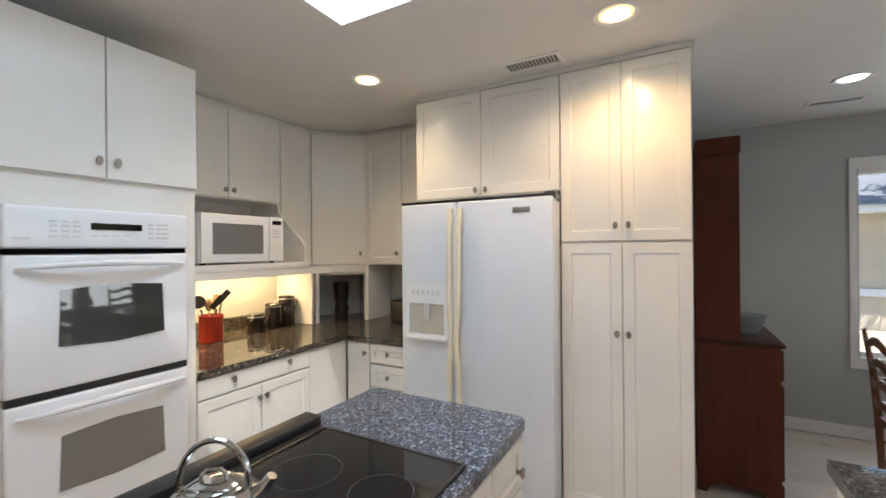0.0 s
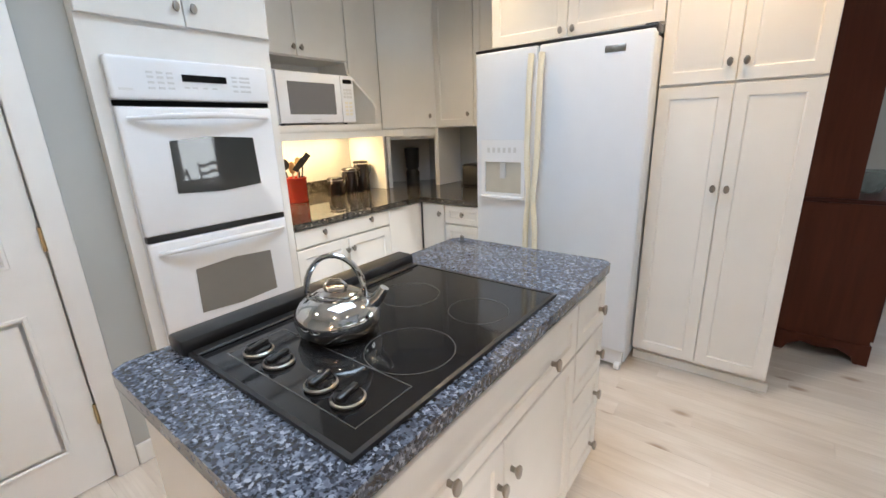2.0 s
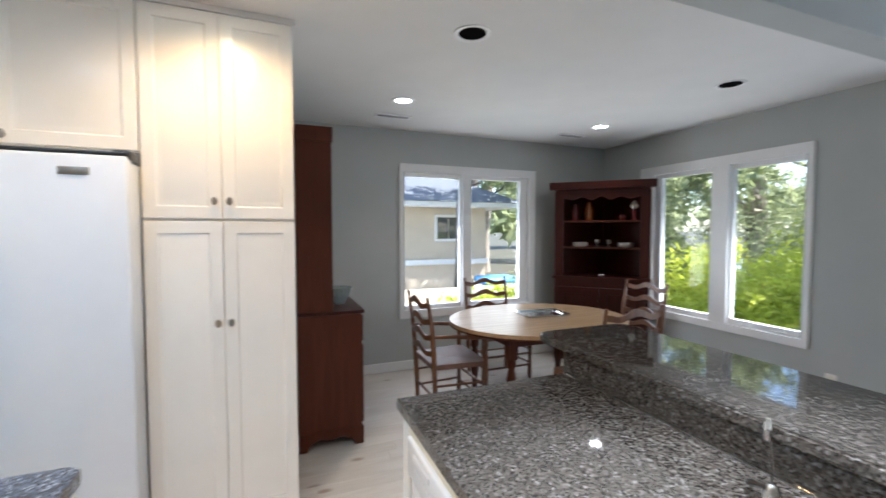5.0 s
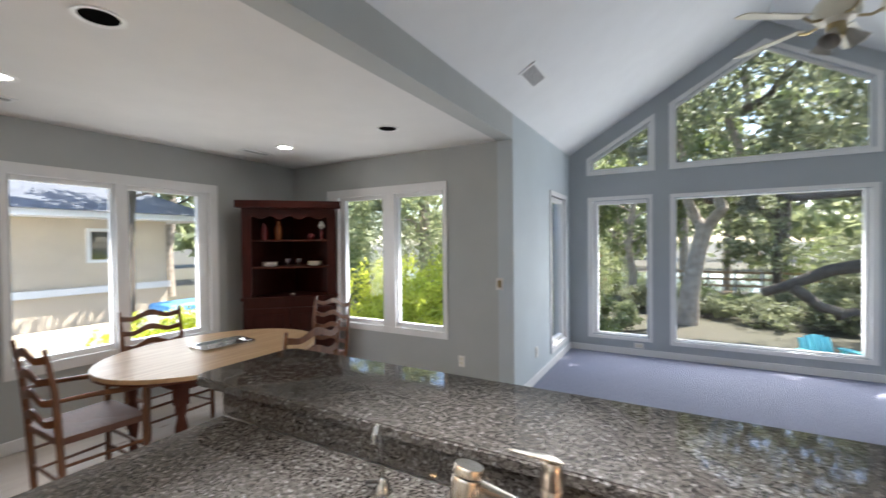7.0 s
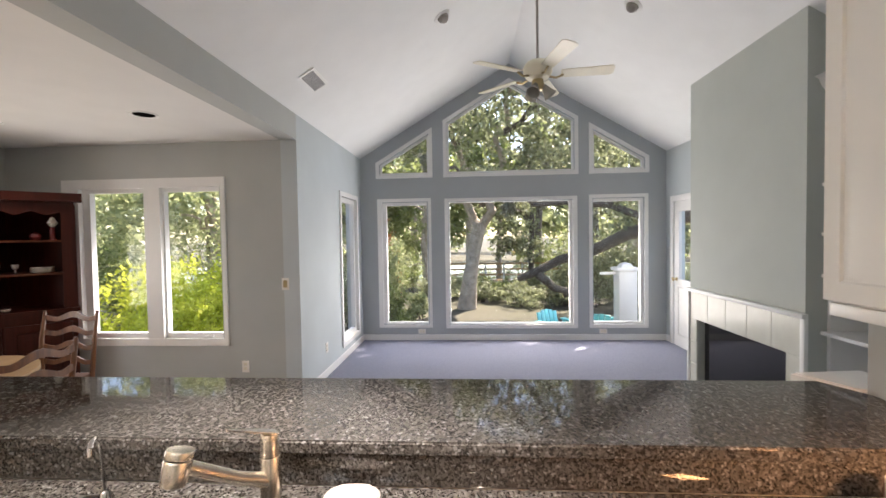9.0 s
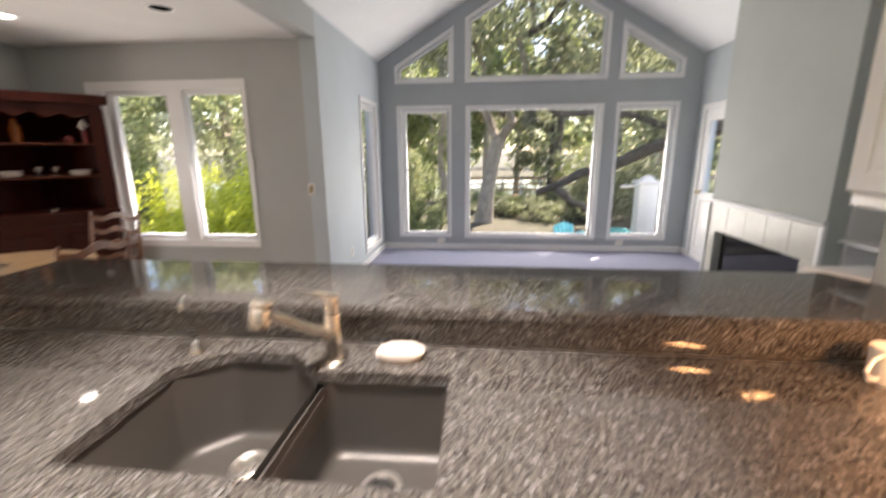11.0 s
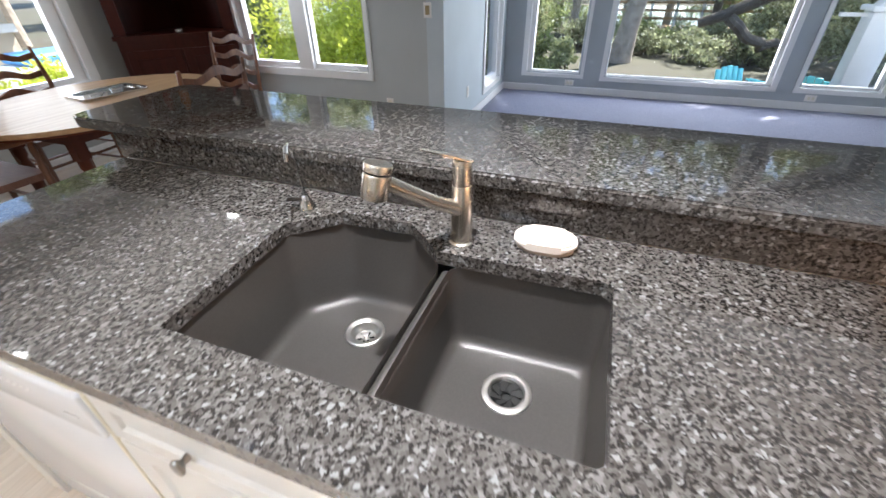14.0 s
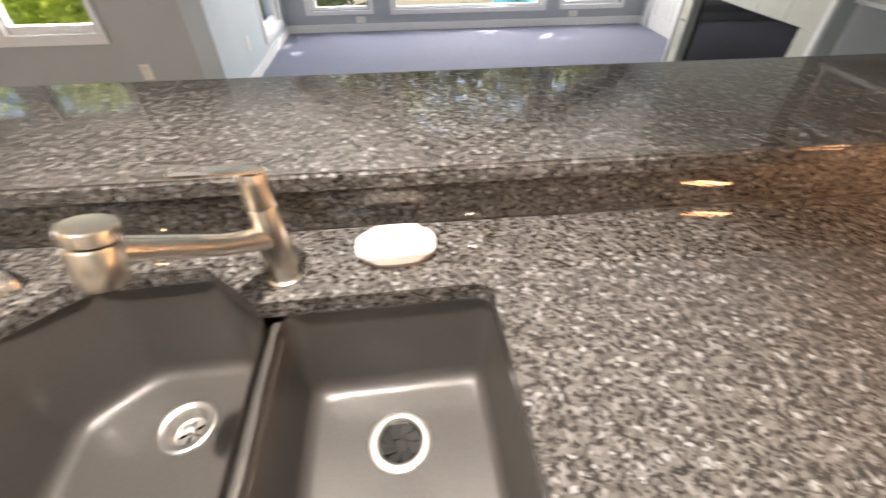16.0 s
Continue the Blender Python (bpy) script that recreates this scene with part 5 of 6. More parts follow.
ceiling_vent(pose(1.49, 4.69, CEIL), 0.33, 0.12, "white supply vent in the dining ceiling")
ceiling_vent(pose(3.536, 4.726, CEIL), 0.33, 0.12, "white supply vent in the dining ceiling")
tilt = math.degrees(math.atan2(RIDGE - SPRING, VN - RIDGE_Y))
ceiling_vent(pose(4.11, 1.857, roof_z(1.857) - 0.002, -tilt), 0.36, 0.16, "square white return vent on the sloped ceiling")
for x, y, sg in ((4.437, 0.729, -1), (4.378, -0.99, 1)):
    ob = thing("eyeball_light", pose(x, y, roof_z(y) - 0.002, sg * tilt), "white eyeball spotlight on the sloped ceiling", "ceiling light", "eyeball lights")
    part("trim_ring", lathe([(0.085, 0), (0.085, -0.006), (0.06, -0.012), (0.058, 0)], 28), M_TRIM, ob)
    part("eyeball", lathe([(0.055, 0), (0.052, -0.03), (0.035, -0.055), (0, -0.06)], 24), M_NICKEL, ob, "grey swivel eyeball", at=pose(0, 0, 0, 0, 25, 0))

fan = thing("ceiling_fan", pose(4.24, RIDGE_Y, RIDGE), "white ceiling fan with a three-lamp light kit on a long rod", "ceiling fan")
part("canopy", lathe([(0, -0.03), (0.06, -0.05), (0.065, -0.10), (0.02, -0.13), (0, -0.13)], 24), M_TRIM, fan)
part("downrod", tube([(0, 0, -0.1), (0, 0, -1.06)], 0.011, 10), M_NICKEL, fan)
part("motor", lathe([(0.03, -1.02), (0.10, -1.05), (0.125, -1.09), (0.125, -1.14), (0.10, -1.18), (0.05, -1.20), (0, -1.20)], 32), M_IVORY, fan, "cream motor housing")
for i in range(5):
    a = -95 + 72 * i
    br = part("blade_arm", tube([(0.10, 0, -1.175), (0.16, 0, -1.19), (0.22, 0, -1.165)], 0.010, 8), M_BRASS, fan, "ornate blade arm", at=pose(0, 0, 0, 0, 0, a))
    part("blade", slab([(0.20, -0.055), (0.62, -0.068), (0.645, -0.04), (0.645, 0.04), (0.62, 0.068), (0.20, 0.055)], -1.158, -1.150, 0.002), M_IVORY, br, "cream fan blade", at=pose(0, 0, -1.154, -13, 0, 0) @ pose(0, 0, 1.154))
part("light_hub", lathe([(0.05, -1.20), (0.055, -1.25), (0.04, -1.29), (0, -1.30)], 20), M_BRASS, fan)
for i in range(3):
    sh_ = lathe([(0.02, 0), (0.028, -0.02), (0.045, -0.07), (0.062, -0.11), (0.058, -0.11), (0.04, -0.07), (0.018, 0)], 20)
    part("glass_shade", sh_, material("frosted_glass", (0.36, 0.34, 0.30), 0.2, vary=0.05) if i == 0 else bpy.data.materials["frosted_glass"], fan, "bell glass shade", at=pose(0.05 * math.cos(radians(30 + 120 * i)), 0.05 * math.sin(radians(30 + 120 * i)), -1.25, 0, 0, 30 + 120 * i) @ pose(0, 0, 0, 0, -35, 0))
part("pull_chain", tube([(0, 0, -1.30), (0, 0, -1.40)], 0.002, 5), M_BRASS, fan)

# ---- fireplace side of the living room ----
FX0, FX1, FY = 3.53, 5.05, -1.836
bm = bmesh.new()
holed(bm, FX0, FX1, 0, roof_z(FY), [(3.69, 4.90, 0, 0.70)], lambda b, p, q, r, s: box(p, FY - 0.15, r, q, FY, s, b))
box(FX0, VS, 0, FX0 + 0.1, FY - 0.15, 3.1, bm)
box(FX1 - 0.1, VS, 0, FX1, FY - 0.15, 3.1, bm)
structure("wall_chimney", bm, material("chimney_paint", (0.47, 0.50, 0.47), 0.75, vary=0.03, scale=3, bump=0.05, bump_scale=220), "grey-green painted chimney breast", "wall")
fp = thing("fireplace", pose(0, FY, 0), "cream tiled fireplace with a black firebox", "fireplace")
bm = bmesh.new()
box(3.69, -0.55, 0, 4.90, -0.5, 0.8, bm)
box(3.63, -0.5, 0, 3.69, -0.15, 0.8, bm)
box(4.90, -0.5, 0, 4.96, -0.15, 0.8, bm)
box(3.69, -0.5, 0.70, 4.90, -0.15, 0.76, bm)
part("firebox", bm, M_FIREBOX, fp, "sooty black firebox", smooth=False)
for x0, x1 in ((3.54, 3.838), (3.842, 4.128), (4.132, 4.418), (4.422, 4.708), (4.712, 5.03)):
    part("tile", box(x0, 0.002, 0.702, x1, 0.014, 0.983, None, 0.002, 1), M_TILE, fp)
for x0, x1 in ((3.54, 3.688), (4.902, 5.03)):
    for z in (0.0, 0.235, 0.47):
        part("tile", box(x0, 0.002, z + 0.002, x1, 0.014, z + 0.231, None, 0.002, 1), M_TILE, fp)
part("mantel", box(3.50, 0.0, 0.985, 5.07, 0.045, 1.02, None, 0.006), M_TRIM, fp, "thin white mantel moulding")
part("side_moulding", box(3.50, 0.0, 0, 3.54, 0.03, 1.005, None, 0.004), M_TRIM, fp, "white side moulding")
part("side_moulding", box(5.03, 0.0, 0, 5.065, 0.03, 1.005, None, 0.004), M_TRIM, fp, "white side moulding")
part("glass_door", box(3.72, -0.06, 0.02, 4.87, -0.05, 0.68), M_BLACK_GLASS, fp, "dark glass fire door", smooth=False)
bc = thing("built_in_bookcase", pose(1.95, VS, 0), "white built-in bookcase with a crown moulding", "bookcase")
part("back_panel", box(0, 0, 0, 1.58, 0.02, 2.56), M_WALL_LIVING, bc, smooth=False)
part("side_panel", box(0, 0.02, 0, 0.03, 0.40, 2.56), M_TRIM, bc, smooth=False)
part("side_panel", box(1.55, 0.02, 0, 1.578, 0.42, 2.56), M_TRIM, bc, smooth=False)
for z in (0.9, 1.30, 1.585, 1.925):
    part("shelf", box(0.03, 0.02, z - 0.022, 1.55, 0.485, z), M_TRIM, bc, smooth=False)
part("crown", prism([(0, 2.56), (0.44, 2.56), (0.47, 2.59), (0.49, 2.64), (0.52, 2.66), (0, 2.66)], 0, 1.58, None, Matrix(((0, 0, 1, 0), (1, 0, 0, 0), (0, 1, 0, 0), (0, 0, 0, 1)))), M_TRIM, bc, "white crown moulding")


def plate(name, m, lab, kind="outlet"):
    ob = thing(name, m, lab, kind)
    part("cover", box(-0.036, -0.006, -0.058, 0.036, 0, 0.058, None, 0.002), M_WHITE, ob)
    if kind == "outlet":
        for z in (-0.03, 0.012):
            part("socket", box(-0.016, -0.0075, z, 0.016, -0.0055, z + 0.026, None, 0.002), M_IVORY, ob)
    elif kind == "switch":
        part("toggle", box(-0.02, -0.009, -0.035, 0.02, -0.005, 0.035), M_BRASS, ob, "brown thermostat face")


plate("thermostat", pose(EX, 2.312, 1.16, 0, 0, -90), "small white thermostat on the wall", "switch")
plate("wall_outlet", pose(EX, 2.74, 0.34, 0, 0, -90), "white wall outlet low on the wall")
plate("wall_outlet", pose(5.167, VN, 0.337), "white wall outlet low on the wall")
plate("wall_outlet", pose(1.10, NY, 0.36), "white wall outlet low on the wall")
for y in (1.25, -1.48):
    plate("floor_vent_plate", pose(VE, y, 0.145, 0, 90, -90), "white outlet plate above the baseboard")

# ---- dining area ----
ht = thing("china_hutch", pose(0.592, 3.812, 0, 0, 0, 0), "dark cherry hutch with a stepped-back upper part", "hutch")
HW = 1.15
part("base_body", box(0.0, 0.0, 0.10, 0.425, HW, 0.93), M_CHERRY, ht, smooth=False)
foot = [(0.0, 0.0), (0.05, 0.0), (0.07, 0.04), (0.13, 0.075), (0.21, 0.06), (0.29, 0.075), (0.36, 0.04), (0.375, 0.0), (0.435, 0.0), (0.435, 0.125), (0.0, 0.125)]
part("base_skirt", prism(foot, 0, 0.02, None, Matrix(((1, 0, 0, 0), (0, 0, -1, 0.015), (0, 1, 0, 0), (0, 0, 0, 1)))), M_CHERRY, ht, "scalloped side skirt", smooth=False)
part("base_skirt", prism(foot, 0, 0.02, None, Matrix(((1, 0, 0, 0), (0, 0, -1, HW + 0.005), (0, 1, 0, 0), (0, 0, 0, 1)))), M_CHERRY, ht, "scalloped side skirt", smooth=False)
part("front_skirt", box(0.415, 0.0, 0.0, 0.435, HW, 0.12), M_CHERRY, ht, smooth=False)
part("counter_top", box(0.0, -0.01, 0.93, 0.447, HW + 0.01, 0.955, None, 0.006), M_CHERRY_DARK, ht, "dark polished hutch counter")
for y0, y1 in ((0.03, 0.56), (0.59, 1.12)):
    d = part("hutch_door", front(y1 - y0, 0.56, 0.018, True, 0.06), M_CHERRY, ht, at=pose(0.425, y0, 0.14, 0, 0, 90))
    knob(d, 0.05 if y0 > 0.3 else y1 - y0 - 0.05, -0.018, 0.30)
    d = part("hutch_drawer", front(y1 - y0, 0.18, 0.018, True, 0.03), M_CHERRY, ht, at=pose(0.425, y0, 0.73, 0, 0, 90))
    knob(d, (y1 - y0) / 2, -0.018, 0.09)
part("upper_side", box(0.0, 0.0, 0.955, 0.232, 0.022, 2.10), M_CHERRY, ht, smooth=False)
part("upper_side", box(0.0, HW - 0.022, 0.955, 0.232, HW, 2.10), M_CHERRY, ht, smooth=False)
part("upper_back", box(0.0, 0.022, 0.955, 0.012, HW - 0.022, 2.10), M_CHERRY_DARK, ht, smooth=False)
for z in (1.35, 1.72, 2.08):
    part("shelf", box(0.012, 0.022, z, 0.22, HW - 0.022, z + 0.02), M_CHERRY, ht, smooth=False)
part("cornice", box(0.0, -0.012, 2.10, 0.240, HW + 0.012, 2.205, None, 0.008, 2), M_CHERRY, ht, "plain cornice")
gb = solid("glass_bowl", lathe([(0, 0.0), (0.045, 0.0), (0.05, 0.006), (0.09, 0.075), (0.105, 0.125), (0.101, 0.126), (0.085, 0.075), (0.045, 0.012), (0, 0.012)], 24), material("cut_glass", (0.70, 0.78, 0.78), 0.06, vary=0.1, scale=40, bump=0.5, bump_scale=50), "clear cut-glass bowl on the hutch counter", "bowl", m=pose(0.90, 4.12, 0.955))
gb.data.materials[0].node_tree.nodes["Principled BSDF"].inputs["Transmission Weight"].default_value = 0.9

tb = thing("dining_table", pose(2.60, 3.97, 0), "honey oak oval dining table with turned legs", "table")
part("tabletop", slab([(0.80 * math.cos(2 * math.pi * i / 56), 0.66 * math.sin(2 * math.pi * i / 56)) for i in range(56)], 0.722, 0.75, 0.008), M_TABLE, tb)
part("table_edge", ring_frame([(0.802 * math.cos(2 * math.pi * i / 56), 0.662 * math.sin(2 * math.pi * i / 56)) for i in range(56)], [(0.76 * math.cos(2 * math.pi * i / 56), 0.62 * math.sin(2 * math.pi * i / 56)) for i in range(56)], 0.0, 0.012), M_CHERRY, tb, "reddish moulded rim", at=pose(0, 0, 0.721, -90))
part("apron", ring_frame(rect(-0.50, -0.36, 0.50, 0.36), rect(-0.475, -0.335, 0.475, 0.335), -0.72, -0.62), M_CHERRY, tb, at=pose(0, 0, 0, -90), smooth=False)
LEG = [(0.035, 0), (0.022, 0.03), (0.028, 0.08), (0.020, 0.12), (0.036, 0.25), (0.040, 0.36), (0.024, 0.44), (0.036, 0.47), (0.036, 0.52)]
for lx in (-0.46, 0.46):
    for ly in (-0.32, 0.32):
        bm = lathe(LEG, 16)
        box(-0.036, -0.036, 0.52, 0.036, 0.036, 0.72, bm)
        part("leg", bm, M_CHERRY, tb, at=pose(lx, ly, 0))
tr = thing("serving_tray", pose(2.70, 4.06, 0.75, 0, 0, -7), "silver serving tray on the dining table", "tray")
part("plate", slab(rounded(-0.20, -0.135, 0.20, 0.135, 0.03), 0.0, 0.006, 0.002), M_CHROME, tr)
part("rim", ring_frame([(x, y) for x, y in rounded(-0.215, -0.15, 0.215, 0.15, 0.035)], [(x, y) for x, y in rounded(-0.19, -0.125, 0.19, 0.125, 0.03)], -0.018, -0.006), M_CHROME, tr, "beaded rim", at=pose(0, 0, 0, -90))
for i, (x, y, s) in enumerate(((-0.06, 0.02, 1), (0.05, -0.03, 0.8), (0.09, 0.05, 0.9), (-0.1, -0.05, 0.7))):
    part("relief", lathe([(0.035 * s, 0.006), (0.03 * s, 0.012), (0, 0.013)], 14), M_CHROME, tr, at=pose(x, y, 0) @ Matrix.Diagonal((1.6, 0.8, 1, 1)))


def chair(m, arms):
    """A ladder-back chair: back posts at x=0, seat out to x=0.45, width along y."""
    ob = thing("dining_chair", m, "walnut ladder-back %s with a woven rush seat" % ("armchair" if arms else "dining chair"), "chair", "chairs round the table")
    for y in (-0.245, 0.245):
        part("back_post", tube([(0.02, y * 0.93, 0), (0.0, y * 0.95, 0.45), (-0.02, y, 0.75), (-0.06, y, 1.0)], [0.018, 0.020, 0.018, 0.012], 10), M_CHAIR, ob)
        prof = [(0.016, 0), (0.020, 0.06), (0.017, 0.2), (0.022, 0.4), (0.018, 0.46)]
        if arms:
            prof += [(0.022, 0.50), (0.014, 0.53), (0.020, 0.60), (0.013, 0.655)]
        part("front_leg", lathe(prof, 12), M_CHAIR, ob, at=pose(0.43, y * 1.08, 0))
        for z, r in ((0.16, 0.010), (0.30, 0.010)):
            part("stretcher", tube([(0.01, y * 0.94, z), (0.43, y * 1.08, z)], r, 8), M_CHAIR, ob)
        if arms:
            part("arm", tube([(-0.005, y * 0.98, 0.69), (0.15, y * 1.04, 0.685), (0.32, y * 1.1, 0.665), (0.45, y * 1.12, 0.665)], [0.013, 0.015, 0.018, 0.015], 10), M_CHAIR, ob)
    for z in (0.14, 0.26):
        part("stretcher", tube([(0.43, -0.26, z), (0.43, 0.26, z)], 0.011, 8), M_CHAIR, ob)
    part("stretcher", tube([(0.012, -0.23, 0.2), (0.012, 0.23, 0.2)], 0.010, 8), M_CHAIR, ob)
    for i, z in enumerate((0.545, 0.67, 0.795, 0.92)):
        n = 16
        up, lo = [], []
        for k in range(n + 1):
            u = -1 + 2 * k / n
            wave = 0.030 * max(0, math.cos(u * 2.6)) + 0.010 * math.cos(u * 6)
            up.append((u * 0.24, z + 0.030 + wave))
            lo.append((u * 0.24, z - 0.012 + wave * 0.75))
        bm = bmesh.new()
        back = -0.015 - 0.045 * max(0, (z - 0.6)) / 0.4
        rows = []
        for t_ in (-0.006, 0.006):
            rows.append([[bm.verts.new((back + t_ - 0.030 * (1 - (y / 0.24) ** 2), y, zz)) for y, zz in lst] for lst in (up, lo)])
        for k in range(n):
            bm.faces.new((rows[0][0][k], rows[0][0][k + 1], rows[0][1][k + 1], rows[0][1][k]))
            bm.faces.new((rows[1][0][k + 1], rows[1][0][k], rows[1][1][k], rows[1][1][k + 1]))
            bm.faces.new((rows[0][0][k + 1], rows[0][0][k], rows[1][0][k], rows[1][0][k + 1]))
            bm.faces.new((rows[0][1][k], rows[0][1][k + 1], rows[1][1][k + 1], rows[1][1][k]))
        part("back_slat", bm, M_CHAIR, ob)
    bm = bmesh.new()
    quad = [(-0.005, -0.225), (0.45, -0.265), (0.45, 0.265), (-0.005, 0.225)]
    top = [bm.verts.new((x, y, 0.465)) for x, y in quad]
    low = [bm.verts.new((x, y, 0.425)) for x, y in quad]
    mid = [bm.verts.new((0.20, 0, 0.448)), bm.verts.new((0.25, 0, 0.448))]
    bm.faces.new((top[0], mid[0], top[3]))
    bm.faces.new((top[0], top[1], mid[1], mid[0]))
    bm.faces.new((top[1], top[2], mid[1]))
    bm.faces.new((top[2], top[3], mid[0], mid[1]))
    for k in range(4):
        bm.faces.new((top[k], low[k], low[(k + 1) % 4], top[(k + 1) % 4]))
    bm.faces.new(low[::-1])
    part("seat", bm, M_RUSH, ob, "woven rush seat with diagonal seams", smooth=False)
    return ob


chair(pose(1.585, 4.10, 0), True)
side_chair = chair(pose(2.60, 4.92, 0, 0, 0, -90), False)
copy_thing(side_chair, pose(2.70, 3.06, 0, 0, 0, 90))
copy_thing(side_chair, pose(3.86, 4.02, 0, 0, 0, 180))

cc = thing("corner_cabinet", pose(3.46, 4.99, 0, 0, 0, -45), "dark cherry corner cabinet with open display shelves", "corner cabinet")
CW = 1.117
plan = [(0.06, 0.0), (CW - 0.06, 0.0), (CW - 0.06, 0.10), (CW / 2, 0.60), (0.06, 0.10)]
part("lower_body", prism(plan, 0.0, 0.95), M_CHERRY_DARK, cc, smooth=False)
part("ledge", prism([(0.04, -0.02), (CW - 0.04, -0.02), (CW - 0.04, 0.1), (CW / 2, 0.60), (0.04, 0.1)], 0.95, 0.985), M_CHERRY_DARK, cc, smooth=False)
for x0 in (0.10, CW / 2 + 0.01):
    d = part("cabinet_door", front(CW / 2 - 0.11, 0.72, 0.016, True, 0.07), M_CHERRY_DARK, cc, at=pose(x0, 0, 0.14))
    knob(d, CW / 2 - 0.15 if x0 < 0.3 else 0.04, -0.016, 0.45)
for x0, x1 in ((0.06, 0.155), (CW - 0.155, CW - 0.06)):
    part("stile", box(x0, 0.0, 0.985, x1, 0.03, 1.95), M_CHERRY_DARK, cc, smooth=False)
arch = [(0.15, 1.95), (0.15, 1.86)]
for k in range(25):
    u = k / 24
    arch.append((0.15 + (CW - 0.30) * u, 1.872 + 0.022 * math.cos(u * 8 * math.pi) * (0.5 + 0.5 * math.sin(math.pi * u))))
arch += [(CW - 0.15, 1.86), (CW - 0.15, 1.95)]
part("scalloped_rail", prism(arch, -0.03, 0, None, Matrix(((1, 0, 0, 0), (0, 0, -1, 0), (0, 1, 0, 0), (0, 0, 0, 1)))), M_CHERRY_DARK, cc, "scalloped top rail", smooth=False)
for a, b in (((0.06, 0.03), (0.06, 0.10)), ((0.06, 0.10), (CW / 2, 0.60)), ((CW / 2, 0.60), (CW - 0.06, 0.10)), ((CW - 0.06, 0.10), (CW - 0.06, 0.03))):
    n_ = Vector((a[1] - b[1], b[0] - a[0])).normalized() * 0.008
    part("back_board", prism([(a[0] - n_.x, a[1] - n_.y), (b[0] - n_.x, b[1] - n_.y), (b[0] + n_.x, b[1] + n_.y), (a[0] + n_.x, a[1] + n_.y)], 0.985, 1.95), M_CHERRY_DARK, cc, smooth=False)
shelf_plan = [(0.08, 0.04), (CW - 0.08, 0.04), (CW - 0.08, 0.10), (CW / 2, 0.58), (0.08, 0.10)]
for z in (1.32, 1.625):
    part("shelf", prism(shelf_plan, z - 0.018, z), M_CHERRY, cc, smooth=False)
part("top_board", prism(plan, 1.95, 1.98), M_CHERRY_DARK, cc, smooth=False)
part("cornice", prism([(0.0, -0.05), (CW, -0.05), (CW, 0.05), (CW - 0.06, 0.10), (CW / 2, 0.60), (0.06, 0.10), (0.0, 0.05)], 1.98, 2.06), M_CHERRY_DARK, cc, "projecting cornice", smooth=False)


def in_cabinet(x, y, z):
    return pose(3.46, 4.99, 0, 0, 0, -45) @ pose(x, y, z)


M_AMBER = material("amber_glaze", (0.30, 0.09, 0.02), 0.25, vary=0.2)
M_WINE = material("wine_glaze", (0.12, 0.02, 0.02), 0.25, vary=0.2)
VASE = [(0, 0), (0.035, 0), (0.042, 0.05), (0.04, 0.13), (0.022, 0.16), (0.024, 0.19), (0, 0.19)]
solid("vase", lathe(VASE, 18), M_WINE, "dark red bottle vase on the top shelf", "vase", m=in_cabinet(0.27, 0.16, 1.625))
solid("vase", lathe([(r * 1.1, z * 1.12) for r, z in VASE], 18), M_AMBER, "amber bottle vase on the top shelf", "vase", m=in_cabinet(0.42, 0.20, 1.625))
solid("round_box", lathe([(0, 0), (0.03, 0), (0.045, 0.03), (0.04, 0.06), (0.02, 0.075), (0, 0.08)], 18), M_WINE, "small round wine-red box", "box", m=in_cabinet(0.78, 0.16, 1.625))
solid("figurine_stand", lathe([(0, 0), (0.03, 0), (0.022, 0.02), (0.022, 0.12), (0, 0.12)], 16), M_WINE, "dark red cylinder under a shell", "stand", m=in_cabinet(0.90, 0.12, 1.625))
solid("shell", lathe([(0, 0), (0.02, 0.01), (0.045, 0.04), (0.03, 0.06), (0.018, 0.09), (0, 0.10)], 7), M_WHITE, "white spiky sea shell on a stand", "shell", m=in_cabinet(0.90, 0.12, 1.745))
PLATE = [(0, 0), (0.05, 0), (0.085, 0.012), (0.088, 0.016), (0.05, 0.005), (0, 0.004)]
for x in (0.33, 0.82):
    for k in range(4):
        solid("plate", lathe(PLATE, 22), M_WHITE, "white china plate in a stack", "plate", "stacked plates", m=in_cabinet(x, 0.14, 1.32 + 0.012 * k))
for x in (0.52, 0.64):
    solid("goblet", lathe([(0, 0), (0.026, 0), (0.006, 0.008), (0.006, 0.035), (0.024, 0.05), (0.028, 0.085), (0.025, 0.085), (0.02, 0.053), (0, 0.045)], 18), M_NICKEL, "small pewter goblet on the shelf", "goblet", "goblets", m=in_cabinet(x, 0.14, 1.32))
solid("small_dish", lathe([(0, 0), (0.02, 0), (0.035, 0.018), (0.033, 0.019), (0, 0.006)], 16), M_WHITE, "small white dish on the lower shelf", "dish", m=in_cabinet(0.57, 0.12, 0.985))

# ---- outside ----
GZ = -0.75


def ground_material():
    m = bpy.data.materials.new("leafy_ground")
    m.use_nodes = True
    n, l = m.node_tree.nodes, m.node_tree.links
    b = n["Principled BSDF"]
    b.inputs["Roughness"].default_value = 0.9
    co, big, fine = n.new("ShaderNodeTexCoord"), n.new("ShaderNodeTexNoise"), n.new("ShaderNodeTexNoise")
    big.inputs["Scale"].default_value, fine.inputs["Scale"].default_value = 0.25, 9
    fine.inputs["Detail"].default_value = 6
    l.new(co.outputs["Object"], big.inputs["Vector"])
    l.new(co.outputs["Object"], fine.inputs["Vector"])
    r1, r2, mx = n.new("ShaderNodeValToRGB"), n.new("ShaderNodeValToRGB"), n.new("ShaderNodeMix")
    mx.data_type = "RGBA"
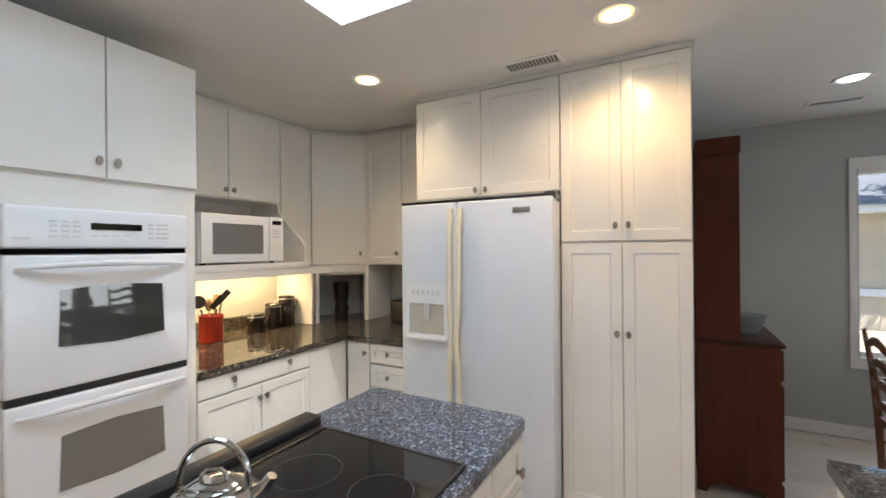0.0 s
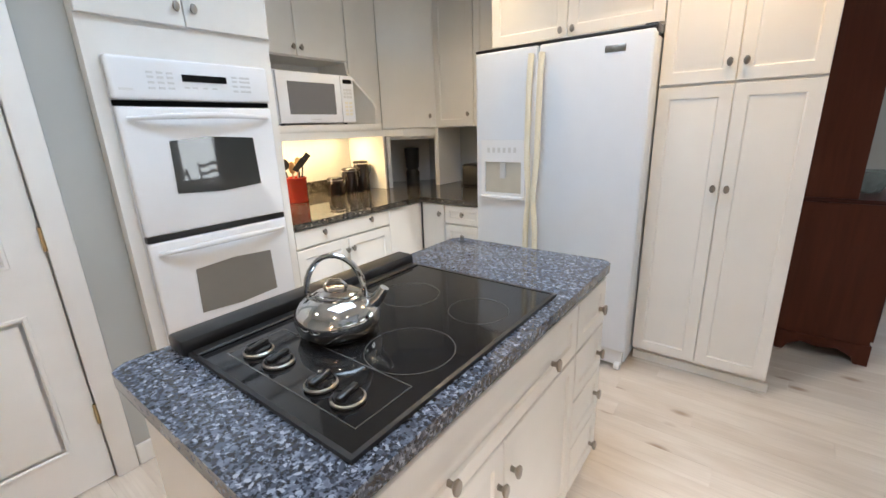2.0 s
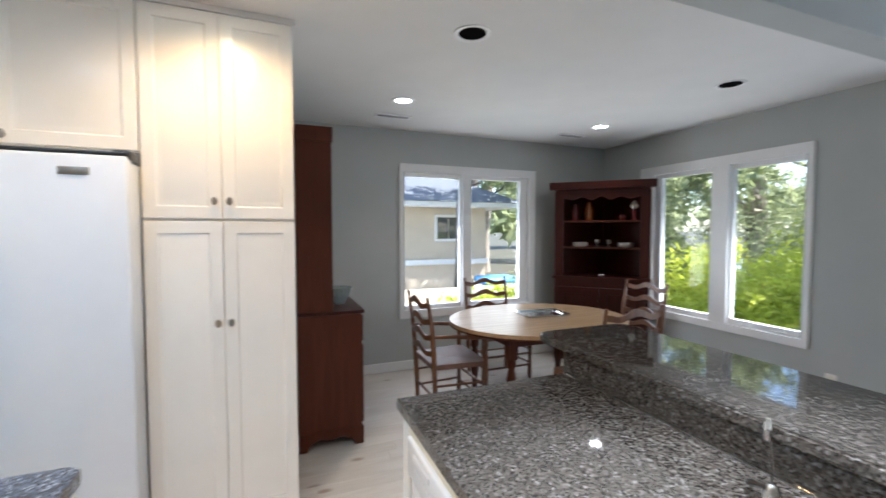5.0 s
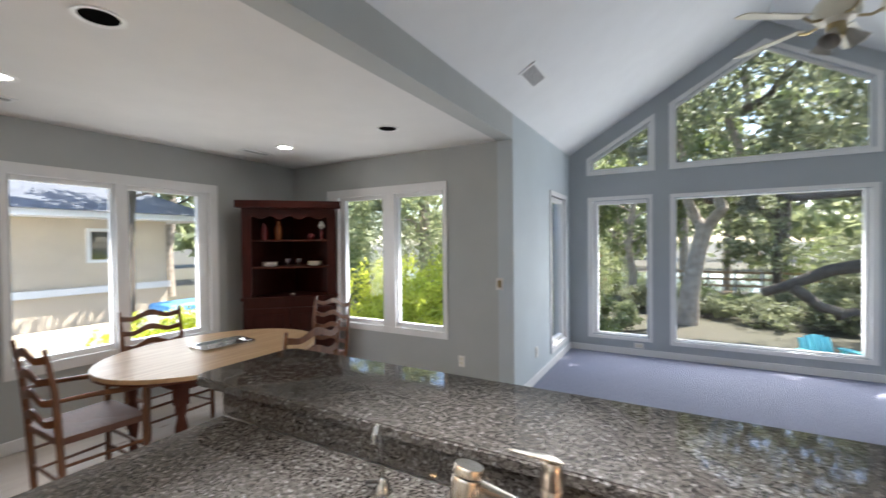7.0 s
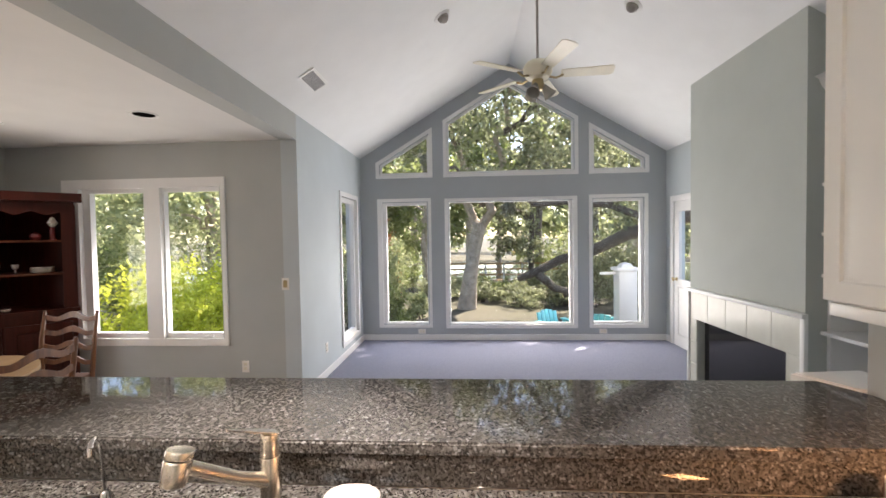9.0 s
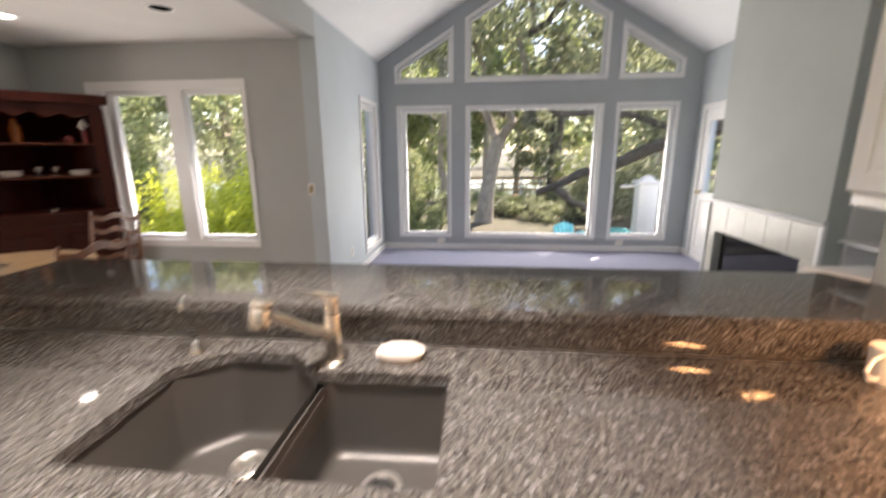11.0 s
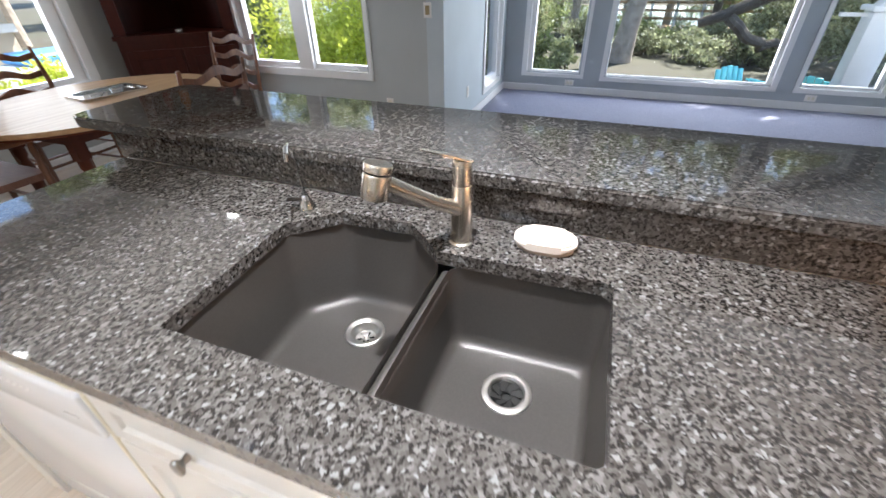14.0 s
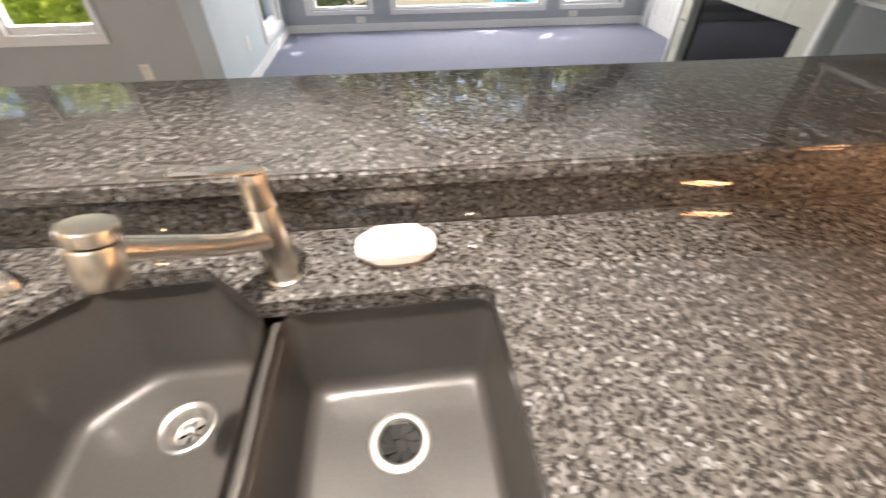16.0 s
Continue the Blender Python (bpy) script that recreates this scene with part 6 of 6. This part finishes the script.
    # litter and grass colours, darkened to include the shade under the trees
    r1.color_ramp.elements[0].color, r1.color_ramp.elements[1].color = (0.035, 0.027, 0.021, 1), (0.10, 0.078, 0.062, 1)
    r2.color_ramp.elements[0].color, r2.color_ramp.elements[1].color = (0.03, 0.036, 0.018, 1), (0.075, 0.08, 0.04, 1)
    l.new(fine.outputs["Fac"], r1.inputs["Fac"])
    l.new(fine.outputs["Fac"], r2.inputs["Fac"])
    l.new(big.outputs["Fac"], mx.inputs["Factor"])
    l.new(r1.outputs["Color"], mx.inputs[6])
    l.new(r2.outputs["Color"], mx.inputs[7])
    l.new(mx.outputs[2], b.inputs["Base Color"])
    return m


def leaf_material(name, dark, light, through=0.35):
    m = bpy.data.materials.new(name)
    m.use_nodes = True
    n, l = m.node_tree.nodes, m.node_tree.links
    b = n["Principled BSDF"]
    b.inputs["Roughness"].default_value = 0.45
    geo, ramp = n.new("ShaderNodeNewGeometry"), n.new("ShaderNodeValToRGB")
    ramp.color_ramp.elements[0].color, ramp.color_ramp.elements[1].color = (*dark, 1), (*light, 1)
    l.new(geo.outputs["Random Per Island"], ramp.inputs["Fac"])
    l.new(ramp.outputs["Color"], b.inputs["Base Color"])
    tl, mx = n.new("ShaderNodeBsdfTranslucent"), n.new("ShaderNodeMixShader")
    mx.inputs[0].default_value = through
    l.new(ramp.outputs["Color"], tl.inputs["Color"])
    l.new(b.outputs[0], mx.inputs[1])
    l.new(tl.outputs[0], mx.inputs[2])
    l.new(mx.outputs[0], n["Material Output"].inputs["Surface"])
    return m


M_GROUND = ground_material()
M_BARK = material("grey_bark", (0.095, 0.078, 0.062), 0.9, vary=0.35, scale=7, bump=0.8, bump_scale=14)
M_BARK_PALE = material("pale_bark", (0.34, 0.29, 0.24), 0.9, vary=0.3, scale=7, bump=0.8, bump_scale=14)
M_LEAF_OAK = leaf_material("oak_leaf", (0.09, 0.105, 0.055), (0.36, 0.39, 0.23), 0.55)
M_LEAF_LIME = leaf_material("lime_leaf", (0.38, 0.44, 0.05), (0.68, 0.72, 0.12), 0.68)
M_LEAF_MID = leaf_material("mid_leaf", (0.12, 0.16, 0.05), (0.34, 0.39, 0.16), 0.55)
# haze put into the leaf colour, for distant trees and some nearer shrubs
M_LEAF_HAZY = leaf_material("hazy_leaf", (0.20, 0.24, 0.11), (0.46, 0.49, 0.27), 0.55)
M_LEAF_RUST = leaf_material("rust_leaf", (0.30, 0.10, 0.03), (0.55, 0.24, 0.08), 0.55)
M_MOSS = leaf_material("spanish_moss", (0.16, 0.17, 0.13), (0.30, 0.31, 0.25), 0.3)

bm = bmesh.new()
bmesh.ops.create_grid(bm, x_segments=2, y_segments=2, size=400, matrix=Matrix.Translation((0, 0, GZ)))
structure("ground", bm, M_GROUND, "leaf-strewn garden ground with patchy grass", "ground")


def leaves(seed, blobs, count, size):
    """Leaf quads scattered in clumps inside ellipsoids (x, y, z, rx, ry, rz): vertices and faces."""
    rng = np.random.default_rng(seed)
    vs, fs = [], []
    vol = np.array([b[3] * b[4] * b[5] for b in blobs])
    for b, share in zip(blobs, vol / vol.sum()):
        n = int(count * share)
        clumps = max(4, n // 45)
        d = rng.normal(size=(clumps, 3))
        d /= np.linalg.norm(d, axis=1)[:, None]
        c = np.array(b[:3]) + d * (rng.random((clumps, 1)) ** 0.45) * np.array(b[3:])
        p = c[rng.integers(0, clumps, n)] + rng.normal(size=(n, 3)) * 0.13 * np.array(b[3:]) ** 0.6
        u = rng.normal(size=(n, 3))
        u /= np.linalg.norm(u, axis=1)[:, None]
        w = np.cross(u, rng.normal(size=(n, 3)))
        w /= np.linalg.norm(w, axis=1)[:, None]
        s = size * (0.6 + 0.8 * rng.random((n, 1)))
        quad = np.stack([p - u * s, p + w * s * 0.45, p + u * s, p - w * s * 0.45], axis=1)
        base = len(vs) * 4
        vs.extend(quad)
    v = np.concatenate(vs).reshape(-1, 3) if vs else np.zeros((0, 3))
    k = len(v) // 4
    return v, np.arange(k * 4).reshape(k, 4)


def leaf_mesh(name, seed, blobs, count, size, mat):
    v, f = leaves(seed, blobs, count, size)
    me = bpy.data.meshes.new(name)
    me.from_pydata(v.tolist(), [], f.tolist())
    me.materials.append(mat)
    return me


def crown(parent, seed, blobs, count, size, mat, name="crown", label=""):
    ob = new(name, leaf_mesh(name, seed, blobs, count, size, mat))
    ob.parent = parent
    return tagged(ob, label) if label else ob


def wander(a, b, seed, n=8, sway=0.25):
    rng = random.Random(seed)
    a, b = Vector(a), Vector(b)
    return [a.lerp(b, i / n) + Vector((rng.uniform(-sway, sway), rng.uniform(-sway, sway), rng.uniform(-sway, sway))) * (0 if i in (0, n) else 1) for i in range(n + 1)]


def limb(name, parent, a, b, r0, r1, seed, mat, sway=0.25):
    pts = wander(a, b, seed, 8, sway)
    return part(name, tube(pts, [r0 + (r1 - r0) * i / 8 for i in range(9)], 10), mat, parent)


oak = thing("live_oak", pose(0, 0, 0), "spreading live oak with mossy limbs beyond the deck", "tree")
part("trunk", tube([(14, 0.62, GZ - 0.1), (14, 0.52, 0.1), (14, 0.35, 1.1), (14, 0.15, 2.0)], [0.34, 0.24, 0.20, 0.22], 14), M_BARK_PALE, oak)
limb("limb", oak, (14, 0.18, 1.9), (14.5, 1.1, 5.6), 0.15, 0.06, 3, M_BARK_PALE)
limb("limb", oak, (14, 0.12, 1.9), (13.6, -0.9, 6.2), 0.16, 0.06, 4, M_BARK_PALE)
limb("limb", oak, (13.9, 0.1, 2.6), (13.4, -3.4, 3.6), 0.13, 0.05, 5, M_BARK)
limb("limb", oak, (10.5, -5.0, 2.2), (12.6, -0.9, 0.35), 0.20, 0.10, 6, M_BARK, 0.18)
limb("limb", oak, (12.3, -1.4, 0.5), (13.0, -3.2, -0.5), 0.12, 0.07, 7, M_BARK, 0.15)
limb("limb", oak, (11.0, -4.6, 1.9), (12.4, 1.8, 3.4), 0.11, 0.04, 8, M_BARK, 0.3)
limb("limb", oak, (13.6, -0.6, 4.8), (11.5, -2.6, 7.0), 0.10, 0.04, 9, M_BARK, 0.3)
limb("limb", oak, (14.2, 0.8, 4.6), (12.0, 2.6, 6.2), 0.10, 0.04, 10, M_BARK, 0.3)
crown(oak, 11, [(12.5, 0.0, 6.6, 3.2, 4.8, 2.2), (12.8, -3.6, 4.4, 2.6, 2.4, 1.7), (12.4, 3.2, 5.4, 2.4, 2.2, 1.6), (12.8, -0.9, 3.9, 1.8, 2.2, 1.0), (12.5, -3.6, 2.4, 1.6, 1.4, 0.8), (13.5, -4.2, 0.7, 1.2, 1.4, 0.6)], 27000, 0.085, M_LEAF_OAK)
# unseen high crown and limb, added to keep sun off the gable windows
crown(oak, 13, [(10.5, -2.5, 10.5, 4.0, 5.5, 1.6), (9.0, -5.5, 9.0, 3.0, 3.5, 1.4)], 12000, 0.22, M_LEAF_OAK)
limb("limb", oak, (13.6, -0.9, 6.2), (10.2, -3.0, 10.4), 0.10, 0.04, 14, M_BARK)
crown(oak, 12, [(12.6, -1.8, 3.0, 0.3, 0.25, 0.8), (12.8, -2.9, 2.6, 0.3, 0.3, 0.9), (12.4, 1.5, 3.6, 0.3, 0.3, 0.7), (12.6, -0.6, 2.6, 0.25, 0.25, 0.7)], 1600, 0.09, M_MOSS, "moss", "hanging grey moss")


def tree(name, x, y, h, r, spread, seed, leaf, count, bark, lab, low=0.45, size=0.12):
    ob = thing(name, pose(0, 0, 0), lab, "tree", "garden trees")
    part("trunk", tube(wander((x, y, GZ - 0.1), (x + 0.2, y, GZ + h), seed, 6, 0.12), [r, r * 0.9, r * 0.85, r * 0.75, r * 0.65, r * 0.5, r * 0.3], 10), bark, ob)
    rng = random.Random(seed)
    blobs = []
    for k in range(7):
        a = rng.uniform(0, 6.28)
        z = GZ + h * rng.uniform(low, 1.0)
        e = (x + spread * rng.uniform(0.3, 0.9) * math.cos(a), y + spread * rng.uniform(0.3, 0.9) * math.sin(a), z)
        limb("limb", ob, (x, y, z - 0.12 * h), e, r * 0.3, r * 0.1, seed * 10 + k, bark, 0.1)
        blobs.append((*e, spread * rng.uniform(0.35, 0.6), spread * rng.uniform(0.35, 0.6), spread * rng.uniform(0.25, 0.45)))
    crown(ob, seed, blobs, count, size, leaf)


for i, (x, y, h, r, sp_, leaf, n) in enumerate(((24, 3.6, 10, 0.22, 3.4, M_LEAF_MID, 5000), (27, 7.5, 12, 0.25, 4.0, M_LEAF_HAZY, 5000), (30, 0.5, 13, 0.28, 4.5, M_LEAF_HAZY, 5000), (28, -4, 12, 0.25, 4.2, M_LEAF_HAZY, 5000), (24, -8.5, 11, 0.25, 4.0, M_LEAF_MID, 5000), (36, -10, 14, 0.3, 5.5, M_LEAF_HAZY, 4500), (38, 4.5, 14, 0.3, 5.5, M_LEAF_HAZY, 4500), (17, 9, 9, 0.2, 3.2, M_LEAF_MID, 5000), (12.5, 8.2, 7, 0.16, 2.6, M_LEAF_HAZY, 5000), (20, 13, 12, 0.25, 4.5, M_LEAF_HAZY, 5000), (9.5, 12.0, 8, 0.2, 2.8, M_LEAF_MID, 5000), (8.2, 17, 12, 0.22, 3.5, M_LEAF_HAZY, 5000), (11.0, 21, 13, 0.25, 4.5, M_LEAF_HAZY, 4500), (2, 27, 14, 0.3, 6.0, M_LEAF_HAZY, 4500), (-4, 27, 14, 0.3, 6.0, M_LEAF_HAZY, 4500), (5.6, 12.4, 9, 0.17, 1.6, M_LEAF_MID, 2500), (18.5, 2.4, 6.5, 0.15, 2.6, M_LEAF_MID, 6000), (19.0, -2.2, 6.0, 0.14, 2.6, M_LEAF_OAK, 6000), (17.5, -6.2, 6.5, 0.15, 2.8, M_LEAF_OAK, 6000), (21, 6.2, 7.5, 0.15, 2.8, M_LEAF_MID, 6000), (22, -1.0, 8.0, 0.16, 3.0, M_LEAF_MID, 6000))):
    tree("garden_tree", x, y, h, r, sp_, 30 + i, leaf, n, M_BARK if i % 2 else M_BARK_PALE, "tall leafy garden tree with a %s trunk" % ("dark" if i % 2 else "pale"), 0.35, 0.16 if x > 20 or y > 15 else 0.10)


def shrub(x, y, rx, ry, h, seed, leaf, n, lab, size=0.05):
    ob = thing("garden_shrub", pose(0, 0, 0), lab, "shrub", "garden shrubs")
    rng = random.Random(seed)
    blobs = [(x + rng.uniform(-0.6, 0.6) * rx, y + rng.uniform(-0.6, 0.6) * ry, GZ + h * rng.uniform(0.3, 0.72), rx * 0.6, ry * 0.6, h * 0.36) for _ in range(6)]
    for k in range(5):
        e = blobs[k]
        limb("stem", ob, (x + rng.uniform(-0.2, 0.2), y, GZ - 0.05), e[:3], 0.02, 0.008, seed + k, M_BARK, 0.05)
    crown(ob, seed, blobs, n, size, leaf)


# the low ones after the orange-leaved shrub are added to cover sunlit ground
for i, (x, y, rx, ry, h, leaf, n) in enumerate(((7.2, 4.6, 1.1, 1.2, 1.9, M_LEAF_LIME, 9000), (8.3, 6.4, 1.3, 1.3, 2.0, M_LEAF_LIME, 9000), (9.6, 5.0, 1.3, 1.2, 2.1, M_LEAF_LIME, 7000), (10.2, 8.6, 1.5, 1.5, 2.2, M_LEAF_MID, 6000), (6.0, 6.8, 1.0, 1.0, 1.6, M_LEAF_LIME, 6000), (10.2, 2.6, 0.8, 0.8, 1.3, M_LEAF_MID, 4000), (11.2, 3.6, 0.9, 0.8, 1.7, M_LEAF_HAZY, 4000), (2.4, 8.0, 0.9, 0.5, 0.75, M_LEAF_LIME, 4000), (4.6, 9.2, 1.0, 0.8, 1.0, M_LEAF_LIME, 4000), (6.6, 9.8, 1.0, 0.9, 1.4, M_LEAF_MID, 4000), (17.0, 3.4, 1.0, 1.0, 1.3, M_LEAF_MID, 3000), (16.5, -2.4, 1.2, 1.4, 1.0, M_LEAF_OAK, 3000), (17.5, 1.0, 1.2, 1.2, 0.9, M_LEAF_HAZY, 3000), (16.0, -5.2, 1.3, 1.4, 1.5, M_LEAF_OAK, 4000), (11.8, 1.9, 0.6, 0.5, 0.9, M_LEAF_HAZY, 2500), (11.5, 6.2, 1.6, 1.6, 3.6, M_LEAF_HAZY, 8000), (12.6, 8.8, 1.8, 1.6, 4.2, M_LEAF_HAZY, 8000), (10.6, 11.0, 1.6, 1.6, 4.0, M_LEAF_HAZY, 8000), (21, 4.2, 1.8, 1.8, 2.6, M_LEAF_MID, 5000), (20.5, -3.8, 1.8, 2.2, 2.6, M_LEAF_MID, 5000), (15.0, -3.6, 1.2, 1.2, 2.6, M_LEAF_OAK, 6000), (13.2, 2.9, 0.8, 0.7, 2.4, M_LEAF_HAZY, 5000), (15.5, 3.3, 0.9, 0.7, 2.9, M_LEAF_RUST, 1400), (14.6, -1.2, 1.0, 0.8, 0.8, M_LEAF_OAK, 3000), (15.2, 0.2, 1.0, 0.9, 0.7, M_LEAF_OAK, 3000), (14.4, -2.6, 1.0, 0.8, 1.1, M_LEAF_OAK, 3500), (16.8, -0.6, 1.1, 1.2, 0.8, M_LEAF_MID, 3000), (13.4, -4.6, 1.2, 1.1, 2.4, M_LEAF_OAK, 6000), (16.2, 1.9, 0.9, 0.9, 0.9, M_LEAF_OAK, 3000), (18.2, -4.6, 1.6, 1.6, 2.2, M_LEAF_OAK, 5000))):
    shrub(x, y, rx, ry, h, 70 + i, leaf, n, "bushy %s garden shrub" % {"lime_leaf": "bright yellow-green", "oak_leaf": "dark green", "mid_leaf": "green", "hazy_leaf": "pale green", "rust_leaf": "sparse orange-leaved"}[leaf.name])
ob = new("far_woods", leaf_mesh("far_woods", 5, [(60, -25, 7, 4, 22, 9), (62, 15, 7, 4, 24, 9), (40, 45, 7, 22, 4, 9), (-5, 50, 7, 26, 4, 9), (40, -14, 3, 3, 14, 5), (41, 12, 3, 3, 16, 5), (26, 26, 3, 12, 3, 5)], 60000, 0.42, M_LEAF_HAZY))
tagged(ob, "distant band of woods in haze-paled green", "woods", kind="stuff")

# neighbour's house and drive
M_STUCCO = material("beige_stucco", (0.55, 0.47, 0.36), 0.85, vary=0.06, scale=2, bump=0.2, bump_scale=60)
M_SHINGLE = material("slate_shingle", (0.10, 0.11, 0.13), 0.8, vary=0.25, scale=6, bump=0.3, bump_scale=20)
M_CONCRETE = material("pale_concrete", (0.55, 0.52, 0.48), 0.85, vary=0.08, scale=3)
hs = thing("neighbour_house", pose(0, 15, GZ), "beige single-storey house with a dark hipped roof", "house")
part("wall", box(-8, 0, 0, 7.85, 8, 3.1), M_STUCCO, hs, smooth=False)
part("fascia", box(-8.9, -0.95, 3.08, 8.85, 8.9, 3.26), M_TRIM, hs, "white fascia and gutter", smooth=False)
bm = bmesh.new()
low = [bm.verts.new(c) for c in ((-9, -1.05, 3.24), (8.95, -1.05, 3.24), (8.95, 9, 3.24), (-9, 9, 3.24))]
top = [bm.verts.new(c) for c in ((-4, 4, 5.6), (4.6, 4, 5.6))]
for f in ((low[0], low[1], top[1], top[0]), (low[1], low[2], top[1]), (low[2], low[3], top[0], top[1]), (low[3], low[0], top[0]), tuple(low)):
    bm.faces.new(f)
part("roof", bm, M_SHINGLE, hs, "dark slate-grey shingle hip roof", smooth=False)
for wx in (5.87, 2.6, -0.6):
    w = part("window", ring_frame(rect(wx - 0.08, 1.86, wx + 0.98, 2.82), rect(wx, 1.94, wx + 0.90, 2.74), -0.06, 0.0), M_TRIM, hs, smooth=False)
    for k in range(2):
        part("pane", box(wx + 0.02 + 0.45 * k, -0.03, 1.96, wx + 0.43 + 0.45 * k, -0.02, 2.72), M_GREYGLASS, w, smooth=False)
part("band", box(-8, -0.12, 1.02, 7.9, 0, 1.20), M_TRIM, hs, "white ledge along the wall", smooth=False)
structure("driveway", box(-6, 8.9, GZ + 0.004, 7.6, 14.95, GZ + 0.03), M_CONCRETE, "sunlit pale concrete drive", "driveway")
structure("wall_garden", box(-6, 11.6, GZ, 5.4, 11.8, -0.12), M_STUCCO, "low pale garden wall along the drive", "wall")
tr2 = thing("garden_trailer", pose(5.6, 11.4, GZ), "white utility trailer with blue tarp beside the drive", "trailer")
part("bed", box(0, -0.5, 0.35, 1.5, 0.5, 0.75, None, 0.03), M_TRIM, tr2)
part("tarp", box(0.2, -0.45, 0.76, 1.3, 0.45, 0.95, None, 0.08, 3), material("blue_tarp", (0.10, 0.30, 0.55), 0.5, vary=0.2), tr2, "crumpled blue tarp")
for k in (0.35, 1.15):
    part("wheel", lathe([(0, -0.06), (0.2, -0.06), (0.23, 0), (0.2, 0.06), (0, 0.06)], 20), M_BLACK, tr2, "black tyre", at=pose(k, -0.55, 0.23, 90))

# deck, garden chairs, post, dock
M_DECK = wood("weathered_deck", (0.20, 0.18, 0.16), (0.34, 0.31, 0.28), 0.8, (12, 1, 12), 2)
deck = structure("deck", box(7.0, -5.5, GZ, 10.2, 3.6, GZ + 0.08), M_DARK, "low weathered timber deck", "deck")
plank = mesh_of("deck_board", box(-0.068, -4.5, 0, 0.068, 4.5, 0.03, None, 0.006, 1), M_DECK, False)
for k in range(22):
    ob = new("deck_board", plank)
    ob.parent = deck
    ob.location = (7.08 + 0.145 * k, -0.95, GZ + 0.08)


def adirondack(x, y, rz):
    ob = thing("garden_chair", pose(x, y, GZ + 0.11, 0, 0, rz), "turquoise plastic adirondack chair on the deck", "chair", "deck chairs")
    teal = bpy.data.materials.get("turquoise_plastic") or material("turquoise_plastic", (0.16, 0.62, 0.66), 0.45, vary=0.05)
    for k in range(5):
        h = 0.86 + 0.07 * math.sin(math.pi * (k + 0.5) / 5)
        part("back_slat", box(-0.045, -0.012, 0, 0.045, 0.012, h - 0.38, None, 0.008, 2), teal, ob, at=pose(-0.2 + 0.1 * k, 0.26, 0.22, -16))
    part("seat", box(-0.27, -0.25, 0.30, 0.27, 0.28, 0.33, None, 0.01, 2), teal, ob, at=pose(0, 0, 0, 8))
    for sx in (-0.32, 0.32):
        part("arm", box(sx - 0.06, -0.32, 0.54, sx + 0.06, 0.30, 0.565, None, 0.012, 2), teal, ob)
        part("front_leg", box(sx - 0.02, -0.28, 0, sx + 0.02, -0.20, 0.54, None, 0.006, 1), teal, ob)
        part("back_leg", box(sx - 0.02, 0.20, 0, sx + 0.02, 0.28, 0.54, None, 0.006, 1), teal, ob)


adirondack(8.75, -2.15, 60)
adirondack(8.6, -1.22, -60)
pst = thing("deck_post", pose(7.75, -2.14, GZ), "white painted square deck post with a cap", "post")
part("shaft", box(-0.14, -0.15, 0.08, 0.14, 0.15, 1.72, None, 0.01, 2), M_TRIM, pst)
part("cap", box(-0.18, -0.19, 1.72, 0.18, 0.19, 1.78, None, 0.015, 2), M_TRIM, pst)
part("finial", lathe([(0.15, 1.78), (0.10, 1.84), (0, 1.87)], 4), M_TRIM, pst, at=pose(0, 0, 0, 0, 0, 45))
part("rail", box(-0.03, 0.15, 1.66, 0.03, 0.42, 1.70), M_TRIM, pst, smooth=False)
dk = thing("garden_bridge", pose(19.5, -4.5, GZ), "pale timber footbridge with rails", "bridge")
part("walkway", box(0, 0, 0.1, 1.4, 6.2, 0.25), M_TABLE, dk, smooth=False)
for k in range(8):
    part("rail_post", box(0.0, 0.1 + 0.83 * k, 0.25, 0.08, 0.18 + 0.83 * k, 1.1), M_TRIM, dk, smooth=False)
for z in (0.55, 0.8, 1.05):
    part("rail", box(0.0, 0.0, z, 0.06, 6.2, z + 0.08), M_TABLE, dk, smooth=False)
structure("water", box(21.5, -30, GZ + 0.01, 34, 30, GZ + 0.03), material("pond_water", (0.05, 0.06, 0.05), 0.08, vary=0.2, scale=1), "still pond behind the oak", "water")

# ---- floor planks ----
PL = []
rng = random.Random(4)
plank_w = 0.118
rows = int((NY + 1.2) / plank_w)
meshes = {}
for r in range(rows):
    y0 = -1.2 + r * plank_w
    x = -2.65 - rng.uniform(0, 1.2)
    while x < EX:
        ln = rng.choice((0.9, 1.2, 1.5, 1.8))
        x0, x1 = max(x, -2.65), min(x + ln, EX if y0 > VN - 0.1 else 2.0)
        if x1 - x0 > 0.15:
            PL.append((x0, x1, y0))
        x += ln
near = [p for p in PL if p[0] < 3.0 and p[1] > -1.7 and 0.2 < p[2] < 4.6][:300]
far = [p for p in PL if p not in near]
for x0, x1, y0 in near:
    ln = round(x1 - x0, 2)
    if ln not in meshes:
        meshes[ln] = mesh_of("plank", box(0, 0, -0.006, ln - 0.0007, plank_w - 0.0007, 0.0, None, 0.0004, 1), M_FLOOR, False)
    ob = new("plank", meshes[ln])
    ob.parent = floor
    ob.location = (x0, y0, 0)
bm = bmesh.new()
for x0, x1, y0 in far:
    box(x0, y0, -0.006, x1 - 0.0007, y0 + plank_w - 0.0007, 0.0, bm)
ob = part("plank_rest", bm, M_FLOOR, floor, smooth=False)
ob["kind"] = "stuff"
